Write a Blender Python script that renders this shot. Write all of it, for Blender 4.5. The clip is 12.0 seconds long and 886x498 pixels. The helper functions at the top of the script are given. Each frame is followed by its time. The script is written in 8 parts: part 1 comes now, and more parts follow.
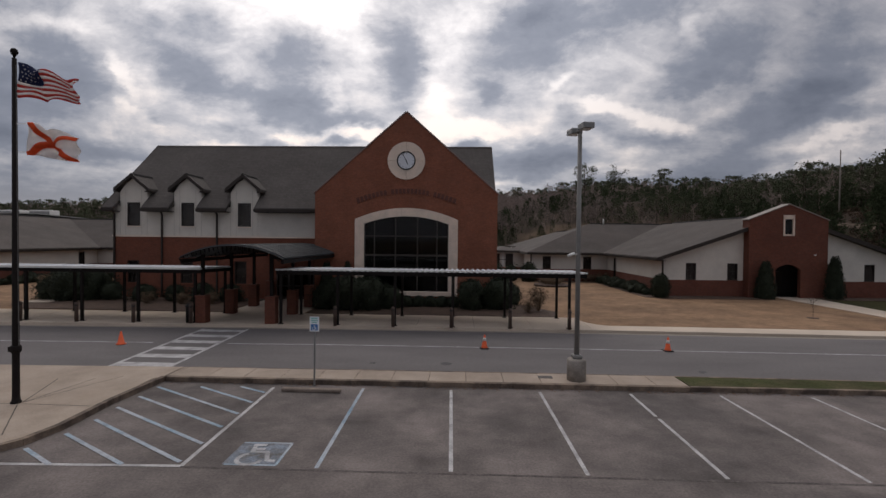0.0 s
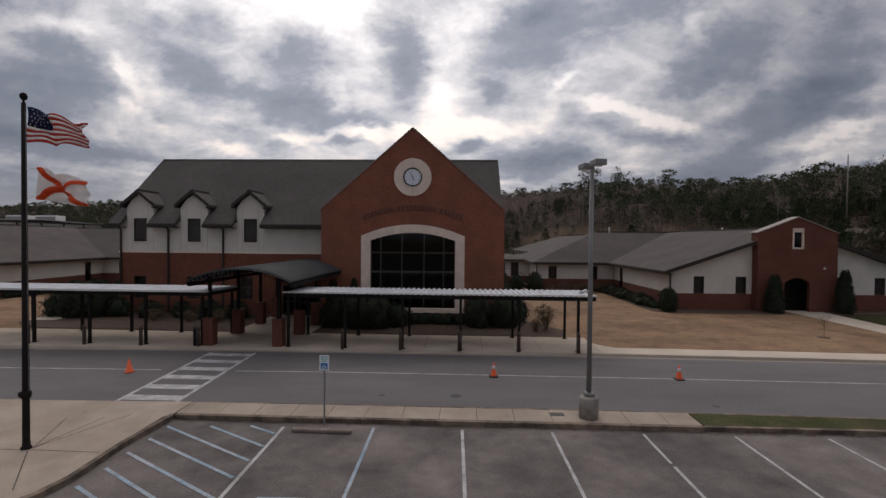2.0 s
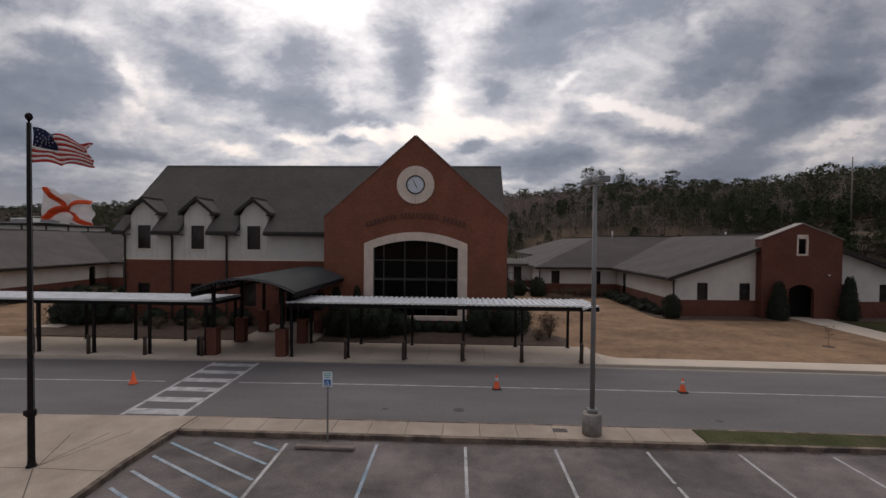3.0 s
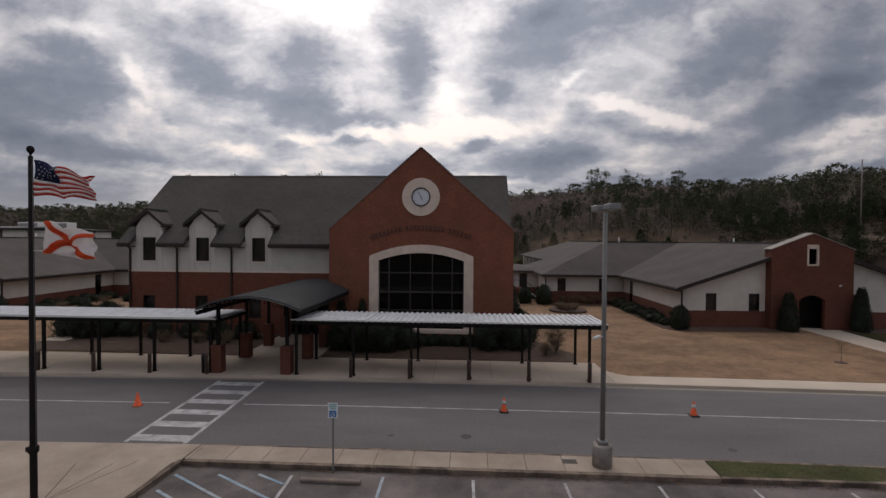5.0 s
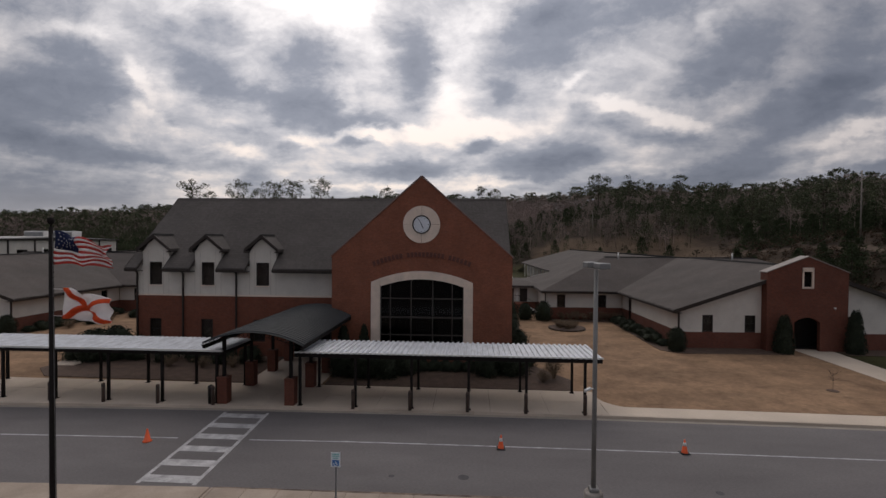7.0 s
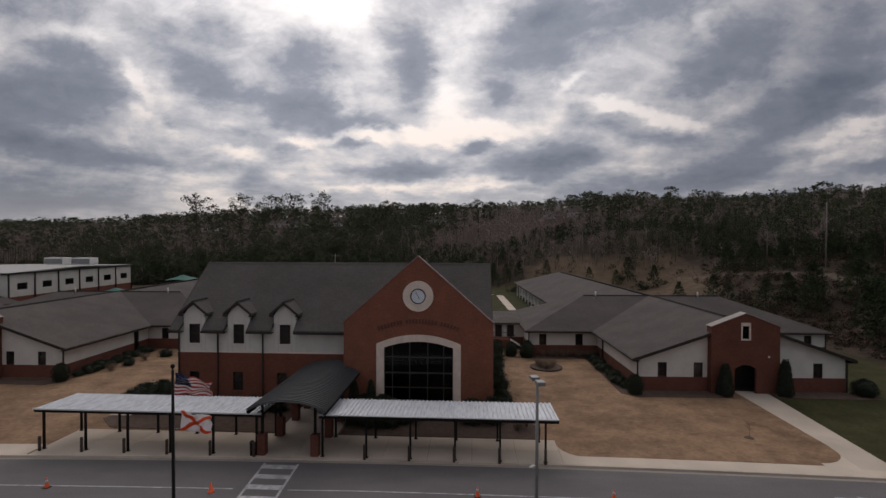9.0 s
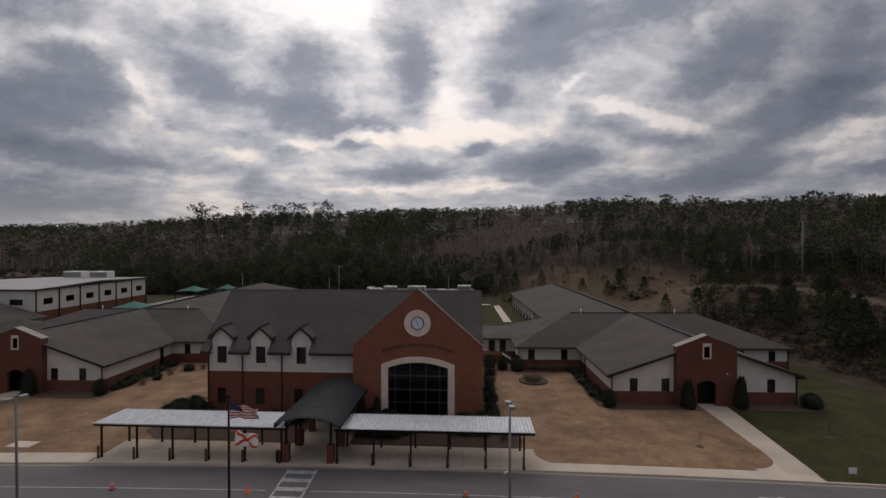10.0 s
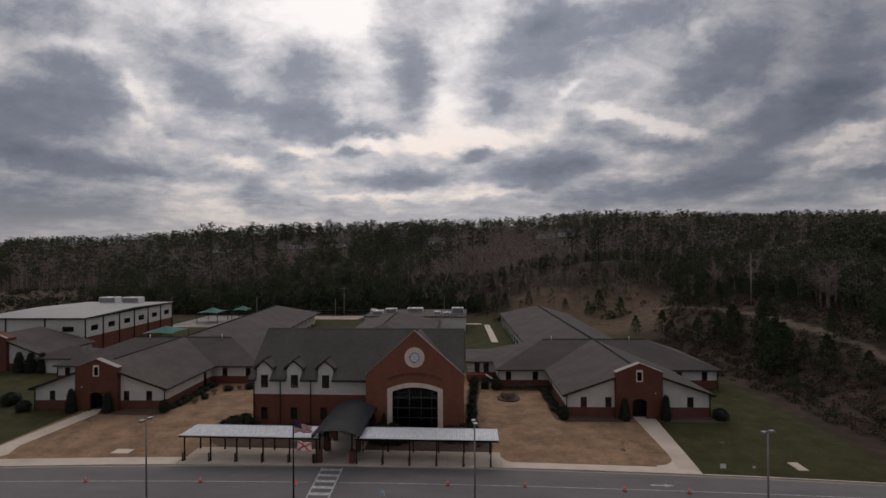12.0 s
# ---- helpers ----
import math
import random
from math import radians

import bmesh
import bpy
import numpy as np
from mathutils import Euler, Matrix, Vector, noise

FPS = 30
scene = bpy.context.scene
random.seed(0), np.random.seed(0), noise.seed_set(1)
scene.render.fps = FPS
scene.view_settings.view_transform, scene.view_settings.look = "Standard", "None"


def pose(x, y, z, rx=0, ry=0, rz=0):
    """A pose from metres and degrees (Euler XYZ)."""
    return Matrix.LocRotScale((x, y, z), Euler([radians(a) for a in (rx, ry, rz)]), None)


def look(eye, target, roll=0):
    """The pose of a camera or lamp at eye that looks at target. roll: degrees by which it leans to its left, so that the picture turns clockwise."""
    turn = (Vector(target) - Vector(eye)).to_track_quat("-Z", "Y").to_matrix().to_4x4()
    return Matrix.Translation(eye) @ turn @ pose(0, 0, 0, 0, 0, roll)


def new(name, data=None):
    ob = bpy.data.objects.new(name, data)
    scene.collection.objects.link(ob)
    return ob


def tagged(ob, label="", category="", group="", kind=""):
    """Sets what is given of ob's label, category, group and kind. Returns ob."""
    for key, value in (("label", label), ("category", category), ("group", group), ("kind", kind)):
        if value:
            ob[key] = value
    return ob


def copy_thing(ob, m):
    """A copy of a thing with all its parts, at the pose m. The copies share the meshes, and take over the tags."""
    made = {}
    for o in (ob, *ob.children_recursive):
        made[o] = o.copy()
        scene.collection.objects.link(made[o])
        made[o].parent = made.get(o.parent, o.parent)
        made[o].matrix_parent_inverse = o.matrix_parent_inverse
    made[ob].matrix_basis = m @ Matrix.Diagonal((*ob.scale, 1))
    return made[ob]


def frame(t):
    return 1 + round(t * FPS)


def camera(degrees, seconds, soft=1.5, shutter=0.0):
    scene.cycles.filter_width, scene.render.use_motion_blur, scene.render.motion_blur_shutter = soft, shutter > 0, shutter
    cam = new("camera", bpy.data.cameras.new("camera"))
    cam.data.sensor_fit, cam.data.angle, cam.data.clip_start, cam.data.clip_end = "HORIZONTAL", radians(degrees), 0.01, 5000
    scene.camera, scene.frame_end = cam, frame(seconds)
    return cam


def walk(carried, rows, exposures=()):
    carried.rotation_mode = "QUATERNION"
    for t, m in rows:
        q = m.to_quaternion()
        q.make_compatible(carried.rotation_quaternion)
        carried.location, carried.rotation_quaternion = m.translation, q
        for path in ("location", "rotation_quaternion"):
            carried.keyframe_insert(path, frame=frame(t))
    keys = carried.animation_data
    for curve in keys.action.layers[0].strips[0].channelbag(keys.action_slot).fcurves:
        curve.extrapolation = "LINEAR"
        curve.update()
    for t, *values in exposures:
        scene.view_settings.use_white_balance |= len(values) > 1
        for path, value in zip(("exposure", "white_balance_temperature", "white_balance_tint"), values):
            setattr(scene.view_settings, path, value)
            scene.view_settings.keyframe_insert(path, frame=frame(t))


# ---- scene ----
cam = camera(84.7, 12.0)
PATH = [
    (0, (0.055, -0.583, 4.712), (-0.012, 1.415, 4.676), 0.6),
    (0.5, (0.028, -0.536, 5.04), (-0.042, 1.462, 5.004), 0.6),
    (1, (-0.038, -0.448, 5.308), (-0.112, 1.551, 5.272), 0.6),
    (1.5, (-0.118, -0.417, 5.641), (-0.194, 1.581, 5.602), 0.5),
    (2, (-0.193, -0.421, 5.928), (-0.274, 1.577, 5.889), 0.5),
    (2.5, (-0.235, -0.427, 6.199), (-0.323, 1.571, 6.161), 0.4),
    (3, (-0.21, -0.417, 6.447), (-0.302, 1.581, 6.409), 0.5),
    (5, (-0.304, -0.126, 7.358), (-0.415, 1.87, 7.318), 0.4),
    (5.5, (-0.275, -0.219, 7.623), (-0.393, 1.777, 7.582), 0.4),
    (6, (-0.194, -0.351, 7.911), (-0.316, 1.645, 7.872), 0.4),
    (6.5, (-0.164, -0.527, 8.398), (-0.284, 1.469, 8.358), 0.4),
    (7, (-0.134, -0.807, 9.192), (-0.254, 1.189, 9.156), 0.4),
    (7.2, (-0.13, -1.115, 9.658), (-0.247, 0.881, 9.624), 0.4),
    (9, (0.769, -7.874, 15.063), (0.655, -5.878, 15.031), 0.1),
    (9.5, (1.176, -10.908, 16.642), (1.059, -8.912, 16.616), 0.0),
    (10, (1.632, -14.224, 18.297), (1.514, -12.228, 18.272), 0.0),
    (10.5, (2.088, -17.807, 19.908), (1.972, -15.81, 19.886), 0.0),
    (11, (2.589, -21.617, 21.578), (2.474, -19.62, 21.558), -0.1),
    (11.5, (3.162, -25.688, 23.16), (3.048, -23.691, 23.148), -0.2),
    (12, (3.704, -29.803, 24.535), (3.59, -27.807, 24.536), -0.3),
]
walk(cam, [(t, look(eye, target, roll)) for t, eye, target, roll in PATH],
     [(0, 0.01, 6600, 14), (6.5, -0.07, 6600, 14), (9.5, -0.19, 6600, 14), (12, -0.31, 6600, 14)])

# ---------------------------------------------------------------- world and sun
SUN_DIR = Vector((-0.16, 0.80, 0.58)).normalized()      # towards the sun behind the clouds
world = bpy.data.worlds.new("overcast_sky")
scene.world = world
world.use_nodes = True


def build_sky():
    nt = world.node_tree
    nt.nodes.clear()
    N, L = nt.nodes.new, nt.links.new

    def math_(op, a, b=None, c=None):
        n = N("ShaderNodeMath")
        n.operation = op
        for k, v in enumerate((a, b, c)):
            if v is None:
                continue
            if isinstance(v, (int, float)):
                n.inputs[k].default_value = v
            else:
                L(v, n.inputs[k])
        return n.outputs[0]

    def ramp(v, a, b, lo=0.0, hi=1.0):
        n = N("ShaderNodeMapRange")
        n.interpolation_type = "SMOOTHSTEP"
        L(v, n.inputs["Value"])
        n.inputs["From Min"].default_value, n.inputs["From Max"].default_value = a, b
        n.inputs["To Min"].default_value, n.inputs["To Max"].default_value = lo, hi
        return n.outputs["Result"]

    def mixc(f, a, b):
        n = N("ShaderNodeMix")
        n.data_type = "RGBA"
        for k, v in ((0, f), (6, a), (7, b)):
            if isinstance(v, tuple):
                n.inputs[k].default_value = v
            elif isinstance(v, (int, float)):
                n.inputs[k].default_value = v
            else:
                L(v, n.inputs[k])
        return n.outputs[2]

    def vec(op, a, *rest):
        n = N("ShaderNodeVectorMath")
        n.operation = op
        for k, v in enumerate((a, *rest)):
            if isinstance(v, (tuple, Vector)):
                n.inputs[k].default_value = v
            else:
                L(v, n.inputs[k])
        return n.outputs["Value"] if op in ("LENGTH", "DOT_PRODUCT") else n.outputs[0]

    def fbm(v, scale, detail, rough, dist, seed):
        n = N("ShaderNodeTexNoise")
        n.noise_dimensions = "4D"
        L(v, n.inputs["Vector"])
        n.inputs["W"].default_value = seed
        n.inputs["Scale"].default_value, n.inputs["Detail"].default_value = scale, detail
        n.inputs["Roughness"].default_value, n.inputs["Distortion"].default_value = rough, dist
        return n

    co = N("ShaderNodeTexCoord")
    sep = N("ShaderNodeSeparateXYZ")
    L(co.outputs["Generated"], sep.inputs[0])
    dx, dy, dz = sep.outputs
    # the cloud deck: a plane high above, seen in perspective
    low = math_("MAXIMUM", math_("ADD", dz, 0.13), 0.04)
    plane = N("ShaderNodeCombineXYZ")
    L(math_("DIVIDE", dx, low), plane.inputs[0])
    L(math_("DIVIDE", dy, low), plane.inputs[1])
    # slope of the line of sight, to the side and upwards
    ahead = math_("MAXIMUM", dy, 0.05)
    uv = N("ShaderNodeCombineXYZ")
    L(math_("DIVIDE", dx, ahead), uv.inputs[0])
    L(math_("DIVIDE", dz, ahead), uv.inputs[1])
    wide = vec("MULTIPLY", uv.outputs[0], (1.0, 1.7, 1.0))
    # outlines frayed at three scales
    bent = uv.outputs[0]
    for size, seed, (wx, wy) in ((3.5, 1.3, (0.11, 0.075)), (10.0, 6.6, (0.075, 0.052)), (28.0, 2.9, (0.034, 0.026))):
        warp = fbm(wide, size, 4, 0.6, 0.0, seed)
        bent = vec("ADD", bent, vec("MULTIPLY_ADD", warp.outputs["Color"], (wx, wy, 0), (-wx / 2, -wy / 2, 0)))

    def blobs(rows):
        total = None
        for u, v, a, b, turn, dens in rows:
            m = N("ShaderNodeMapping")
            m.vector_type = "TEXTURE"
            L(bent, m.inputs["Vector"])
            m.inputs["Location"].default_value = (u, v, 0)
            m.inputs["Rotation"].default_value = (0, 0, radians(turn))
            m.inputs["Scale"].default_value = (a, b, 1)
            d = ramp(vec("LENGTH", m.outputs[0]), 1.58, 0.18, 0.0, dens)
            total = d if total is None else math_("ADD", total, d)
        return total

    dark = blobs(DARK_CLOUDS_A + DARK_CLOUDS_B + DARK_CLOUDS_C)
    gaps = blobs(BRIGHT_GAPS_A + BRIGHT_GAPS_B)
    front = ramp(dy, 0.10, 0.35)
    puffs = fbm(plane.outputs[0], 1.5, 9, 0.56, 0.35, 3.7).outputs[0]
    away = math_("MULTIPLY", ramp(puffs, 0.38, 0.66), math_("MULTIPLY_ADD", front, -1.0, 1.0))
    dark = math_("ADD", math_("MULTIPLY", math_("MINIMUM", dark, 1.25), front), away)
    gaps = math_("MULTIPLY", math_("MINIMUM", gaps, 1.2), front)
    # billows inside the clouds, finer towards the horizon, and long streaks that fan out from low ahead
    billow = fbm(plane.outputs[0], 2.2, 10, 0.60, 0.25, 5.2).outputs[0]
    curl = fbm(wide, 9.0, 8, 0.62, 0.5, 7.1).outputs[0]
    wisp = fbm(vec("MULTIPLY", bent, (1.0, 1.6, 1.0)), 20.0, 8, 0.60, 0.4, 4.4).outputs[0]
    fan = vec("SUBTRACT", bent, (0.02, -0.02, 0))
    far_ = vec("LENGTH", fan)
    wsep = N("ShaderNodeSeparateXYZ")
    L(vec("NORMALIZE", fan), wsep.inputs[0])
    polar = N("ShaderNodeCombineXYZ")
    L(math_("MULTIPLY", wsep.outputs[0], 1.6), polar.inputs[0])
    L(math_("MULTIPLY", wsep.outputs[1], 1.6), polar.inputs[1])
    L(math_("MULTIPLY", math_("LOGARITHM", math_("ADD", far_, 0.12), 2.718), 0.6), polar.inputs[2])
    streaks = fbm(polar.outputs[0], 2.6, 9, 0.55, 0.15, 2.2).outputs[0]
    ruffle = math_("MULTIPLY", math_("SUBTRACT", billow, 0.5), math_("MULTIPLY_ADD", dark, 0.25, 1.0))
    ruffle = math_("ADD", ruffle, math_("MULTIPLY", math_("SUBTRACT", curl, 0.5), 0.85))
    ruffle = math_("ADD", ruffle, math_("MULTIPLY", math_("SUBTRACT", wisp, 0.5), 0.32))
    ruffle = math_("ADD", ruffle, math_("MULTIPLY", math_("MULTIPLY_ADD", streaks, 1.1, -0.55), ramp(far_, 0.16, 0.50)))
    cover = math_("ADD", math_("MULTIPLY_ADD", dark, 0.57, 0.30), ruffle)
    cover = math_("SUBTRACT", cover, math_("MULTIPLY", gaps, 0.50))
    # glow of the sun behind the veil
    dot = vec("DOT_PRODUCT", vec("NORMALIZE", co.outputs["Generated"]), SUN_DIR)
    glow = ramp(dot, 0.70, 0.985)
    core = ramp(dot, 0.987, 1.0)
    veil = mixc(glow, (0.56, 0.555, 0.57, 1), (1.22, 1.20, 1.18, 1))
    veil = mixc(core, veil, (1.9, 1.85, 1.78, 1))
    warm = ramp(dz, 0.36, 0.12)
    veil = mixc(math_("MULTIPLY", warm, math_("MULTIPLY_ADD", glow, 0.6, 0.25)), veil, (1.16, 0.99, 0.83, 1))
    pale = mixc(glow, (0.335, 0.345, 0.378, 1), (0.71, 0.72, 0.75, 1))
    middle = mixc(glow, (0.190, 0.211, 0.258, 1), (0.335, 0.370, 0.437, 1))
    thick = mixc(glow, (0.120, 0.138, 0.178, 1), (0.190, 0.220, 0.280, 1))
    cloud = mixc(ramp(cover, -0.16, 0.40), veil, pale)
    cloud = mixc(ramp(cover, 0.24, 0.74), cloud, middle)
    cloud = mixc(ramp(cover, 0.60, 1.35), cloud, thick)
    # pale blue haze low down
    haze = ramp(dz, 0.12, 0.0)
    cloud = mixc(math_("MULTIPLY", haze, 0.5), cloud, (0.43, 0.425, 0.44, 1))
    # an overcast sky grows brighter towards the zenith
    up = N("ShaderNodeMix")
    up.data_type, up.blend_type = "RGBA", "MULTIPLY"
    up.inputs[0].default_value = 1.0
    L(cloud, up.inputs[6])
    L(mixc(ramp(dz, 0.47, 0.80), (1, 1, 1, 1), (2.52, 2.39, 2.19, 1)), up.inputs[7])
    cloud = up.outputs[2]
    sky = N("ShaderNodeTexSky")
    sky.sky_type, sky.sun_disc = "NISHITA", False
    sky.sun_elevation = math.asin(SUN_DIR.z)
    sky.sun_rotation = math.atan2(SUN_DIR.x, SUN_DIR.y)
    clear = N("ShaderNodeBackground")
    L(sky.outputs[0], clear.inputs["Color"])
    clear.inputs["Strength"].default_value = 0.05
    deck = N("ShaderNodeBackground")
    L(cloud, deck.inputs["Color"])
    deck.inputs["Strength"].default_value = SKY_STRENGTH
    mix = N("ShaderNodeMixShader")
    mix.inputs[0].default_value = 0.94
    L(clear.outputs[0], mix.inputs[1])
    L(deck.outputs[0], mix.inputs[2])
    out = N("ShaderNodeOutputWorld")
    L(mix.outputs[0], out.inputs["Surface"])


SKY_STRENGTH = 1.0
# clouds and the gaps between them: side slope, height slope, half length, half height, turn in degrees, strength
DARK_CLOUDS_A = [
    (-0.956, 0.306, 0.198, 0.099, 12, 1.15), (-0.77, 0.33, 0.064, 0.037, -10, 0.55), (-0.828, 0.186, 0.25, 0.03, -7, 0.95), (-0.944, 0.102, 0.198, 0.053, 0, 0.7), (-0.967, 0.519, 0.151, 0.052, 0, 0.65),
    (-0.669, 0.421, 0.134, 0.042, -38, 0.5), (-0.546, 0.333, 0.093, 0.04, -20, 0.65), (-0.558, 0.448, 0.07, 0.047, -45, 0.45), (-0.357, 0.27, 0.107, 0.049, -12, 1.0), (-0.32, 0.37, 0.081, 0.049, 10, 0.55),
    (-0.208, 0.24, 0.06, 0.016, -10, 0.6), (-0.128, 0.341, 0.053, 0.081, -12, 0.85), (-0.485, 0.221, 0.081, 0.023, -12, 0.45), (-0.449, 0.12, 0.087, 0.028, -10, 0.5),
]
DARK_CLOUDS_B = [
    (-0.249, 0.2, 0.042, 0.009, 0, 0.6), (-0.105, 0.151, 0.07, 0.024, 3, 0.95), (-0.226, 0.144, 0.072, 0.017, -3, 0.5), (-0.394, 0.179, 0.053, 0.015, -10, 0.45), (0.182, 0.408, 0.157, 0.06, 10, 1.0),
    (0.29, 0.479, 0.198, 0.037, 5, 0.6), (0.062, 0.304, 0.04, 0.031, -10, 0.75), (0.516, 0.373, 0.11, 0.053, 22, 0.85), (0.45, 0.316, 0.07, 0.021, 20, 0.5), (0.635, 0.278, 0.157, 0.033, 18, 0.75),
    (0.758, 0.331, 0.128, 0.064, 30, 0.9), (0.72, 0.254, 0.134, 0.021, 9, 0.75), (0.564, 0.195, 0.087, 0.02, 25, 0.5), (0.4, 0.206, 0.157, 0.015, -6, 0.45),
]
DARK_CLOUDS_C = [
    (0.221, 0.232, 0.072, 0.037, 15, 0.45), (0.147, 0.153, 0.086, 0.042, 0, 1.0), (0.003, 0.192, 0.053, 0.016, 5, 0.9), (0.262, 0.105, 0.072, 0.029, 16, 0.75), (0.493, 0.132, 0.145, 0.028, 13, 0.9),
    (0.789, 0.145, 0.042, 0.016, 10, 0.75), (0.743, 0.437, 0.11, 0.052, 38, 0.55), (0.677, 0.109, 0.14, 0.03, 8, 0.3), (-0.865, 0.396, 0.105, 0.035, -15, 0.5), (-0.153, 0.447, 0.052, 0.047, 20, 0.3),
    (-0.226, 0.085, 0.186, 0.014, 0, 0.25), (0.203, 0.161, 0.07, 0.023, 10, 0.5),
]
BRIGHT_GAPS_A = [
    (-0.707, 0.349, 0.016, 0.051, 35, 0.6), (-0.676, 0.268, 0.07, 0.012, -30, 0.4), (-0.32, 0.506, 0.174, 0.072, -5, 0.9), (-0.043, 0.263, 0.035, 0.064, 0, 0.6), (-0.196, 0.218, 0.151, 0.013, 4, 0.75),
    (0.038, 0.229, 0.087, 0.017, -5, 1.0), (-0.367, 0.2, 0.033, 0.012, -20, 0.7), (-0.485, 0.189, 0.081, 0.014, -6, 0.55), (-0.602, 0.146, 0.151, 0.01, -4, 0.3), (-0.155, 0.108, 0.174, 0.009, 2, 0.55),
    (0.199, 0.322, 0.04, 0.01, 32, 0.55), (0.35, 0.252, 0.145, 0.013, -12, 0.8), (0.26, 0.269, 0.047, 0.016, 15, 0.5), (0.055, 0.119, 0.116, 0.01, -2, 0.6),
]
BRIGHT_GAPS_B = [
    (0.405, 0.099, 0.093, 0.016, 12, 0.4), (0.741, 0.216, 0.093, 0.01, 16, 0.55), (0.34, 0.392, 0.087, 0.035, 28, 0.45), (0.467, 0.428, 0.016, 0.06, 12, 0.35), (-0.827, 0.453, 0.105, 0.016, -8, 0.3),
    (0.028, 0.471, 0.04, 0.07, 0, 0.6), (-0.078, 0.209, 0.058, 0.012, -20, 0.6), (0.634, 0.155, 0.093, 0.009, 12, 0.35), (-0.261, 0.297, 0.016, 0.058, 25, 0.35), (-0.453, 0.444, 0.058, 0.028, -30, 0.3),
]
build_sky()
sun = new("sun", bpy.data.lights.new("sun", "SUN"))
sun.data.energy, sun.data.angle, sun.data.color = 0.45, radians(45), (1.0, 0.95, 0.88)
sun.matrix_world = look(SUN_DIR * 300, (0, 0, 0))

# ---------------------------------------------------------------- materials
def material(name, colour, rough=0.8, metal=0.0, vary=0.25, scale=3.0, fine=40.0, fine_amount=0.15, bump=0.0, bump_scale=30.0,
             second=None, second_scale=0.4, second_amount=0.5, island=0.0, obj=0.0, stretch=(1, 1, 1), spec=0.4):
    """Colour broken up by a coarse and a fine noise, an optional second colour in larger stains, and relief."""
    m = bpy.data.materials.new(name)
    m.use_nodes = True
    nt = m.node_tree
    N, L = nt.nodes.new, nt.links.new
    b = nt.nodes["Principled BSDF"]
    b.inputs["Roughness"].default_value, b.inputs["Metallic"].default_value = rough, metal
    b.inputs["Specular IOR Level"].default_value = spec
    geo = N("ShaderNodeNewGeometry")
    mp = N("ShaderNodeMapping")
    mp.inputs["Scale"].default_value = stretch
    L(geo.outputs["Position"], mp.inputs[0])

    def noise_(s, detail=6, rough_=0.6):
        n = N("ShaderNodeTexNoise")
        L(mp.outputs[0], n.inputs["Vector"])
        n.inputs["Scale"].default_value, n.inputs["Detail"].default_value, n.inputs["Roughness"].default_value = s, detail, rough_
        return n.outputs[0]

    def ramp(v, a, c, lo, hi):
        n = N("ShaderNodeMapRange")
        L(v, n.inputs["Value"])
        for k, x in (("From Min", a), ("From Max", c), ("To Min", lo), ("To Max", hi)):
            n.inputs[k].default_value = x
        return n.outputs[0]

    def times(a, c):
        n = N("ShaderNodeMath")
        n.operation = "MULTIPLY"
        L(a, n.inputs[0])
        L(c, n.inputs[1])
        return n.outputs[0]

    base = N("ShaderNodeRGB")
    base.outputs[0].default_value = (*colour, 1)
    col = base.outputs[0]
    if second:
        mx = N("ShaderNodeMix")
        mx.data_type = "RGBA"
        L(ramp(noise_(second_scale, 5, 0.65), 0.42, 0.62, 0, second_amount), mx.inputs[0])
        L(col, mx.inputs[6])
        mx.inputs[7].default_value = (*second, 1)
        col = mx.outputs[2]
    v = ramp(noise_(scale), 0.3, 0.7, 1 - vary, 1 + vary)
    v = times(v, ramp(noise_(fine, 3), 0.3, 0.7, 1 - fine_amount, 1 + fine_amount))
    if island:
        v = times(v, ramp(geo.outputs["Random Per Island"], 0, 1, 1 - island, 1 + island))
    if obj:
        oi = N("ShaderNodeObjectInfo")
        v = times(v, ramp(oi.outputs["Random"], 0, 1, 1 - obj, 1 + obj))
    mul = N("ShaderNodeMix")
    mul.data_type, mul.blend_type = "RGBA", "MULTIPLY"
    mul.inputs[0].default_value = 1
    L(col, mul.inputs[6])
    L(v, mul.inputs[7])
    L(mul.outputs[2], b.inputs["Base Color"])
    r = ramp(noise_(scale * 2.3), 0.3, 0.7, max(0.02, rough - 0.08), min(1, rough + 0.08))
    L(r, b.inputs["Roughness"])
    if bump:
        bp = N("ShaderNodeBump")
        bp.inputs["Strength"].default_value, bp.inputs["Distance"].default_value = 0.6, bump
        L(noise_(bump_scale, 4), bp.inputs["Height"])
        L(bp.outputs[0], b.inputs["Normal"])
    return m


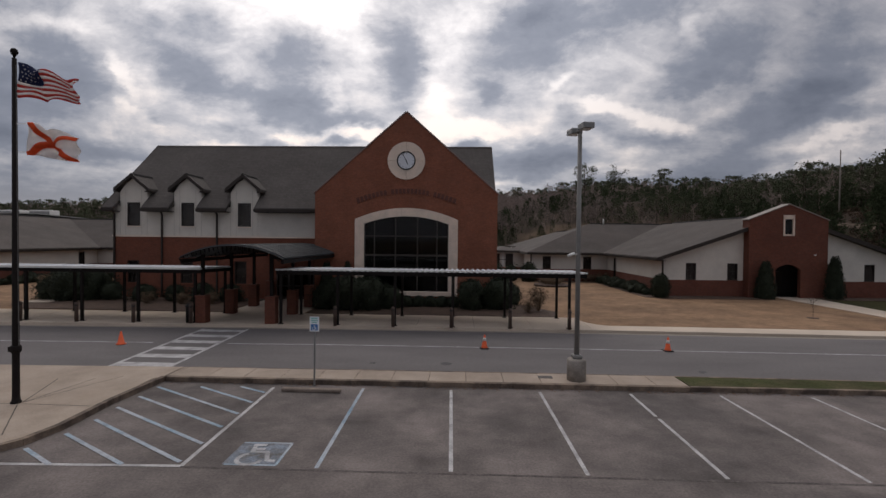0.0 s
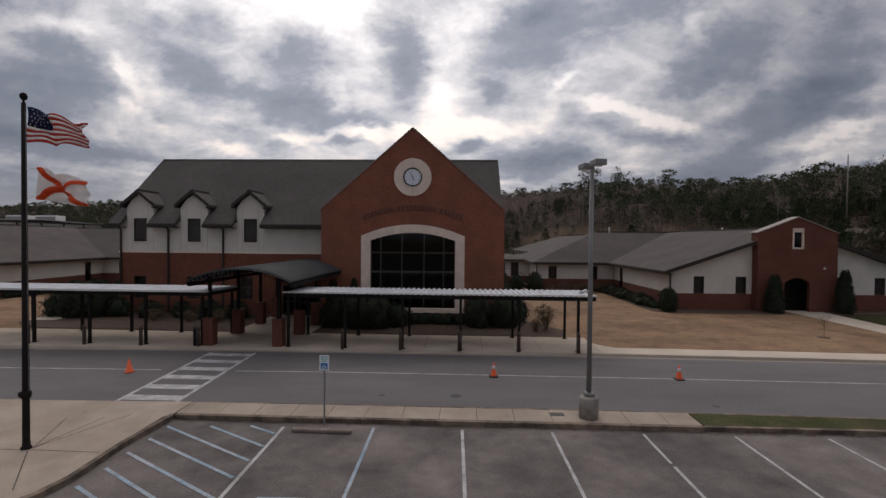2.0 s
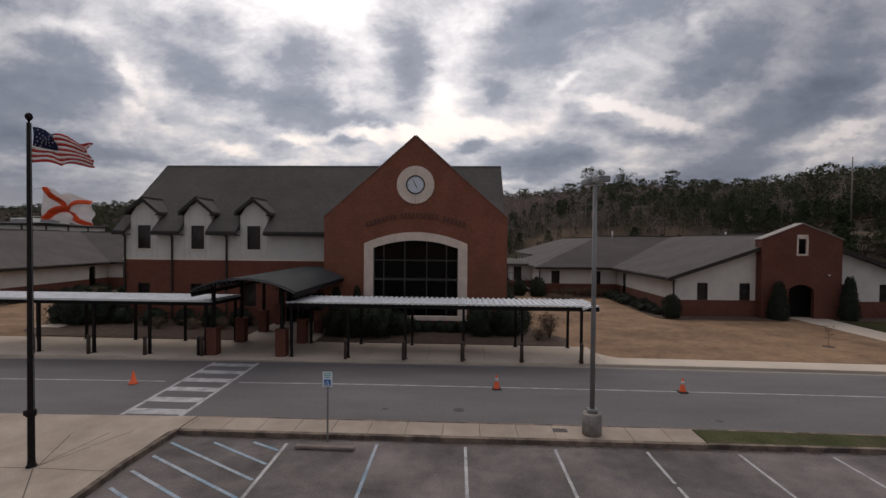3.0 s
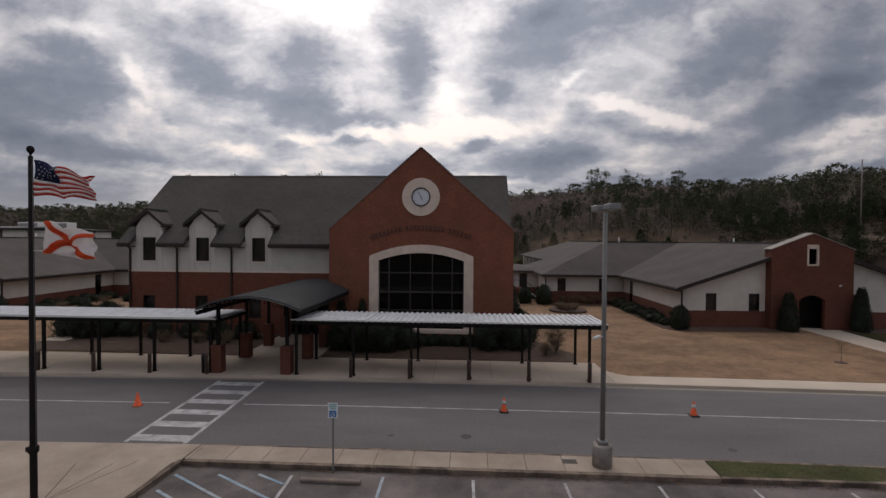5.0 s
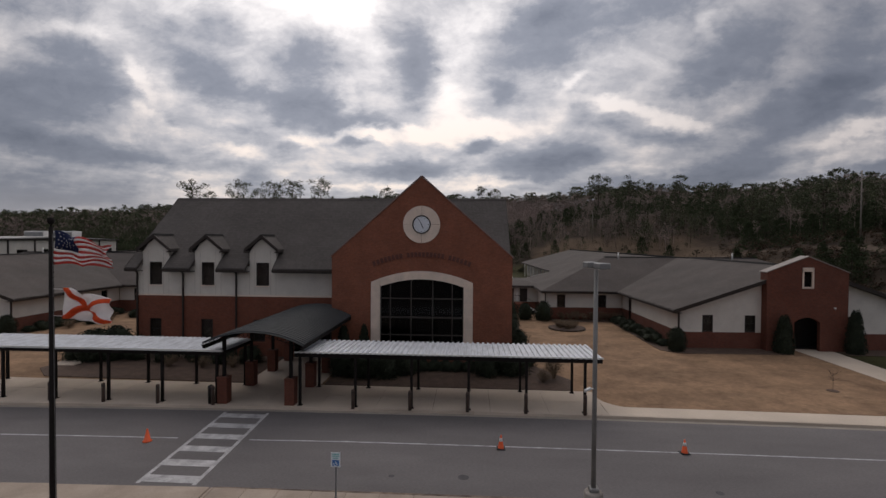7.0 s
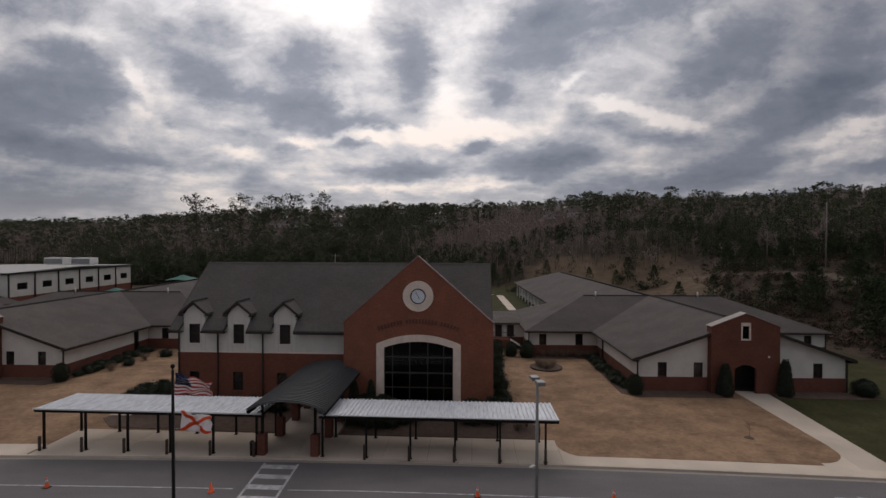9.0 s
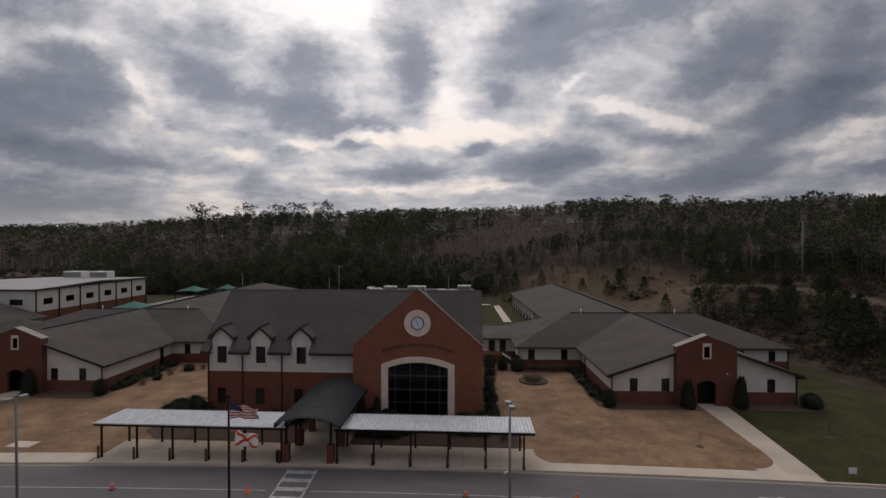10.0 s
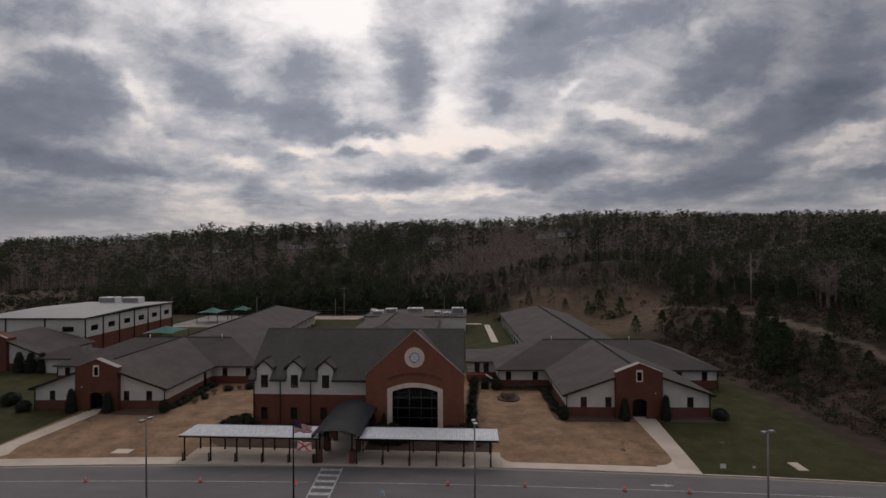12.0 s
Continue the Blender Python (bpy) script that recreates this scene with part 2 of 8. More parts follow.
def brick_material(name, c1, c2, mortar):
    """Running bond of real brick size on upright walls."""
    m = material(name, c1, rough=0.85, vary=0.14, scale=0.7, fine=8, fine_amount=0.12)
    nt = m.node_tree
    N, L = nt.nodes.new, nt.links.new
    geo = N("ShaderNodeNewGeometry")
    sep = N("ShaderNodeSeparateXYZ")
    L(geo.outputs["Position"], sep.inputs[0])
    add = N("ShaderNodeMath")
    L(sep.outputs[0], add.inputs[0])
    L(sep.outputs[1], add.inputs[1])
    uv = N("ShaderNodeCombineXYZ")
    L(add.outputs[0], uv.inputs[0])
    L(sep.outputs[2], uv.inputs[1])
    br = N("ShaderNodeTexBrick")
    L(uv.outputs[0], br.inputs["Vector"])
    br.inputs["Color1"].default_value, br.inputs["Color2"].default_value, br.inputs["Mortar"].default_value = (*c1, 1), (*c2, 1), (*mortar, 1)
    for k, x in (("Scale", 1.0), ("Mortar Size", 0.006), ("Brick Width", 0.203), ("Row Height", 0.0677), ("Bias", 0.0)):
        br.inputs[k].default_value = x
    b = nt.nodes["Principled BSDF"]
    mul = b.inputs["Base Color"].links[0].from_node
    L(br.outputs["Color"], mul.inputs[6])
    bp = N("ShaderNodeBump")
    bp.inputs["Strength"].default_value, bp.inputs["Distance"].default_value, bp.invert = 0.5, 0.006, True
    L(br.outputs["Fac"], bp.inputs["Height"])
    L(bp.outputs[0], b.inputs["Normal"])
    return m


def glass_material(name, tint, rough=0.02):
    m = bpy.data.materials.new(name)
    m.use_nodes = True
    b = m.node_tree.nodes["Principled BSDF"]
    b.inputs["Base Color"].default_value = (*tint, 1)
    b.inputs["Roughness"].default_value, b.inputs["IOR"].default_value = rough, 1.28
    b.inputs["Transmission Weight"].default_value = 1.0
    return m


ASPHALT_LOT = material("old_lot_asphalt", (0.160, 0.136, 0.127), 0.92, vary=0.36, scale=0.6, fine=18, fine_amount=0.22, bump=0.004, bump_scale=120,
                       second=(0.086, 0.074, 0.070), second_scale=0.24, second_amount=1.0)
ASPHALT_ROAD = material("road_asphalt", (0.136, 0.125, 0.124), 0.88, vary=0.12, scale=0.35, fine=22, fine_amount=0.15, bump=0.003, bump_scale=150,
                        second=(0.108, 0.099, 0.099), second_scale=0.15, second_amount=0.6, stretch=(0.35, 1, 1))
CONCRETE = material("sidewalk_concrete", (0.345, 0.283, 0.228), 0.9, vary=0.14, scale=0.9, fine=25, fine_amount=0.10, bump=0.002, bump_scale=90,
                    second=(0.27, 0.215, 0.168), second_scale=0.5, second_amount=0.6, obj=0.06)
CONCRETE_WALK = material("walk_concrete", (0.56, 0.470, 0.380), 0.9, vary=0.14, scale=0.8, fine=25, fine_amount=0.1, bump=0.002, bump_scale=90,
                         second=(0.42, 0.355, 0.29), second_scale=0.4, second_amount=0.8, obj=0.07)
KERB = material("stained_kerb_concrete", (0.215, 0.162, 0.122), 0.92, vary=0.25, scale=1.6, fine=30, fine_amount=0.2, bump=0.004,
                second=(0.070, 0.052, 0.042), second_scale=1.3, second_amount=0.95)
KERB_PALE = material("pale_kerb_concrete", (0.33, 0.285, 0.24), 0.92, vary=0.15, scale=1.2, fine=30, fine_amount=0.12, bump=0.003,
                     second=(0.25, 0.23, 0.20), second_scale=0.6, second_amount=0.6)
PAINT_WHITE = material("worn_white_road_paint", (0.45, 0.44, 0.44), 0.75, vary=0.2, scale=2.2, fine=28, fine_amount=0.25, second=(0.25, 0.245, 0.245), second_scale=1.8, second_amount=0.8)
PAINT_GREY = material("faded_white_road_paint", (0.42, 0.42, 0.43), 0.75, vary=0.22, scale=2.2, fine=28, fine_amount=0.25, second=(0.22, 0.22, 0.225), second_scale=1.5, second_amount=0.8)
PAINT_BLUE = material("worn_blue_road_paint", (0.34, 0.37, 0.405), 0.75, vary=0.25, scale=2.0, fine=28, fine_amount=0.25, second=(0.17, 0.28, 0.36), second_scale=0.45, second_amount=0.9)
BRICK = brick_material("red_brick", (0.245, 0.085, 0.047), (0.200, 0.069, 0.039), (0.195, 0.084, 0.054))
BRICK_DARK = brick_material("brown_red_brick", (0.190, 0.061, 0.034), (0.150, 0.048, 0.028), (0.14, 0.062, 0.042))
STUCCO = material("cream_stucco_panel", (0.63, 0.59, 0.53), 0.9, vary=0.06, scale=0.8, fine=12, fine_amount=0.05, bump=0.002, bump_scale=140,
                  second=(0.54, 0.50, 0.45), second_scale=0.5, second_amount=0.4)
STONE = material("cast_stone", (0.74, 0.60, 0.495), 0.85, vary=0.08, scale=1.5, fine=25, fine_amount=0.07, second=(0.55, 0.48, 0.41), second_scale=0.8, second_amount=0.4, bump=0.002, bump_scale=80)
TRIM = material("dark_bronze_trim", (0.035, 0.027, 0.023), 0.5, metal=0.3, vary=0.15, scale=2, fine=20, fine_amount=0.1)
STEEL_DARK = material("dark_brown_painted_steel", (0.014, 0.011, 0.010), 0.85, metal=0.0, vary=0.2, scale=3, fine=30, fine_amount=0.15, spec=0.2)
DECK = material("white_metal_deck", (0.66, 0.68, 0.71), 0.55, metal=0.0, vary=0.07, scale=1.2, fine=10, fine_amount=0.06, second=(0.36, 0.36, 0.37), second_scale=1.4, second_amount=0.55, stretch=(6, 0.7, 1))
BARREL = material("charcoal_curved_metal", (0.040, 0.043, 0.045), 0.55, metal=0.2, vary=0.12, scale=1.0, fine=12, fine_amount=0.08)
WHITE_ROOF = material("weathered_white_metal_roof", (0.36, 0.345, 0.335), 0.75, metal=0.0, vary=0.12, scale=0.12, fine=2, fine_amount=0.08, second=(0.24, 0.225, 0.215), second_scale=0.06, second_amount=0.6)
WHITE_METAL = material("white_painted_metal", (0.70, 0.69, 0.66), 0.5, vary=0.08, scale=1, fine=10, fine_amount=0.05)
COPING = material("grey_tan_coping", (0.27, 0.235, 0.21), 0.6, vary=0.1, scale=1, fine=10, fine_amount=0.06)
GALV = material("grey_galvanised_steel", (0.26, 0.26, 0.255), 0.5, metal=0.5, vary=0.15, scale=1.5, fine=30, fine_amount=0.1)
GALV_DULL = material("dull_grey_painted_pole", (0.21, 0.205, 0.195), 0.6, metal=0.2, vary=0.15, scale=1.2, fine=20, fine_amount=0.1)
RUBBER = material("black_rubber", (0.02, 0.02, 0.02), 0.7, vary=0.2, scale=8, fine=40)
ORANGE = material("orange_cone_plastic", (0.78, 0.12, 0.035), 0.55, vary=0.12, scale=6, fine=40, fine_amount=0.08)
REFLECTIVE = material("pale_reflective_band", (0.62, 0.60, 0.58), 0.5, vary=0.1, scale=8, fine=40)
WHITE_PLASTIC = material("white_plastic", (0.72, 0.72, 0.70), 0.45, vary=0.06, scale=6, fine=40, fine_amount=0.04)
SIGN_BLUE = material("blue_sign_paint", (0.05, 0.17, 0.42), 0.45, vary=0.08, scale=6, fine=40, fine_amount=0.05)
SIGN_WHITE = material("white_sign_paint", (0.80, 0.82, 0.83), 0.45, vary=0.06, scale=6, fine=40, fine_amount=0.05)
SIGN_GREEN = material("green_sign_paint", (0.22, 0.48, 0.46), 0.45, vary=0.08, scale=6, fine=40, fine_amount=0.05)
CLOTH_RED = material("red_flag_cloth", (0.55, 0.085, 0.07), 0.85, vary=0.1, scale=6, fine=60, fine_amount=0.06)
CLOTH_WHITE = material("white_flag_cloth", (0.80, 0.77, 0.76), 0.85, vary=0.06, scale=6, fine=60, fine_amount=0.05)
CLOTH_BLUE = material("navy_flag_cloth", (0.035, 0.045, 0.11), 0.85, vary=0.1, scale=6, fine=60, fine_amount=0.06)


def thin_cloth(m, share):
    """Lets part of the light through, as thin flag cloth does."""
    nt = m.node_tree
    b = nt.nodes["Principled BSDF"]
    tr, mx = nt.nodes.new("ShaderNodeBsdfTranslucent"), nt.nodes.new("ShaderNodeMixShader")
    nt.links.new(b.inputs["Base Color"].links[0].from_socket, tr.inputs[0])
    mx.inputs[0].default_value = share
    nt.links.new(b.outputs[0], mx.inputs[1])
    nt.links.new(tr.outputs[0], mx.inputs[2])
    nt.links.new(mx.outputs[0], nt.nodes["Material Output"].inputs["Surface"])


CLOTH_ORANGE = material("orange_red_flag_cloth", (0.78, 0.12, 0.035), 0.85, vary=0.15, scale=6, fine=60, fine_amount=0.06)
for cloth in (CLOTH_RED, CLOTH_WHITE, CLOTH_BLUE, CLOTH_ORANGE):
    thin_cloth(cloth, 0.5)
TEAL = material("teal_shade_fabric", (0.035, 0.13, 0.105), 0.8, vary=0.12, scale=0.8, fine=10, fine_amount=0.06)
MULCH = material("brown_mulch", (0.085, 0.055, 0.040), 0.95, vary=0.3, scale=2, fine=18, fine_amount=0.3, bump=0.03, bump_scale=12)
PINE = material("pine_needles", (0.064, 0.072, 0.041), 0.9, vary=0.38, scale=0.16, fine=1.2, fine_amount=0.12, island=0.15, second=(0.088, 0.090, 0.054), second_scale=0.03, second_amount=0.6, spec=0.05)
PINE_YOUNG = material("young_pine_needles", (0.040, 0.051, 0.025), 0.9, vary=0.42, scale=0.2, fine=1.2, fine_amount=0.12, island=0.15, spec=0.05)
BARE = material("bare_winter_twigs", (0.225, 0.178, 0.152), 0.95, vary=0.22, scale=0.08, fine=2, fine_amount=0.15, island=0.15, second=(0.275, 0.205, 0.178), second_scale=0.025, second_amount=0.7, spec=0.1)
BARK = material("grey_brown_bark", (0.085, 0.068, 0.055), 0.95, vary=0.3, scale=1.5, fine=12, fine_amount=0.25, bump=0.02, bump_scale=10, stretch=(1, 1, 0.3), spec=0.1)
BUSH = material("dark_evergreen_leaves", (0.022, 0.028, 0.016), 0.8, vary=0.25, scale=1.2, fine=10, fine_amount=0.25, island=0.4, spec=0.25)
WOOD_POLE = material("weathered_wood_pole", (0.26, 0.225, 0.195), 0.9, vary=0.2, scale=2, fine=20)
THICKET = material("dark_brushy_leaves", (0.036, 0.036, 0.021), 0.9, vary=0.3, scale=0.25, fine=3, fine_amount=0.25, island=0.4, spec=0.1)
BUSH_DRY = material("brown_winter_shrub", (0.095, 0.066, 0.047), 0.9, vary=0.25, scale=1.5, fine=10, fine_amount=0.25, island=0.4, spec=0.1)
TWIGS_DRY = material("tan_winter_twigs", (0.165, 0.120, 0.082), 0.9, vary=0.25, scale=1.5, fine=10, fine_amount=0.25, island=0.35, spec=0.1)
# near-black base colour: the gloom of unlit rooms is put into it
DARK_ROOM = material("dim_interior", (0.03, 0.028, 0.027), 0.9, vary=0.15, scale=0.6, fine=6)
BRICK_BASE = brick_material("dull_red_brick", (0.160, 0.052, 0.031), (0.128, 0.042, 0.026), (0.13, 0.062, 0.045))
# darkened brick for the porches; also carries the vault's shade on the piers
BRICK_PORCH = brick_material("darkened_maroon_brick", (0.150, 0.048, 0.028), (0.118, 0.038, 0.023), (0.115, 0.054, 0.038))
GLASS_CLEAR = glass_material("clear_window_glass", (0.62, 0.63, 0.64), 0.05)
# brown tone that stands in for the bright lot mirrored in the panes
LOT_REFLECTION = material("brown_lot_reflection", (0.085, 0.066, 0.056), 0.9, vary=0.25, scale=2.5, fine=12, fine_amount=0.1, stretch=(1, 1, 0.5))
GLASS = glass_material("tinted_window_glass", (0.16, 0.17, 0.175), 0.05)
CLOCK_FACE = material("pale_clock_face", (0.66, 0.68, 0.72), 0.35, vary=0.04, scale=2, fine=20, fine_amount=0.03)


def soft_foliage(m, share=0.4):
    """Needles and twigs are rounder than their few faces: lean their normals upwards."""
    nt = m.node_tree
    N, L = nt.nodes.new, nt.links.new
    geo, lean, unit = N("ShaderNodeNewGeometry"), N("ShaderNodeVectorMath"), N("ShaderNodeVectorMath")
    lean.operation, unit.operation = "MULTIPLY_ADD", "NORMALIZE"
    L(geo.outputs["Normal"], lean.inputs[0])
    lean.inputs[1].default_value, lean.inputs[2].default_value = (share, share, share), (0, -0.15, 0.5)
    L(lean.outputs[0], unit.inputs[0])
    L(unit.outputs[0], nt.nodes["Principled BSDF"].inputs["Normal"])


for leafy in (PINE, PINE_YOUNG, BARE, THICKET):
    soft_foliage(leafy)


def shingle_material(name, colour, second, row=0.145):
    """Asphalt shingles: rows that follow the height, tabs of uneven tone."""
    m = material(name, colour, 0.93, vary=0.12, scale=0.25, fine=5, fine_amount=0.12, second=second, second_scale=0.12, second_amount=0.7)
    nt = m.node_tree
    N, L = nt.nodes.new, nt.links.new
    geo = N("ShaderNodeNewGeometry")
    sep = N("ShaderNodeSeparateXYZ")
    L(geo.outputs["Position"], sep.inputs[0])
    add = N("ShaderNodeMath")
    L(sep.outputs[0], add.inputs[0])
    L(sep.outputs[1], add.inputs[1])
    uv = N("ShaderNodeCombineXYZ")
    L(add.outputs[0], uv.inputs[0])
    L(sep.outputs[2], uv.inputs[1])
    br = N("ShaderNodeTexBrick")
    L(uv.outputs[0], br.inputs["Vector"])
    br.inputs["Color1"].default_value, br.inputs["Color2"].default_value, br.inputs["Mortar"].default_value = (1.12, 1.12, 1.12, 1), (0.9, 0.9, 0.9, 1), (0.72, 0.72, 0.72, 1)
    for k, x in (("Scale", 1.0), ("Mortar Size", 0.012), ("Brick Width", 0.3), ("Row Height", row)):
        br.inputs[k].default_value = x
    b = nt.nodes["Principled BSDF"]
    old = b.inputs["Base Color"].links[0].from_socket
    mul = N("ShaderNodeMix")
    mul.data_type, mul.blend_type = "RGBA", "MULTIPLY"
    mul.inputs[0].default_value = 0.8
    L(old, mul.inputs[6])
    L(br.outputs["Color"], mul.inputs[7])
    L(mul.outputs[2], b.inputs["Base Color"])
    return m


SHINGLE = shingle_material("charcoal_shingles", (0.076, 0.067, 0.062), (0.091, 0.080, 0.074))
SHINGLE_GREY = shingle_material("weathered_grey_shingles", (0.082, 0.068, 0.061), (0.062, 0.052, 0.047), row=0.06)
RIDGE = material("dark_ridge_shingle", (0.022, 0.021, 0.021), 0.95, vary=0.15, scale=2, spec=0.1)


def ground_material():
    """Dormant tan lawn, green lawn and leaf litter, each in its own area with frayed edges."""
    m = material("lawn_and_woodland_floor", (0.262, 0.167, 0.104), 0.97, vary=0.24, scale=0.35, fine=4, fine_amount=0.18, bump=0.03, bump_scale=9,
                 second=(0.172, 0.110, 0.070), second_scale=0.22, second_amount=0.85, spec=0.1)
    nt = m.node_tree
    N, L = nt.nodes.new, nt.links.new
    mul = nt.nodes["Principled BSDF"].inputs["Base Color"].links[0].from_node
    col = mul.inputs[6].links[0].from_socket
    geo = N("ShaderNodeNewGeometry")
    ns = N("ShaderNodeTexNoise")
    L(geo.outputs["Position"], ns.inputs["Vector"])
    ns.inputs["Scale"].default_value, ns.inputs["Detail"].default_value = 0.22, 6
    wob = N("ShaderNodeVectorMath")
    wob.operation = "MULTIPLY_ADD"
    L(ns.outputs["Color"], wob.inputs[0])
    wob.inputs[1].default_value = (5, 5, 0)
    L(geo.outputs["Position"], wob.inputs[2])
    sep = N("ShaderNodeSeparateXYZ")
    L(wob.outputs[0], sep.inputs[0])

    def ramp(v, a, b):
        n = N("ShaderNodeMapRange")
        n.interpolation_type = "SMOOTHSTEP"
        L(v, n.inputs["Value"])
        n.inputs["From Min"].default_value, n.inputs["From Max"].default_value = a, b
        return n.outputs[0]

    def op(kind, a, b):
        n = N("ShaderNodeMath")
        n.operation = kind
        for k, v in enumerate((a, b)):
            if isinstance(v, (int, float)):
                n.inputs[k].default_value = v
            else:
                L(v, n.inputs[k])
        return n.outputs[0]

    def over(col_, fac, c):
        n = N("ShaderNodeMix")
        n.data_type = "RGBA"
        L(fac, n.inputs[0])
        L(col_, n.inputs[6])
        n.inputs[7].default_value = (*c, 1)
        return n.outputs[2]

    x, y = sep.outputs[0], sep.outputs[1]
    true = N("ShaderNodeSeparateXYZ")
    L(geo.outputs["Position"], true.inputs[0])
    off_walk = op("SUBTRACT", true.outputs[0], op("MULTIPLY", true.outputs[1], 0.0774))
    # worn streaks and thin spots across the tan lawn
    sm = N("ShaderNodeMapping")
    sm.inputs["Scale"].default_value = (0.34, 0.85, 1)
    sm.inputs["Rotation"].default_value = (0, 0, radians(-12))
    L(geo.outputs["Position"], sm.inputs[0])
    st = N("ShaderNodeTexNoise")
    L(sm.outputs[0], st.inputs["Vector"])
    st.inputs["Scale"].default_value, st.inputs["Detail"].default_value, st.inputs["Roughness"].default_value = 1.0, 7, 0.62
    col = over(col, op("MULTIPLY", ramp(st.outputs[0], 0.585, 0.66), 0.38), (0.085, 0.055, 0.035))
    col = over(col, op("MULTIPLY", ramp(st.outputs[0], 0.46, 0.34), 0.32), (0.335, 0.225, 0.140))
    green = op("MAXIMUM", op("MAXIMUM", ramp(off_walk, 26.70, 26.80), ramp(true.outputs[0], -55.85, -55.95)), op("MULTIPLY", ramp(y, 60, 75), ramp(x, 24, 18)))
    col = over(col, op("MULTIPLY", green, 0.92), (0.028, 0.034, 0.011))
    wood = op("MAXIMUM", op("MAXIMUM", ramp(x, 51.6, 54.0), ramp(y, 138, 152)), ramp(x, -150, -175))
    col = over(col, wood, (0.042, 0.031, 0.023))
    bare = op("MULTIPLY", wood, ramp(ns.outputs[0], 0.50, 0.62))
    col = over(col, bare, (0.062, 0.044, 0.032))
    bank = op("MULTIPLY", op("MULTIPLY", ramp(x, 18, 28), ramp(y, 104, 124)), op("MULTIPLY", ramp(x, 72, 62), ramp(y, 160, 150)))
    col = over(col, op("MULTIPLY", bank, 0.85), (0.128, 0.092, 0.063))
    # an earth track along the slope
    off = op("SUBTRACT", true.outputs[1], 70.0)
    side = op("SUBTRACT", true.outputs[0], op("SUBTRACT", 73.2, op("MULTIPLY", op("MULTIPLY", off, off), 0.0033)))
    side = op("ABSOLUTE", op("ADD", side, op("MULTIPLY", op("SUBTRACT", ns.outputs[0], 0.5), 5.0)), 0.0)
    track = op("MULTIPLY", ramp(side, 1.3, 0.5), op("MULTIPLY", ramp(true.outputs[1], 48, 56), ramp(true.outputs[1], 140, 126)))
    col = over(col, op("MULTIPLY", track, 0.65), (0.150, 0.115, 0.088))
    dirt = op("MULTIPLY", op("MULTIPLY", ramp(x, -165, -185), ramp(y, 150, 165)), ramp(y, 226, 206))
    col = over(col, op("MULTIPLY", dirt, 0.8), (0.11, 0.078, 0.057))
    L(col, mul.inputs[6])
    return m


GROUND = ground_material()
GRASS_STRIP = material("short_green_grass", (0.050, 0.056, 0.022), 0.95, vary=0.25, scale=0.8, fine=12, fine_amount=0.3, bump=0.03, bump_scale=18, second=(0.085, 0.070, 0.040), second_scale=0.9, second_amount=0.6, spec=0.1)

# ---------------------------------------------------------------- building helpers
def box(bm, x0, x1, y0, y1, z0, z1):
    v = [bm.verts.new((x, y, z)) for x in (x0, x1) for y in (y0, y1) for z in (z0, z1)]
    for f in ((0, 1, 3, 2), (4, 6, 7, 5), (0, 4, 5, 1), (2, 3, 7, 6), (0, 2, 6, 4), (1, 5, 7, 3)):
        bm.faces.new([v[k] for k in f])
    return v


def prism(bm, pts, axis, a, b):
    """A polygon (u, v) pushed along an axis from a to b. y: (u, ., v); x: (., u, v); z: (u, v, .)."""
    def at(u, v, w):
        return {"y": (u, w, v), "x": (w, u, v), "z": (u, v, w)}[axis]
    lo = [bm.verts.new(at(u, v, a)) for u, v in pts]
    hi = [bm.verts.new(at(u, v, b)) for u, v in pts]
    n = len(pts)
    faces = [bm.faces.new(lo), bm.faces.new(hi[::-1])]
    for k in range(n):
        faces.append(bm.faces.new((lo[k], lo[(k + 1) % n], hi[(k + 1) % n], hi[k])))
    bmesh.ops.recalc_face_normals(bm, faces=faces)


def tube(bm, p0, p1, r0, r1=None, n=10, caps=True):
    r1 = r0 if r1 is None else r1
    p0, p1 = Vector(p0), Vector(p1)
    q = (p1 - p0).to_track_quat("Z", "Y")
    rings = []
    for p, r in ((p0, r0), (p1, r1)):
        rings.append([bm.verts.new(p + q @ Vector((r * math.cos(2 * math.pi * k / n), r * math.sin(2 * math.pi * k / n), 0))) for k in range(n)])
    for k in range(n):
        f = bm.faces.new((rings[0][k], rings[0][(k + 1) % n], rings[1][(k + 1) % n], rings[1][k]))
        f.smooth = n > 6
    if caps:
        bm.faces.new(rings[0][::-1])
        bm.faces.new(rings[1])


def lathe(bm, profile, n=16, cx=0, cy=0, cz=0):
    """Turns (radius, height) pairs round the upright axis."""
    rings = [[bm.verts.new((cx + r * math.cos(2 * math.pi * k / n), cy + r * math.sin(2 * math.pi * k / n), cz + z)) for k in range(n)] for r, z in profile]
    for a, b in zip(rings, rings[1:]):
        for k in range(n):
            f = bm.faces.new((a[k], a[(k + 1) % n], b[(k + 1) % n], b[k]))
            f.smooth = True
    bm.faces.new(rings[0][::-1])
    bm.faces.new(rings[-1])


def slab3(bm, poly, thick):
    """A polygon in space with a thickness straight down."""
    top = [bm.verts.new(p) for p in poly]
    low = [bm.verts.new((p[0], p[1], p[2] - thick)) for p in poly]
    n = len(poly)
    faces = [bm.faces.new(top), bm.faces.new(low[::-1])]
    for k in range(n):
        faces.append(bm.faces.new((top[k], low[k], low[(k + 1) % n], top[(k + 1) % n])))
    bmesh.ops.recalc_face_normals(bm, faces=faces)


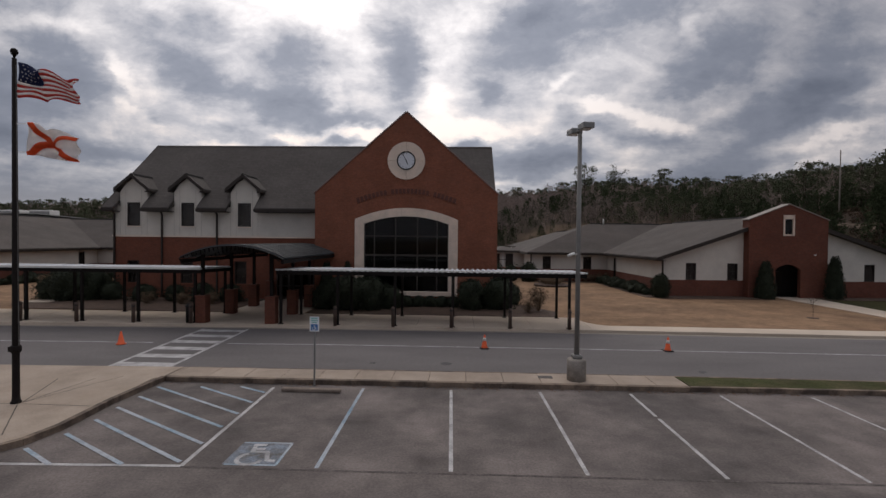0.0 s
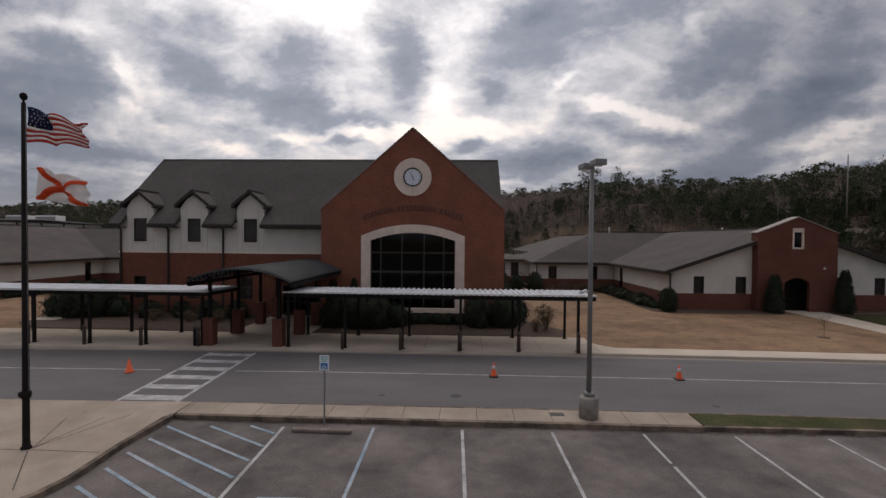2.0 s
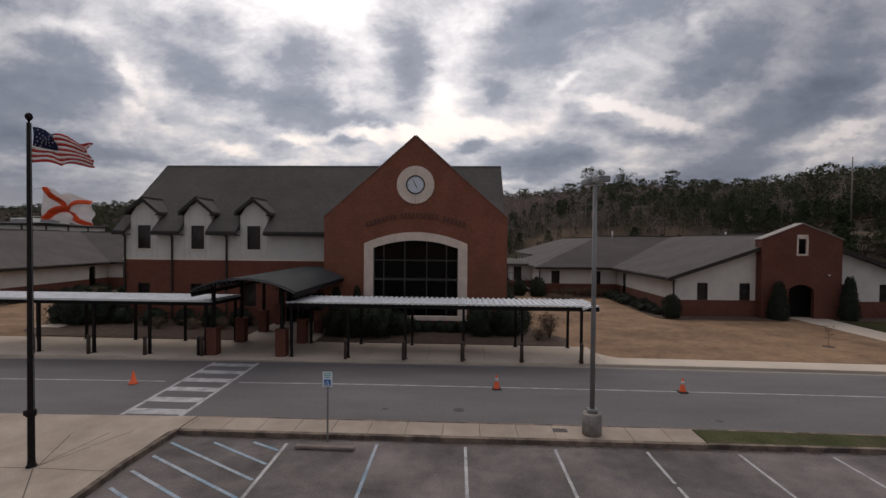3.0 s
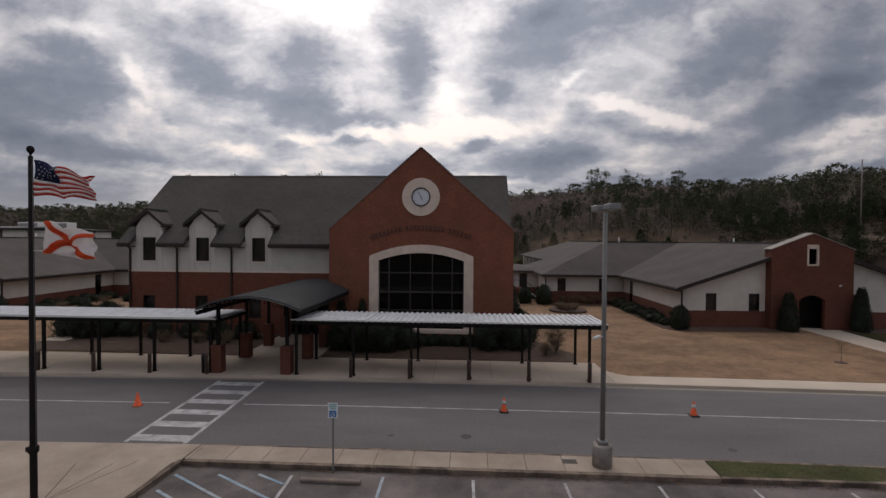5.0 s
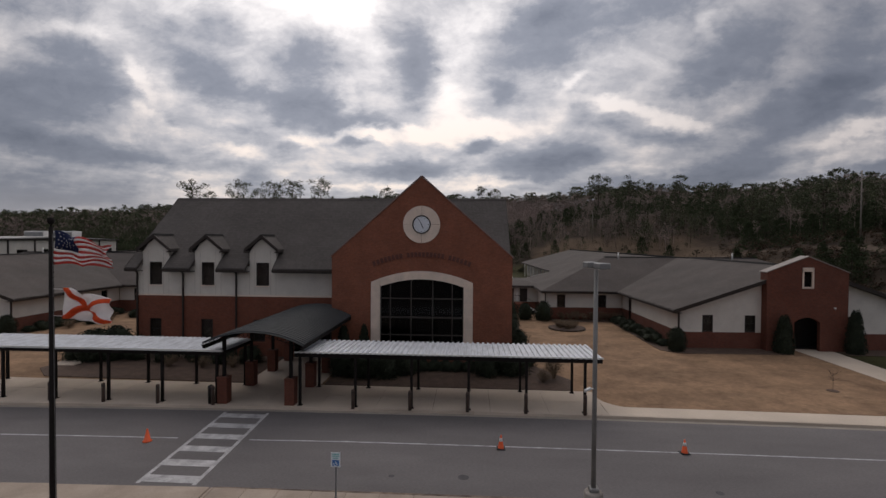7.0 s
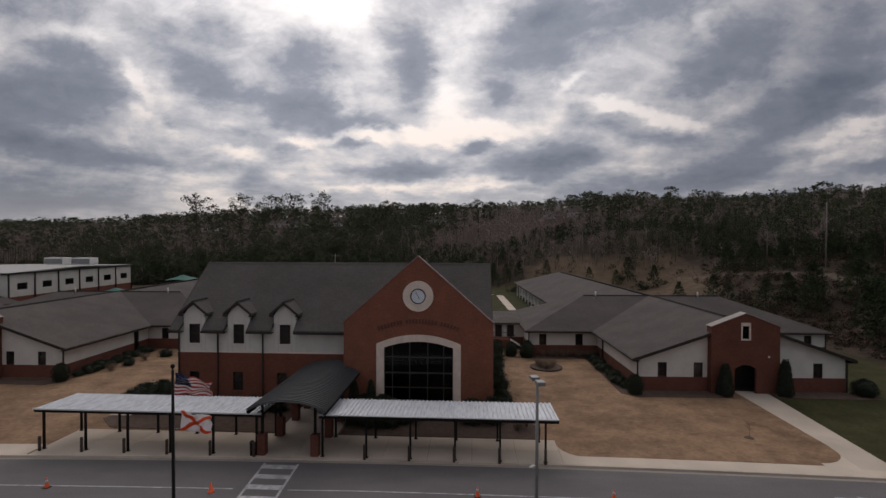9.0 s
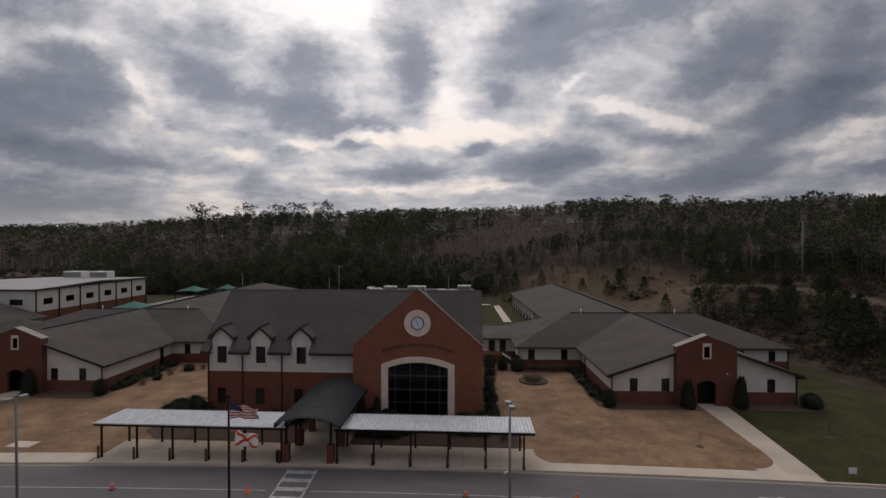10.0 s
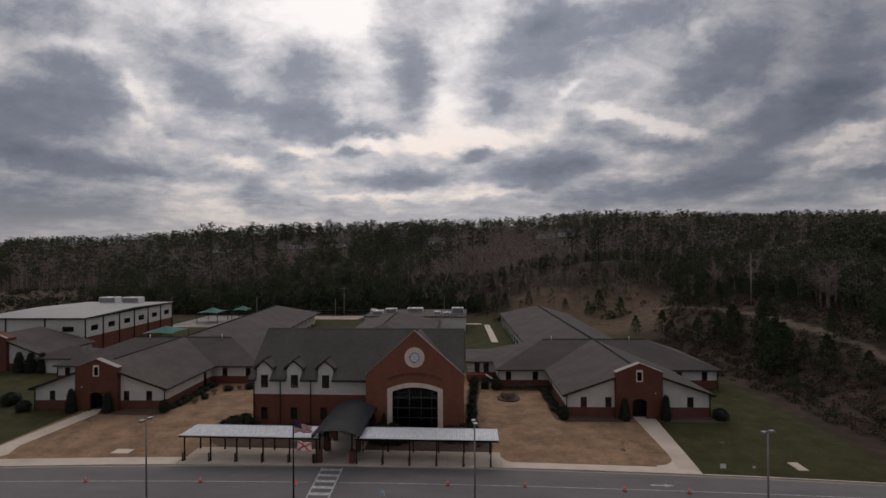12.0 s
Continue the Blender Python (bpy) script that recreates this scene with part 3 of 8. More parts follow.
def wall_y(bm, x0, x1, z0, z1, y0, y1, holes=()):
    """A wall that faces y, with rectangular openings (x0, x1, z0, z1) right through it."""
    xs = sorted({x0, x1, *[min(max(h[k], x0), x1) for h in holes for k in (0, 1)]})
    zs = sorted({z0, z1, *[min(max(h[k], z0), z1) for h in holes for k in (2, 3)]})
    for xa, xb in zip(xs, xs[1:]):
        run = None
        for za, zb in zip(zs, zs[1:]):
            cx, cz = (xa + xb) / 2, (za + zb) / 2
            if any(h[0] < cx < h[1] and h[2] < cz < h[3] for h in holes):
                if run:
                    box(bm, xa, xb, y0, y1, *run)
                run = None
            else:
                run = (run[0], zb) if run else (za, zb)
        if run:
            box(bm, xa, xb, y0, y1, *run)


def wall_x(bm, y0, y1, z0, z1, x0, x1, holes=()):
    n = len(bm.verts)
    wall_y(bm, y0, y1, z0, z1, x0, x1, holes)
    bm.verts.ensure_lookup_table()
    fresh = list(bm.verts)[n:]
    for v in fresh:
        v.co.x, v.co.y = v.co.y, v.co.x
    bmesh.ops.recalc_face_normals(bm, faces=list({f for v in fresh for f in v.link_faces}))


def thing(name, at, label, category, group="", kind=""):
    ob = new(name)
    ob.location = at
    ob.empty_display_size = 0.2
    return tagged(ob, label, category, group, kind)


def root_place(ob):
    while ob.parent:
        ob = ob.parent
    return ob.location


def part(name, bm, mat, parent=None, label="", kind="", category="", bevel=0.0):
    """Links a bmesh, drawn in the world's metres, as one mesh object, under parent if there is one."""
    if bevel:
        bmesh.ops.bevel(bm, geom=bm.edges[:], offset=bevel, segments=1, affect="EDGES", clamp_overlap=True)
    me = bpy.data.meshes.new(name)
    if parent is not None:
        bmesh.ops.translate(bm, verts=bm.verts[:], vec=-Vector(root_place(parent)))
    bm.to_mesh(me)
    bm.free()
    me.materials.append(mat)
    ob = new(name, me)
    if parent is not None:
        ob.parent = parent
    return tagged(ob, label, category, "", kind)


def B():
    return bmesh.new()


def boxpart(name, dims, mat, parent=None, label="", kind="", category="", bevel=0.0):
    bm = B()
    box(bm, *dims)
    return part(name, bm, mat, parent, label, kind, category, bevel)


def pieces(name, bm, mat, parent):
    """Each loose block of a wall as a part of its own."""
    bm.verts.ensure_lookup_table()
    seen = set()
    for v in bm.verts:
        if v in seen:
            continue
        block, queue = [], [v]
        seen.add(v)
        while queue:
            q = queue.pop()
            block.append(q)
            for e in q.link_edges:
                o = e.other_vert(q)
                if o not in seen:
                    seen.add(o)
                    queue.append(o)
        own = B()
        copy = {q: own.verts.new(q.co) for q in block}
        for f in {f for q in block for f in q.link_faces}:
            own.faces.new([copy[q] for q in f.verts])
        part(name, own, mat, parent)
    bm.free()

# ---------------------------------------------------------------- ground, road, parking lot, pavements
def ss(a, b, v):
    u = min(1.0, max(0.0, (v - a) / (b - a)))
    return u * u * (3 - 2 * u)


def kerb_y(x):
    return 24.75 - 0.0009 * min(abs(x), 70) ** 2


def near_y(x):
    return 16.3 - 0.0009 * min(abs(x), 70) ** 2


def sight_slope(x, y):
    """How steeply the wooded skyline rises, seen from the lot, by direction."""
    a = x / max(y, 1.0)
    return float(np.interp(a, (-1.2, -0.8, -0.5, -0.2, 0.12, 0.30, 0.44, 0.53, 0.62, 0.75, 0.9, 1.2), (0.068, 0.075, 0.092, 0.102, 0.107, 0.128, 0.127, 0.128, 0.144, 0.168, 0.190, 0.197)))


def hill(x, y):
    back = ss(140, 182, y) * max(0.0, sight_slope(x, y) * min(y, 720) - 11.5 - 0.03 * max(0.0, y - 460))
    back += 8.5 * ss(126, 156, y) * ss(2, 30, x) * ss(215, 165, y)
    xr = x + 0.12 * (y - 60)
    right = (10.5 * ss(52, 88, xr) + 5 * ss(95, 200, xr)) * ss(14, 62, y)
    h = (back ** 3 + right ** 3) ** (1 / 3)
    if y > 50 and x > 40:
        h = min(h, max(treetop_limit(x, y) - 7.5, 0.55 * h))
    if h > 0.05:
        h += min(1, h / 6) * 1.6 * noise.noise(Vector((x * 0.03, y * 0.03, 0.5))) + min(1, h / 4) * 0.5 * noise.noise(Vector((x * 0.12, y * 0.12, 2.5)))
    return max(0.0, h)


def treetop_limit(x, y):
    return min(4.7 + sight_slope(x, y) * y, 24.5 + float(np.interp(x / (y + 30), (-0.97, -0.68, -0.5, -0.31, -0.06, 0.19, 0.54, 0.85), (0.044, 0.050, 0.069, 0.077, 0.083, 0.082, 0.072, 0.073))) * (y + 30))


def ground_z(x, y):
    o = y - kerb_y(x)
    return -0.08 if o < 0.15 else 0.12 + hill(x, y)


def build_ground():
    xs = [-3000, -1500, -800, -600, -500, -440, -380, -340, -300, -275, -250, -230, -210, -195, -180, -170, -160] + list(range(-145, 200, 5)) + [205, 215, 230, 245, 260, 280, 300, 340, 380, 440, 500, 600, 800, 1500, 3000]
    offs = [-2500, -700, -250, -120, -60, -30, -15, -5, -0.5, 0.14, 0.16, 0.6, 2] + list(range(5, 300, 5)) + [310, 330, 350, 370, 390, 410, 430, 450, 480, 520, 560, 600, 650, 700, 800, 1200, 2000, 3000]
    bm = B()
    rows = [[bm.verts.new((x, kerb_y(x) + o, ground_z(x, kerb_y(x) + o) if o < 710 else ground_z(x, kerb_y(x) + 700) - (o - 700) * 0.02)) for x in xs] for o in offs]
    for a, b in zip(rows, rows[1:]):
        for k in range(len(xs) - 1):
            f = bm.faces.new((a[k], a[k + 1], b[k + 1], b[k]))
            f.smooth = a[0].co.y > kerb_y(-3000) + 0.5
    part("ground", bm, GROUND, None, "dormant tan lawn, green grass and wooded slopes", "structure", "ground")


build_ground()


def strip(name, fa, fb, x0, x1, z0, z1, mat, step=4.0, parent=None, label="", kind="", category=""):
    """A slab between two lines y = fa(x) and y = fb(x)."""
    n = max(1, int(round((x1 - x0) / step)))
    bm = B()
    cols = []
    for k in range(n + 1):
        x = x0 + (x1 - x0) * k / n
        cols.append([bm.verts.new(c) for c in ((x, fa(x), z0), (x, fb(x), z0), (x, fb(x), z1), (x, fa(x), z1))])
    for a, b in zip(cols, cols[1:]):
        for k in range(4):
            bm.faces.new((a[k], b[k], b[(k + 1) % 4], a[(k + 1) % 4]))
    bm.faces.new(cols[0])
    bm.faces.new(cols[-1][::-1])
    bmesh.ops.recalc_face_normals(bm, faces=bm.faces[:])
    return part(name, bm, mat, parent, label, kind, category)


road = strip("road", near_y, kerb_y, -260, 260, -0.07, 0.0, ASPHALT_ROAD, 4, None, "blue-grey two-lane asphalt road with a white centre line", "structure", "road")
bm = B()
prism(bm, [(-90, -110), (90, -110), (90, 14.95), (-90, 14.95)], "z", -0.07, 0.0)
lot = part("parking_lot", bm, ASPHALT_LOT, None, "worn patchy grey asphalt parking lot with faded stall lines", "structure", "parking lot")
bm = B()
box(bm, -90, 90, 9.10, 9.17, 0.0, 0.003)
part("tar_seam", bm, material("dark_tar_seam", (0.082, 0.071, 0.066), 0.9, vary=0.4, scale=1.5, fine=12, fine_amount=0.4), lot)


def line_part(name, pts, width, mat, parent, z=0.004):
    """A painted stroke along a row of points, mitred at the bends."""
    p = [Vector(q) for q in pts]
    bm = B()
    rows = []
    for k, q in enumerate(p):
        d0 = (q - p[k - 1]).normalized() if k else (p[1] - p[0]).normalized()
        d1 = (p[k + 1] - q).normalized() if k + 1 < len(p) else d0
        d = (d0 + d1).normalized()
        n = Vector((-d.y, d.x)) * width / 2 / max(0.5, d.dot(d0))
        rows.append([bm.verts.new((q.x + n.x, q.y + n.y, z)), bm.verts.new((q.x - n.x, q.y - n.y, z))])
    for a, b in zip(rows, rows[1:]):
        f = bm.faces.new((a[0], a[1], b[1], b[0]))
        f.normal_update()
        if f.normal.z < 0:
            f.normal_flip()
    return part(name, bm, mat, parent)


for k in range(-6, 18):
    x = -2.885 + 2.77 * k
    if -9 < x < -3.5 or x < -11:
        continue
    if k == 3:      # this stroke has a worn gap
        line_part("stall_line", [(x - 0.02, 14.62), (x, 12.68)], 0.09, PAINT_WHITE, lot)
        line_part("stall_line", [(x + 0.01, 12.50), (x + 0.05, 9.23)], 0.09, PAINT_WHITE, lot)
    else:
        line_part("stall_line", [(x - 0.04, 14.62), (x + 0.05, 9.23)], 0.09, PAINT_BLUE if k == 0 else PAINT_WHITE, lot)
line_part("aisle_border", [(-5.76, 14.52), (-5.63, 9.17)], 0.10, PAINT_WHITE, lot)
line_part("aisle_border", [(-5.63, 9.17), (-16.0, 8.85)], 0.10, PAINT_WHITE, lot, 0.0075)
for xa, ya, xb, yb in ((-6.82, 14.52, -5.83, 13.98), (-8.05, 14.42, -5.82, 13.07), (-9.38, 14.32, -5.81, 12.16), (-9.34, 13.38, -5.80, 11.24), (-9.34, 12.45, -5.76, 10.25),
                       (-9.26, 11.53, -5.75, 9.34), (-9.28, 10.62, -6.88, 9.17), (-9.50, 9.78, -8.35, 9.08)):
    line_part("hatch_stroke", [(xa, ya), (xb, yb)], 0.10, PAINT_BLUE, lot, 0.011)


def wheelchair(cx, cy, s):
    """Strokes of the seated-in-wheelchair sign, in a square of side s."""
    arc = [(cx + s * (-0.06 + 0.25 * math.cos(a)), cy + s * (-0.16 + 0.25 * math.sin(a))) for a in [radians(g) for g in range(130, 371, 20)]]
    return [arc, [(cx - s * 0.06, cy + s * 0.33), (cx - s * 0.02, cy - s * 0.03), (cx + s * 0.20, cy - s * 0.03), (cx + s * 0.30, cy - s * 0.30), (cx + s * 0.40, cy - s * 0.27)],
            [(cx - s * 0.05, cy + s * 0.15), (cx + s * 0.17, cy + s * 0.15)]]


bm = B()
box(bm, -4.85, -3.70, 9.30, 10.42, 0.0, 0.003)
FADED_BLUE = material("faded_blue_ground_paint", (0.17, 0.20, 0.24), 0.85, vary=0.3, scale=2.5, fine=20, fine_amount=0.3, second=(0.125, 0.118, 0.115), second_scale=2.6, second_amount=1.0)
symbol = part("symbol_square", bm, FADED_BLUE, lot, "faded blue accessible-parking square")
wheel_arc = [(-4.36 + 0.27 * math.cos(radians(g)), 9.57 + 0.27 * math.sin(radians(g))) for g in range(118, 350, 19)]
for k, stroke in enumerate((wheel_arc, [(-4.49, 10.17), (-4.45, 9.91), (-4.12, 9.91), (-3.97, 9.50), (-3.79, 9.49)], [(-4.46, 10.04), (-4.22, 10.04)])):
    line_part("symbol_stroke", stroke, 0.10, PAINT_GREY, symbol, 0.007 + 0.0035 * k)
line_part("symbol_stroke", [(-4.55, 10.23), (-4.26, 10.24)], 0.11, PAINT_GREY, symbol, 0.018)
for k, edge in enumerate(([(-4.83, 10.37), (-3.72, 10.40)], [(-3.73, 10.38), (-3.71, 9.30)], [(-4.80, 9.29), (-3.71, 9.30)])):
    line_part("symbol_border", edge, 0.06, PAINT_BLUE, symbol, 0.0055 + 0.0004 * k)

# road paint
line_part("centre_line", [(x, 20.78 - 0.0007 * x * x) for x in np.arange(-70, -13.4, 4)] + [(-13.6, 20.65)], 0.10, PAINT_GREY, road)
line_part("centre_line", [(-10.25, 20.70)] + [(x, 20.85 - 0.0005 * x * x) for x in np.arange(-6, 71, 4)], 0.10, PAINT_GREY, road)
line_part("crossing_border", [(-12.62, 16.55), (-13.12, 24.1)], 0.16, PAINT_WHITE, road, 0.005)
line_part("crossing_border", [(-10.43, 16.55), (-10.82, 24.1)], 0.16, PAINT_WHITE, road, 0.005)
for k in range(6):
    y = 16.95 + 1.33 * k
    dx = -0.066 * (y - 16.5)
    line_part("crossing_bar", [(-12.55 + dx, y), (-10.45 + dx * 0.8, y)], 0.56, PAINT_WHITE, road, 0.008)
bm = B()
prism(bm, [(22.2, 21.55), (23.6, 21.55), (23.6, 21.35), (24.6, 21.68), (23.6, 22.0), (23.6, 21.8), (22.2, 21.8)], "z", 0.0, 0.005)
part("turn_arrow", bm, PAINT_GREY, road)
bm = B()
prism(bm, [(-54.0, 20.9), (-53.0, 20.9), (-53.0, 20.7), (-52.0, 21.0), (-53.0, 21.3), (-53.0, 21.1), (-54.0, 21.1)], "z", 0.0, 0.005)
part("turn_arrow", bm, PAINT_GREY, road)
for px, py, pr in ((-0.4, 17.9, 0.22), (-3.2, 17.8, 0.12), (9.0, 17.4, 0.15)):
    bm = B()
    tube(bm, (px, py, 0), (px, py, 0.003), pr, n=10)
    part("oil_stain", bm, material("oil_stain", (0.055, 0.054, 0.056), 0.7, vary=0.3, scale=4, fine=20), road)

# island pavement between lot and road
pavement = thing("pavement", (-1, 15.5, 0), "tan concrete sidewalk slabs between lot and road", "pavement", kind="structure")
boxpart("bedding", (-9.6, 7.42, 15.08, 16.16, 0.0, 0.135), KERB, pavement)
boxpart("slab", (-9.55, -9.45, 15.10, 16.18, 0.05, 0.15), CONCRETE, pavement)
x = -9.43
while x < 7.3:
    w = 1.22
    xe = min(x + w - 0.02, 7.42)
    zt = 0.15
    boxpart("slab", (x, xe, 15.10, 16.18, 0.05, zt), CONCRETE, pavement, bevel=0.008)
    x += w


def kerb_run(name, fa, fb, x0, x1, z0, z1, mat, label, length=3.05):
    """A kerb cast in lengths, with open joints between them."""
    run = thing(name, (x0, fa(x0), 0), label, "kerb", kind="structure")
    n = max(1, int(round((x1 - x0) / length)))
    for k in range(n):
        strip("kerb_stone", fa, fb, x0 + (x1 - x0) * k / n, x0 + (x1 - x0) * (k + 1) / n - 0.012, z0, z1 - 0.002 * (k % 2), mat, length, run)
    return run


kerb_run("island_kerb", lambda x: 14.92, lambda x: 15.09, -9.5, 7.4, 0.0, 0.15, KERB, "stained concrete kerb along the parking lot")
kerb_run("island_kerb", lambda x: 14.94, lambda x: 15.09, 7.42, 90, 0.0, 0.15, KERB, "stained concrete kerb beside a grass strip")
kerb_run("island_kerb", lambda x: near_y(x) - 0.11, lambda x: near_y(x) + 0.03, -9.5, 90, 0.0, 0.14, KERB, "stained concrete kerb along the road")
strip("grass_strip", lambda x: 15.09, lambda x: near_y(x) - 0.11, 7.45, 88, 0.0, 0.15, GRASS_STRIP, 4, None, "strip of short green grass between kerbs", "structure", "grass")
bm = B()
prism(bm, [(-9.62, 16.2), (-9.62, 15.06), (-9.80, 14.75), (-9.74, 12.7), (-9.64, 10.8), (-9.78, 9.95), (-10.15, 9.4), (-10.9, 8.85), (-14.0, 8.5), (-15.6, 9.0), (-15.6, 16.0)], "z", 0.0, 0.148)
prism(bm, [(-15.6, 14.5), (-15.6, 16.05), (-40, 14.85), (-40, 13.4)], "z", 0.0, 0.147)
plaza = part("pavement", bm, CONCRETE, None, "tan concrete pad round the flagpole with saw-cut joints", "structure", "pavement")
PANEL_GAP = material("pale_panel_gap", (0.40, 0.37, 0.33), 0.9, vary=0.1, scale=3)
GUTTER_SEAM = material("dark_gutter_seam", (0.045, 0.040, 0.036), 0.95, vary=0.3, scale=4)
JOINT = material("dark_saw_cut", (0.10, 0.085, 0.07), 0.95, vary=0.2, scale=5)
for pts in ([(-11.85, 12.1), (-10.35, 10.1)], [(-11.85, 12.25), (-12.75, 14.5)], [(-11.8, 12.15), (-9.85, 12.1)], [(-11.85, 12.25), (-10.9, 14.9)], [(-11.85, 12.25), (-11.6, 14.6)], [(-12.0, 12.15), (-15.4, 12.0)]):
    line_part("saw_cut", pts, 0.03, JOINT, plaza, 0.152)
line_part("gutter_seam", [(-16.2, 16.10), (-14.6, 16.17), (-13.4, 16.27), (-12.0, 16.30), (-10.6, 16.27), (-9.4, 16.32), (-7.0, 16.36), (0.0, 16.40), (7.0, 16.36)], 0.07, GUTTER_SEAM, road, 0.0045)
kerb_line = [(-9.62, 15.0), (-9.72, 12.7), (-9.60, 10.8), (-9.74, 9.95), (-10.12, 9.36), (-10.9, 8.78), (-14.0, 8.42), (-16, 9.0)]
bm = B()
for (xa, ya), (xb, yb) in zip(kerb_line, kerb_line[1:]):
    d = Vector((xb - xa, yb - ya)).normalized()
    n = Vector((-d.y, d.x)) * 0.075
    prism(bm, [(xa + n.x - d.x * .01, ya + n.y - d.y * .01), (xb + n.x + d.x * .01, yb + n.y + d.y * .01), (xb - n.x + d.x * .01, yb - n.y + d.y * .01), (xa - n.x - d.x * .01, ya - n.y - d.y * .01)], "z", 0.0, 0.152)
part("plaza_kerb", bm, KERB, None, "stained curved concrete kerb round the flagpole pad", "structure", "kerb")
bm = B()
prism(bm, [(-15.6, 14.45), (-15.6, 9.2), (-60, 7.0), (-60, 11.2)], "z", 0.0, 0.14)
part("grass_strip", bm, GRASS_STRIP, None, "short grass beside the flagpole pad", "structure", "grass")

# school-side kerb, gutter and walks
kerb_run("school_kerb", kerb_y, lambda x: kerb_y(x) + 0.16, -80, 80, -0.05, 0.15, CONCRETE_WALK, "pale concrete kerb on the school side of the road")
for xa, xb in ((-260, -80), (80, 260)):
    strip("school_kerb", kerb_y, lambda x: kerb_y(x) + 0.16, xa, xb, -0.05, 0.15, CONCRETE_WALK, 6, None, "pale concrete kerb on the school side of the road", "structure", "kerb")
strip("gutter", lambda x: kerb_y(x) - 0.30, kerb_y, -260, 260, -0.05, 0.006, KERB_PALE, 4, None, "pale concrete gutter pan", "structure", "kerb")
strip("school_walk", lambda x: kerb_y(x) + 0.17, lambda x: kerb_y(x) + 1.45, 7.085, 28.6, 0.0, 0.147, CONCRETE_WALK, 1.5, None, "pale concrete sidewalk along the lawn", "structure", "pavement")
strip("school_walk", lambda x: kerb_y(x) + 0.17, lambda x: kerb_y(x) + 1.9, -70, -30.2, 0.0, 0.147, CONCRETE_WALK, 1.5, None, "pale concrete sidewalk along the lawn", "structure", "pavement")
bus_walk = thing("school_walk", (-11, 27, 0), "wide pale concrete walk under the bus canopies", "pavement", kind="structure")
boxpart("bedding", (-29.9, 7.07, 25.0, 28.7, 0.0, 0.13), KERB, bus_walk)
for k in range(12):
    xa = -30.0 + 3.09 * k
    for ya, yb in ((None, 26.8), (26.82, 28.75)):
        bm = B()
        if ya is None:
            prism(bm, [(xa, kerb_y(xa) + 0.17), (xa + 3.07, kerb_y(xa + 3.07) + 0.17), (xa + 3.07, yb), (xa, yb)], "z", 0.02, 0.15)
        else:
            prism(bm, [(xa, ya), (xa + 3.07, ya), (xa + 3.07, yb), (xa, yb)], "z", 0.02, 0.15)
        part("slab", bm, CONCRETE_WALK, bus_walk)
for k in range(3):
    boxpart("slab", (-14.3, -9.5, 28.77 + 2.30 * k, 31.05 + 2.30 * k, 0.02, 0.15), CONCRETE_WALK, bus_walk)


for pts in ([(26.4, 25.2), (28.7, 25.2), (30.0, 42.0), (27.0, 42.0), (26.9, 29.0)], [(-53.2, 24.0), (-55.9, 23.8), (-55.5, 26.8), (-54.8, 42.0), (-52.2, 42.0), (-53.0, 28.0), (-52.0, 25.6)]):
    bm = B()
    prism(bm, pts, "z", 0.0, 0.15)
    part("entry_walk", bm, CONCRETE_WALK, None, "pale concrete walk across the lawn to a wing entrance", "structure", "pavement")
bm = B()
prism(bm, [(7.085, 25.6)] + [(7.1 + 1.9 * (1 - math.cos(a)), 27.9 - 1.9 * math.sin(a)) for a in np.linspace(0.0, 1.57, 7)], "z", 0.0, 0.141)
part("walk_corner", bm, CONCRETE_WALK, None, "curved concrete corner of the bus walk", "structure", "pavement")
bm = B()
prism(bm, [(24.4, 25.3), (27.0, 25.3), (27.0, 28.6)] + [(24.4 + 2.5 * math.sin(a), 28.55 - 2.5 * math.cos(a)) for a in np.linspace(1.5, 0.0, 7)], "z", 0.0, 0.141)
part("walk_corner", bm, CONCRETE_WALK, None, "curved concrete corner of the entry walk", "structure", "pavement")
for x, y, w, d in ((39.9, 26.4, 1.1, 2.0), (-38.7, 27.0, 2.2, 1.3), (-29.1, 32.5, 1.8, 1.5)):
    bm = B()
    box(bm, x - w / 2, x + w / 2, y - d / 2, y + d / 2, 0.0, 0.2)
    inlet = part("drain_inlet", bm, CONCRETE_WALK, None, "flat square concrete drain cover in the grass", "", "drain", bevel=0.02)
    tagged(inlet, group="drain covers")
bm = B()
box(bm, 2.75, 3.22, 15.62, 15.92, 0.15, 0.158)
part("utility_cover", bm, TRIM, pavement, "dark metal utility cover")


def leaf_litter():
    """Fallen leaves and grit gathered along the kerb of the lot."""
    rng = random.Random(12)
    bm = B()
    for _ in range(1100):
        x = rng.uniform(-9.4, 30)
        y = 14.90 - abs(rng.gauss(0, 0.10)) - 0.01
        if noise.noise(Vector((x * 0.9, 0, 3))) < -0.15:
            continue
        r, a = rng.uniform(0.012, 0.045), rng.uniform(0, 6.3)
        v = [bm.verts.new((x + r * math.cos(a + q), y + 0.7 * r * math.sin(a + q), 0.004 + rng.uniform(0, 0.02))) for q in (0, 1.6, 3.1, 4.6)]
        bm.faces.new(v)
    part("leaf_litter", bm, material("brown_fallen_leaves", (0.12, 0.07, 0.04), 0.9, vary=0.3, scale=3, island=0.5), None, "brown fallen leaves and grit along the kerb", "stuff", "leaves")


leaf_litter()

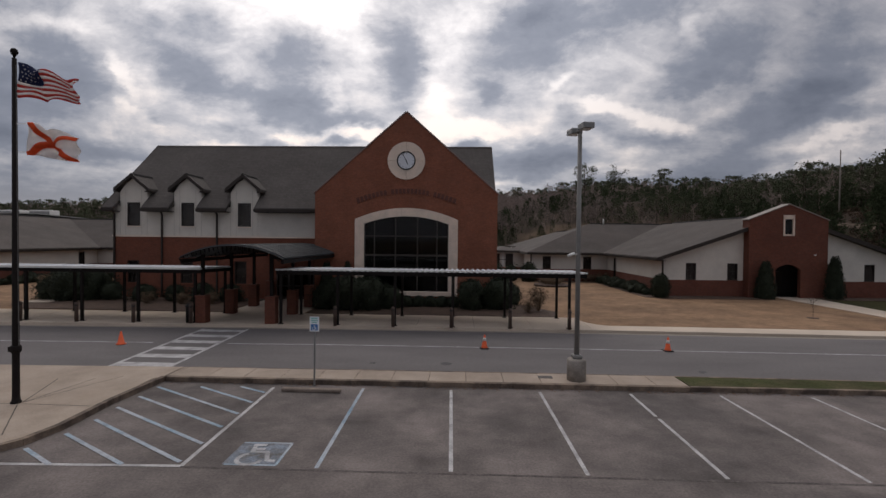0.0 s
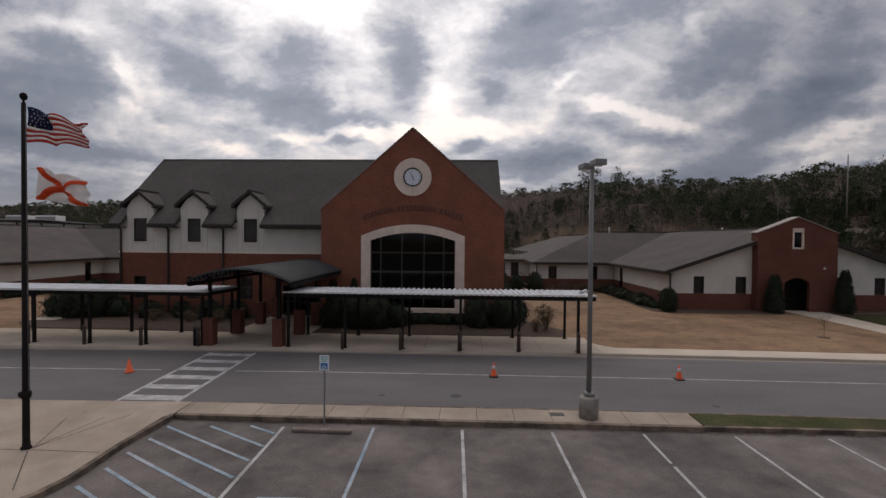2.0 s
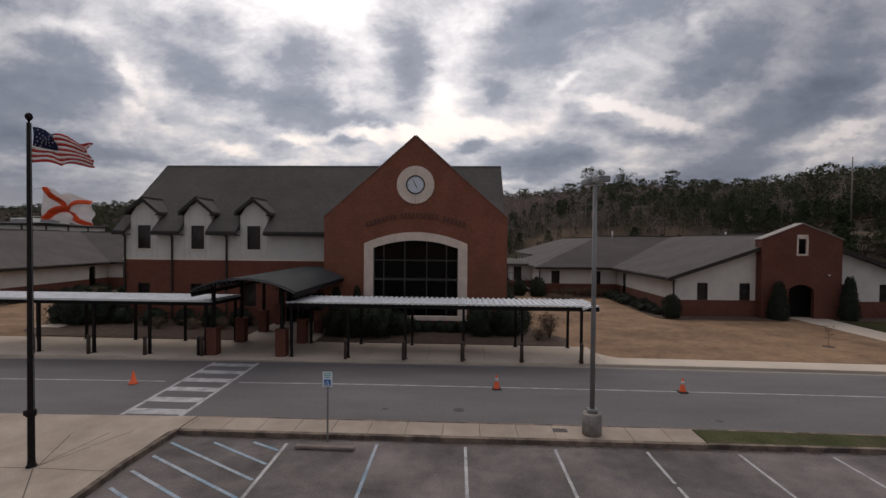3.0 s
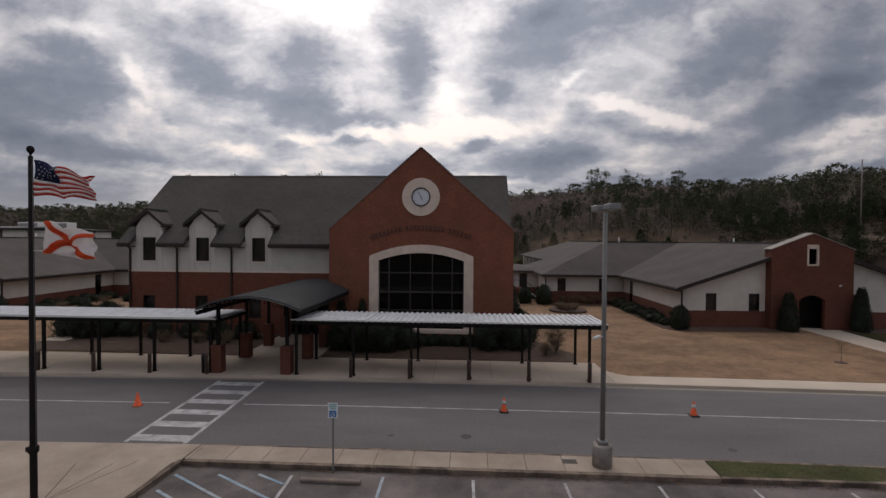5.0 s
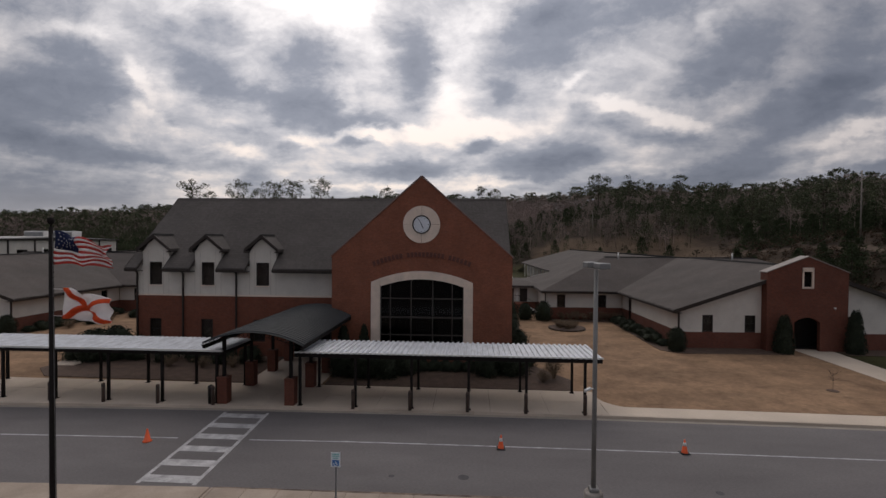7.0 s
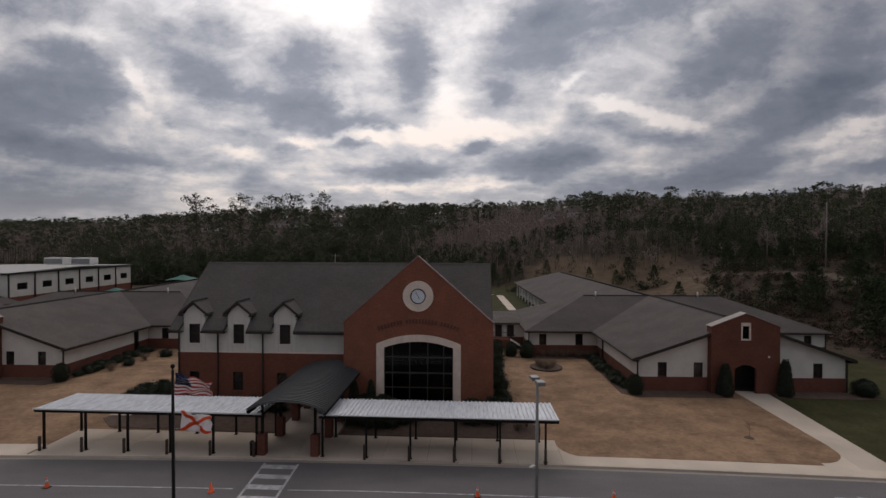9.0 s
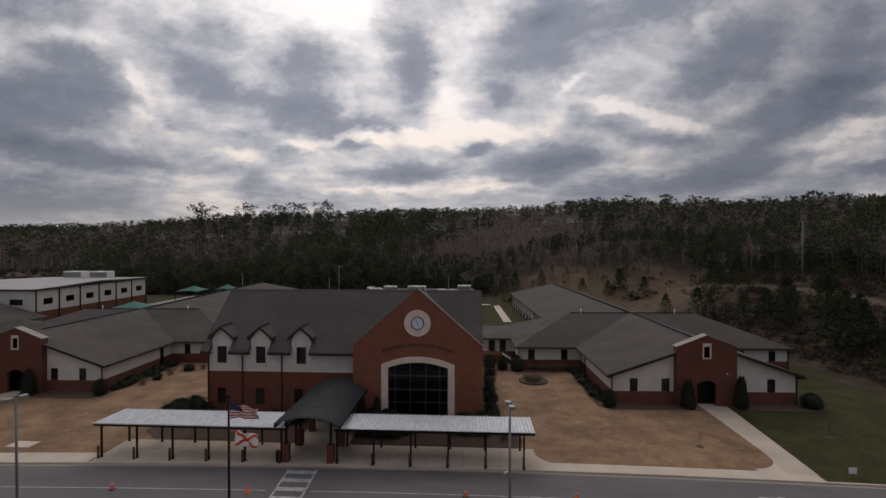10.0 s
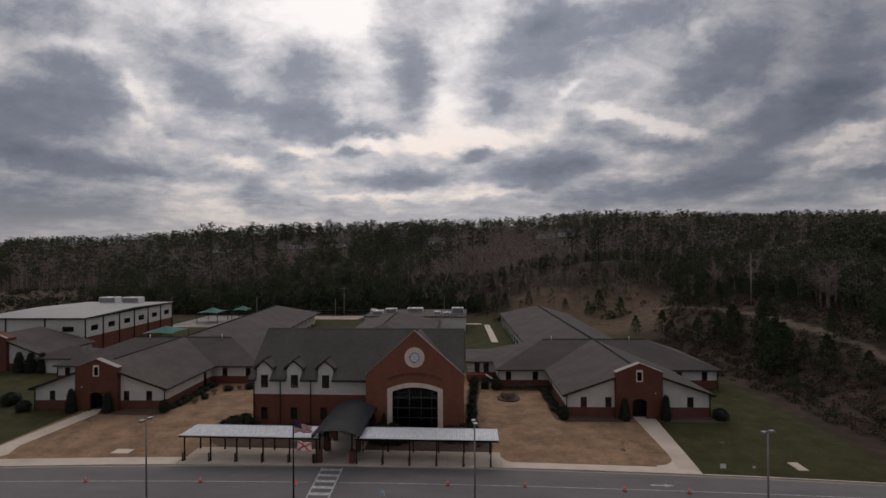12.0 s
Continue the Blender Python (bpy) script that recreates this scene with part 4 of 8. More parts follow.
# ---------------------------------------------------------------- school buildings
def add_window(parent, x0, x1, z0, z1, y, label="", frame_mat=None, w=0.07, rails=1, facing=-1, axis="y"):
    """A window in a wall that faces -y (or along x): frame with a middle rail, one pane above, one below."""
    bm = B()
    d = 0.10
    zm = [z0 + (z1 - z0) * k / (rails + 1) for k in range(1, rails + 1)]
    def bx(a0, a1, c0, c1, e0, e1):
        if axis == "y":
            box(bm, a0, a1, c0, c1, e0, e1)
        else:
            box(bm, c0, c1, a0, a1, e0, e1)
    ya, yb = y - d / 2, y + d / 2
    bx(x0, x0 + w, ya, yb, z0, z1)
    bx(x1 - w, x1, ya, yb, z0, z1)
    bx(x0 + w, x1 - w, ya, yb, z0, z0 + w)
    bx(x0 + w, x1 - w, ya, yb, z1 - w, z1)
    for z in zm:
        bx(x0 + w, x1 - w, ya + 0.02, yb - 0.02, z - 0.025, z + 0.025)
    win = part("window", bm, frame_mat or TRIM, parent, label)
    edges = [z0 + w] + zm + [z1 - w]
    for za, zb in zip(edges, edges[1:]):
        bm = B()
        bx(x0 + w * 0.9, x1 - w * 0.9, y - 0.006, y + 0.006, za, zb)
        pane = part("pane", bm, GLASS_CLEAR, win)
        pane.visible_shadow = False
    bm = B()
    inward = 0.14 if axis == "y" else 0.0
    if inward:
        # added panel: its colour replaces the lot's reflection in the glass
        bx(x0 + 0.01, x1 - 0.01, y + inward, y + inward + 0.01, z0, z1)
        part("blind", bm, LOT_REFLECTION, win, "added brown panel behind the glass in place of the lot's reflection")
    return win


def downspout(parent, x, y, z0, z1, out=-1):
    bm = B()
    box(bm, x - 0.055, x + 0.055, y - 0.13, y - 0.02, z0, z1 - 0.35)
    prism(bm, [(y - 0.13, z1 - 0.35), (y - 0.02, z1 - 0.35), (y - 0.50, z1 + 0.02), (y - 0.61, z1 + 0.02)], "x", x - 0.055, x + 0.055)
    part("downspout", bm, TRIM, parent)


MAIN = thing("school_building", (-12, 41.8, 0), "two-storey red brick school hall with cream walls and charcoal roof", "school")


def main_building():
    X0, X1, YF, YB, YR, ZR = -26.4, 2.45, 35.7, 47.9, 41.8, 12.8
    ZE, YE = 6.95, 34.95
    k = (ZR - ZE) / (YR - YE)
    centres = (-24.80, -20.60, -16.24)
    up = [(c - 0.51, c + 0.51, 5.58, 7.36) for c in centres]
    down = [(-25.30, -24.35, 1.25, 2.95), (-21.15, -20.2, 1.25, 2.95), (-17.0, -16.05, 1.25, 2.95)]
    bm = B()
    wall_y(bm, X0, -10.25, 0, 4.80, YF, YF + 0.3, down)
    pieces("brick_wall", bm, BRICK_DARK, MAIN)
    bm = B()
    wall_y(bm, X0, -10.25, 4.80, 7.05, YF + 0.03, YF + 0.3, up)
    pieces("stucco_wall", bm, STUCCO, MAIN)
    boxpart("band_course", (X0 - 0.02, -10.25, YF - 0.03, YF + 0.03, 4.74, 4.84), STONE, MAIN)
    # thin reveals between the stucco panels
    for c in centres:
        for dx in (-1.05, 1.05, -0.62, 0.62):
            boxpart("panel_joint", (c + dx - 0.012, c + dx + 0.012, YF + 0.022, YF + 0.029, 4.86, 6.9 if abs(dx) > 1 else 8.3), PANEL_GAP, MAIN)
    for x0, x1, z0, z1 in up:
        add_window(MAIN, x0, x1, z0, z1, YF + 0.10)
        boxpart("window_sill", (x0 - 0.05, x1 + 0.05, YF - 0.02, YF + 0.1, z0 - 0.07, z0), STONE, MAIN)
    for x0, x1, z0, z1 in down:
        add_window(MAIN, x0, x1, z0, z1, YF + 0.12)
        boxpart("window_sill", (x0 - 0.05, x1 + 0.05, YF - 0.04, YF + 0.1, z0 - 0.08, z0), BRICK, MAIN)
    # side and back walls
    for x0, x1 in ((X0, X0 + 0.3), (X1 - 0.3, X1)):
        bm = B()
        box(bm, x0, x1, YF + 0.3, YB, 0, 4.8)
        part("side_wall", bm, BRICK_DARK, MAIN)
        bm = B()
        prism(bm, [(YF + 0.3, 4.8), (YB, 4.8), (YB, 7.1), (YR, 12.3), (YF + 0.3, 7.3)], "x", x0 + 0.02, x1 - 0.02)
        part("side_gable", bm, STUCCO if x0 < 0 else BRICK_DARK, MAIN)
    boxpart("back_wall", (X0 + 0.3, X1 - 0.3, YB - 0.3, YB, 0, 7.0), BRICK_DARK, MAIN)
    # unseen floors and partition, coloured near black for the gloom behind the panes
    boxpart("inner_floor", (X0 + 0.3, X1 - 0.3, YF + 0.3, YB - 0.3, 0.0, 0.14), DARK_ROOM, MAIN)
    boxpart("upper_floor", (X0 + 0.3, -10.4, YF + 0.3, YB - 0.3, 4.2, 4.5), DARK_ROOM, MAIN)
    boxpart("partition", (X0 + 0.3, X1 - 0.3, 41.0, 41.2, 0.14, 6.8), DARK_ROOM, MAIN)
    # main roof: front slope broken by the dormers, back slope whole
    XL, XR = X0 - 0.35, X1 + 0.3
    T = 0.28
    cuts = [XL]
    for c in centres:
        cuts += [c - 1.05, c + 1.05]
    cuts.append(XR)
    for n, (xa, xb) in enumerate(zip(cuts, cuts[1:])):
        y0 = YE if n % 2 == 0 else YF + 0.32
        bm = B()
        if xb > -10 and xa < -10:      # stop the eave at the brick gable
            slab3(bm, [(xa, YE, ZE), (-10.28, YE, ZE), (-10.28, YR, ZR), (xa, YR, ZR)], T)
            part("roof_slope", bm, SHINGLE, MAIN)
            bm = B()
            slab3(bm, [(-10.28, 36.2, ZE + (36.2 - YE) * k), (xb, 36.2, ZE + (36.2 - YE) * k), (xb, YR, ZR), (-10.28, YR, ZR)], T)
            part("roof_slope", bm, SHINGLE, MAIN)
            continue
        slab3(bm, [(xa, y0, ZE + (y0 - YE) * k), (xb, y0, ZE + (y0 - YE) * k), (xb, YR, ZR), (xa, YR, ZR)], T)
        part("roof_slope", bm, SHINGLE, MAIN)
    bm = B()
    slab3(bm, [(XL, YR, ZR), (XR, YR, ZR), (XR, YB + 0.75, ZE), (XL, YB + 0.75, ZE)], T)
    part("roof_slope", bm, SHINGLE, MAIN, "steep charcoal shingle roof slope")
    bm = B()
    prism(bm, [(YR - 0.17, ZR - 0.1), (YR, ZR + 0.05), (YR + 0.17, ZR - 0.1)], "x", XL, XR)
    part("ridge_cap", bm, SHINGLE, MAIN)
    for n in range(0, len(cuts) - 1, 2):
        xa, xb = cuts[n], min(cuts[n + 1], -10.3)
        if xb <= xa:
            continue
        boxpart("gutter", (xa, xb, YE - 0.11, YE - 0.004, ZE - 0.26, ZE - 0.07), TRIM, MAIN)
        boxpart("soffit", (xa, xb, YE, YF + 0.02, ZE - 0.32, ZE - 0.27), TRIM, MAIN)
    for x0, x1 in ((XL - 0.03, XL), (XR, XR + 0.03)):
        bm = B()
        prism(bm, [(YE, ZE - 0.33), (YE, ZE + 0.03), (YR, ZR + 0.03), (YB + 0.75, ZE + 0.03), (YB + 0.75, ZE - 0.33), (YR, ZR - 0.34)], "x", x0, x1)
        part("rake_board", bm, TRIM, MAIN)
    for x in (-26.25, -22.55, -18.30):
        downspout(MAIN, x, YF, 0.2, ZE - 0.12)
    # dormers
    for c in centres:
        bm = B()
        holes = [h for h in up if abs((h[0] + h[1]) / 2 - c) < 0.1]
        wall_y(bm, c - 1.05, c + 1.05, 7.05, 8.15, YF + 0.034, YF + 0.3, holes)
        prism(bm, [(c - 1.05, 8.15), (c + 1.05, 8.15), (c + 0.62, 8.78), (c, 9.22), (c - 0.62, 8.78)], "y", YF + 0.034, YF + 0.3)
        for s in (-1, 1):
            xa, xb = sorted((c + s * 1.05, c + s * 0.93))
            prism(bm, [(YF + 0.3, ZE + 0.2), (YF + 0.3, 8.2), (36.6, 8.2)], "x", xa, xb)
        dormer = part("dormer", bm, STUCCO, MAIN, "cream stucco wall dormer")
        bm = B()
        e = 1.34
        zr, ze = 9.50, 8.40
        yr, yv = 38.2, 36.95
        for s in (-1, 1):
            slab3(bm, [(c, YF - 0.30, zr), (c, yr, zr), (c + s * e, yv, ze), (c + s * e, YF - 0.30, ze)][:: s], 0.16)
        part("dormer_roof", bm, SHINGLE, dormer)
        bm = B()
        prism(bm, [(c - 0.15, zr - 0.06), (c, zr + 0.07), (c + 0.15, zr - 0.06)], "y", YF - 0.30, yr - 0.3)
        part("ridge_cap", bm, RIDGE, dormer)
        for s in (-1, 1):
            bm = B()
            prism(bm, [(c, zr + 0.03), (c + s * e, ze + 0.03), (c + s * e, ze - 0.24), (c, zr - 0.26)], "y", YF - 0.34, YF - 0.30)
            part("dormer_rake", bm, TRIM, dormer)
            bm = B()
            xa, xb = sorted((c + s * 1.07, c + s * (e + 0.03)))
            box(bm, xa, xb, YF - 0.30, YF + 0.6, ze - 0.28, ze - 0.18)
            part("dormer_soffit", bm, TRIM, dormer)
    # brick gable with the arched window
    GX0, GX1, GY, AX, AZ, SH = -10.28, 2.72, 33.85, -3.77, 13.72, 8.02
    ox0, ox1, oz0 = -7.40, -0.06, 0.72
    mid, oh = (ox0 + ox1) / 2, (ox1 - ox0) / 2

    def outer(x):
        return 6.15 + 0.82 * (1 - ((x - mid) / oh) ** 2)

    def inner(x):
        return 5.83 + 0.55 * max(0, 1 - ((x - mid) / (oh - 0.66)) ** 2)

    xs = list(np.linspace(ox0, ox1, 19))
    bm = B()
    box(bm, GX0, ox0, GY, GY + 0.4, 0, SH)
    box(bm, ox1, GX1, GY, GY + 0.4, 0, SH)
    box(bm, ox0, ox1, GY, GY + 0.4, 0, oz0)
    for xa, xb in zip(xs, xs[1:]):
        prism(bm, [(xa, outer(xa)), (xb, outer(xb)), (xb, SH), (xa, SH)], "y", GY, GY + 0.4)
    prism(bm, [(GX0, SH), (GX1, SH), (AX, AZ)], "y", GY, GY + 0.4)
    for x0, x1 in ((GX0, GX0 + 0.4), (GX1 - 0.4, GX1)):
        box(bm, x0, x1, GY + 0.4, 36.4, 0, 7.5)
    part("brick_gable", bm, BRICK, MAIN, "tall red brick front gable")
    for xe, s in ((GX0, 1), (GX1, -1)):
        bm = B()
        d = Vector((AX - xe, AZ - SH)).normalized()
        n = Vector((-d.y, d.x)) * (0.07 if s > 0 else -0.07)
        o = Vector((xe, SH)) - d * 0.12
        a = Vector((AX, AZ)) + Vector((0, 0.02))
        prism(bm, [(o.x, o.y), (a.x, a.y), (a.x + n.x, a.y + n.y + 0.02), (o.x + n.x, o.y + n.y)], "y", GY - 0.05, GY + 0.46)
        part("coping", bm, material("brown_metal_coping", (0.24, 0.17, 0.15), 0.5, metal=0.2, vary=0.1), MAIN)
    bm = B()
    hw = 6.3
    for s in (-1, 1):
        slab3(bm, [(AX, GY + 0.42, 12.86), (AX, YR, 12.86), (AX + s * hw, YR, 12.86 - hw * 0.88), (AX + s * hw, GY + 0.42, 12.86 - hw * 0.88)][:: s], 0.25)
    part("gable_roof", bm, SHINGLE, MAIN)
    # cast-stone surround: jambs in blocks, a curved head, a sill
    t = 0.66
    for x0 in (ox0, ox1 - t):
        z = oz0 + 0.32
        while z < inner(x0 + (t if x0 == ox0 else 0)) - 0.1:
            z1 = min(z + 0.90, 5.83)
            boxpart("stone_block", (x0, x0 + t, GY - 0.07, GY + 0.33, z + 0.006, z1), STONE, MAIN, bevel=0.01)
            z = z1
    n = 11
    cutsx = np.linspace(ox0, ox1, n + 1)
    for xa, xb in zip(cutsx, cutsx[1:]):
        sub = np.linspace(xa + 0.005, xb - 0.005, 4)
        lowz = [inner(min(max(x, ox0 + t), ox1 - t)) for x in sub]
        bm = B()
        prism(bm, list(zip(sub, [outer(x) for x in sub])) + list(zip(sub[::-1], lowz[::-1])), "y", GY - 0.07, GY + 0.33)
        part("stone_block", bm, STONE, MAIN)
    boxpart("stone_sill", (ox0, ox1, GY - 0.12, GY + 0.35, oz0, oz0 + 0.32), STONE, MAIN, bevel=0.02)
    # the glazing, row by row
    ix0, ix1 = ox0 + t, ox1 - t
    cols = [ix0, -6.02, -4.51, -2.94, -1.54, ix1]
    rows = [oz0 + 0.32, 2.35, 3.62, 4.98, 6.5]
    MULL = material("grey_bronze_mullion", (0.06, 0.052, 0.047), 0.5, metal=0.3)
    bm = B()
    box(bm, ix0, ix1, GY + 0.125, GY + 0.235, rows[2] - 0.07, rows[2] + 0.05)
    arch_window = part("arched_window", bm, MULL, MAIN, "large arched window with a grid of dark mullions")
    for x in cols[1:-1]:
        bm = B()
        box(bm, x - 0.035, x + 0.035, GY + 0.12, GY + 0.24, rows[0], inner(x) + 0.02)
        part("mullion", bm, MULL, arch_window)
    for x in (ix0, ix1 - 0.06):
        bm = B()
        box(bm, x, x + 0.06, GY + 0.10, GY + 0.26, rows[0], inner(x + 0.03))
        part("jamb", bm, MULL, arch_window)
    for z in (rows[1], rows[3]):
        bm = B()
        box(bm, ix0, ix1, GY + 0.128, GY + 0.232, z - 0.05, z + 0.03)
        part("transom", bm, MULL, arch_window)
    for xa, xb in zip(cols, cols[1:]):
        for za, zb in zip(rows, rows[1:]):
            sub = np.linspace(xa, xb, 5)
            bm = B()
            prism(bm, [(xa, za), (xb, za)] + [(x, min(zb, inner(min(max(x, ix0 + 0.01), ix1 - 0.01)) + 0.02)) for x in sub[::-1]], "y", GY + 0.175, GY + 0.187)
            pane = part("pane", bm, GLASS, arch_window)
            pane.visible_shadow = False
    # letters over the arch, too far to read: plain bars
    groups, xg = (8, 10, 6), -7.25
    LET = material("dark_bronze_letters", (0.115, 0.042, 0.030), 0.6, vary=0.1)
    step = 7.0 / (sum(groups) + 2 * 0.9)
    for g in groups:
        for _ in range(g):
            z = 7.22 + 0.78 * (1 - ((xg + step / 2 - mid) / 3.6) ** 2)
            sl = -2 * 0.78 * (xg + step / 2 - mid) / 3.6 ** 2
            bm = B()
            w = step * 0.36
            prism(bm, [(xg + step / 2 - w, z - w * sl), (xg + step / 2 + w, z + w * sl), (xg + step / 2 + w - 0.3 * sl, z + 0.34 + w * sl), (xg + step / 2 - w - 0.3 * sl, z + 0.34 - w * sl)], "y", GY - 0.05, GY)
            part("letter_bar", bm, LET, MAIN)
            xg += step
        xg += step * 0.9
    # the clock
    cx, cz = -3.76, 10.31
    for q in range(4):
        bm = B()
        aa = [radians(q * 90 + 0.4 + 89.2 * j / 10) for j in range(11)]
        prism(bm, [(cx + 1.33 * math.cos(a), cz + 1.33 * math.sin(a)) for a in aa] + [(cx + 0.66 * math.cos(a), cz + 0.66 * math.sin(a)) for a in aa[::-1]], "y", GY - 0.08, GY)
        part("clock_surround", bm, STONE, MAIN, "cast-stone ring segment")
    bm = B()
    ring = [radians(a) for a in range(0, 360, 10)]
    for a, b in zip(ring, ring[1:] + ring[:1]):
        prism(bm, [(cx + 0.66 * math.cos(a), cz + 0.66 * math.sin(a)), (cx + 0.66 * math.cos(b), cz + 0.66 * math.sin(b)), (cx + 0.585 * math.cos(b), cz + 0.585 * math.sin(b)), (cx + 0.585 * math.cos(a), cz + 0.585 * math.sin(a))], "y", GY - 0.13, GY)
    clock = part("clock", bm, RUBBER, MAIN, "round wall clock with a black rim")
    bm = B()
    tube(bm, (cx, GY - 0.085, cz), (cx, GY - 0.005, cz), 0.585, n=36)
    part("clock_face", bm, CLOCK_FACE, clock, "pale blue-white dial")
    for a in range(0, 360, 30):
        bm = B()
        c_, s_ = math.cos(radians(a)), math.sin(radians(a))
        box(bm, cx + 0.5 * c_ - 0.02, cx + 0.5 * c_ + 0.02, GY - 0.092, GY - 0.086, cz + 0.5 * s_ - 0.02, cz + 0.5 * s_ + 0.02)
        part("hour_mark", bm, TRIM, clock)
    for ang, ln, w in ((118, 0.46, 0.022), (-68, 0.30, 0.03)):
        bm = B()
        c_, s_ = math.cos(radians(ang)), math.sin(radians(ang))
        prism(bm, [(cx - s_ * w, cz + c_ * w), (cx + s_ * w, cz - c_ * w), (cx + ln * c_ + s_ * w / 2, cz + ln * s_ - c_ * w / 2), (cx + ln * c_ - s_ * w / 2, cz + ln * s_ + c_ * w / 2)], "y", GY - 0.11, GY - 0.10)
        part("clock_pointer", bm, RUBBER, clock)


main_building()


WING_TURN = 1.5


def beside(axis, dx, y):
    """A place beside a wing, which stands a little turned about (axis, 56)."""
    a = radians(WING_TURN)
    return axis + dx * math.cos(a) - (y - 56) * math.sin(a), 56 + dx * math.sin(a) + (y - 56) * math.cos(a)


def wing(axis, sgn, shift, name_label):
    """A single-storey wing: a front gable with a brick porch, a hipped cross wing and a long back block."""
    W = thing("school_wing", (axis, 56, 0), name_label, "school", "classroom wings")
    W.rotation_euler.z = radians(WING_TURN)

    def X(a, b):
        return sorted((axis + sgn * a, axis + sgn * b))

    YF, ZE, ZR, HW = 42.0, 3.45, 7.2, 10.8
    k = (ZR - ZE) / HW
    fwin = [X(-8.2, -7.3), X(-4.65, -3.75), X(3.6, 4.5), X(7.05, 7.95)]
    holes = [(a, b, 1.52, 2.98) for a, b in fwin]
    iw = 10.15
    px0, px1 = X(-3.3, 3.3)
    for a, b in ((axis - iw, px0), (px1, axis + iw)):
        bm = B()
        wall_y(bm, a, b, 0, 1.52, YF, YF + 0.3)
        part("base_wall", bm, BRICK_BASE, W, "red brick base wall")
        bm = B()
        wall_y(bm, a, b, 1.52, 3.45, YF + 0.03, YF + 0.3, holes)
        far = a if a < axis - 5 else b
        near = b if a < axis - 5 else a
        prism(bm, [(far, 3.45), (near, 3.45), (near, ZR - 0.12 - abs(near - axis) * k), (far, ZR - 0.12 - abs(far - axis) * k)], "y", YF + 0.03, YF + 0.3)
        part("front_wall", bm, STUCCO, W, "cream stucco gable wall")
    for a, b in fwin:
        add_window(W, a, b, 1.54, 2.98, YF + 0.11)
    # side walls of the front block
    side = [(44.5, 45.4, 1.54, 2.98), (53.6, 54.6, 0.1, 2.95)]
    for s in (-1, 1):
        xa, xb = sorted((axis + s * iw, axis + s * (iw - 0.3)))
        bm = B()
        wall_x(bm, YF + 0.3, 56.6, 0, 1.52, xa, xb, [h for h in side if h[2] < 1])
        part("base_wall", bm, BRICK_BASE, W)
        bm = B()
        wall_x(bm, YF + 0.3, 56.6, 1.52, 3.5, xa + 0.02, xb - 0.02, [side[1]])
        part("side_wall", bm, STUCCO, W)
        win = add_window(W, 53.6, 54.6, 0.1, 2.95, (xa + xb) / 2, axis="x", rails=1)
    # brick porch gable, proud of the wall, with an arched doorway
    GY = 41.25
    bm = B()
    d0, d1 = axis - 1.05, axis + 1.05
    box(bm, px0, d0, GY, GY + 0.35, 0, 6.7)
    box(bm, d1, px1, GY, GY + 0.35, 0, 6.7)
    xs = np.linspace(d0, d1, 9)
    for a, b in zip(xs, xs[1:]):
        za, zb = (2.55 + 0.42 * (1 - ((q - axis) / 1.05) ** 2) for q in (a, b))
        prism(bm, [(a, za), (b, zb), (b, 5.38), (a, 5.38)], "y", GY, GY + 0.35)
    box(bm, d0, axis - 0.47, GY, GY + 0.35, 5.38, 6.7)
    box(bm, axis + 0.47, d1, GY, GY + 0.35, 5.38, 6.7)
    prism(bm, [(px0, 6.7), (axis - 0.47, 6.7), (axis - 0.47, 7.86), (px0, 6.72)], "y", GY, GY + 0.35)
    prism(bm, [(axis + 0.47, 6.7), (px1, 6.7), (px1, 6.72), (axis + 0.47, 7.86)], "y", GY, GY + 0.35)
    prism(bm, [(axis - 0.47, 7.13), (axis + 0.47, 7.13), (axis + 0.47, 7.86), (axis, 8.02), (axis - 0.47, 7.86)], "y", GY, GY + 0.35)
    for a, b in ((px0, px0 + 0.35), (px1 - 0.35, px1)):
        box(bm, a, b, GY + 0.35, 43.6, 0, 6.0)
        box(bm, a, b, GY + 0.35, GY + 0.95, 6.0, 6.7)
    pieces("porch_wall", bm, BRICK_PORCH, W)
    for s in (-1, 1):
        bm = B()
        prism(bm, [(axis, 8.02), (axis + s * 3.40, 6.69), (axis + s * 3.40, 6.76), (axis, 8.10)], "y", GY - 0.06, GY + 0.98)
        part("coping", bm, COPING, W, "grey-tan metal coping")
    bm = B()
    for s in (-1, 1):
        slab3(bm, [(axis, GY + 0.36, 7.75), (axis, GY + 0.95, 7.75), (axis + s * 3.25, GY + 0.95, 6.45), (axis + s * 3.25, GY + 0.36, 6.45)][:: s], 0.2)
    part("porch_roof", bm, SHINGLE_GREY, W)
    # the porch recess gets its shade from this wall's near-black colour
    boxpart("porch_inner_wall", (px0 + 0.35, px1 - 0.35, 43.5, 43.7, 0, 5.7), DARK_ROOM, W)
    bm = B()
    for a, b in ((axis - 0.95, axis - 0.04), (axis + 0.04, axis + 0.95)):
        box(bm, a, b, 43.40, 43.48, 0.15, 2.25)
    part("entrance_door", bm, TRIM, W, "dark double entrance door")
    bm = B()
    w0, w1, z0, z1 = axis - 0.47, axis + 0.47, 5.38, 7.13
    for a, b, c, d in ((w0, w0 + 0.13, z0, z1), (w1 - 0.13, w1, z0, z1), (w0, w1, z0, z0 + 0.14), (w0, w1, z1 - 0.34, z1)):
        box(bm, a, b, GY - 0.04, GY + 0.2, c, d)
    surround = part("window_surround", bm, STONE, W, "pale stone window surround")
    bm = B()
    box(bm, w0 + 0.13, w1 - 0.13, GY + 0.10, GY + 0.112, z0 + 0.14, z1 - 0.34)
    part("pane", bm, GLASS, surround)
    bm = B()
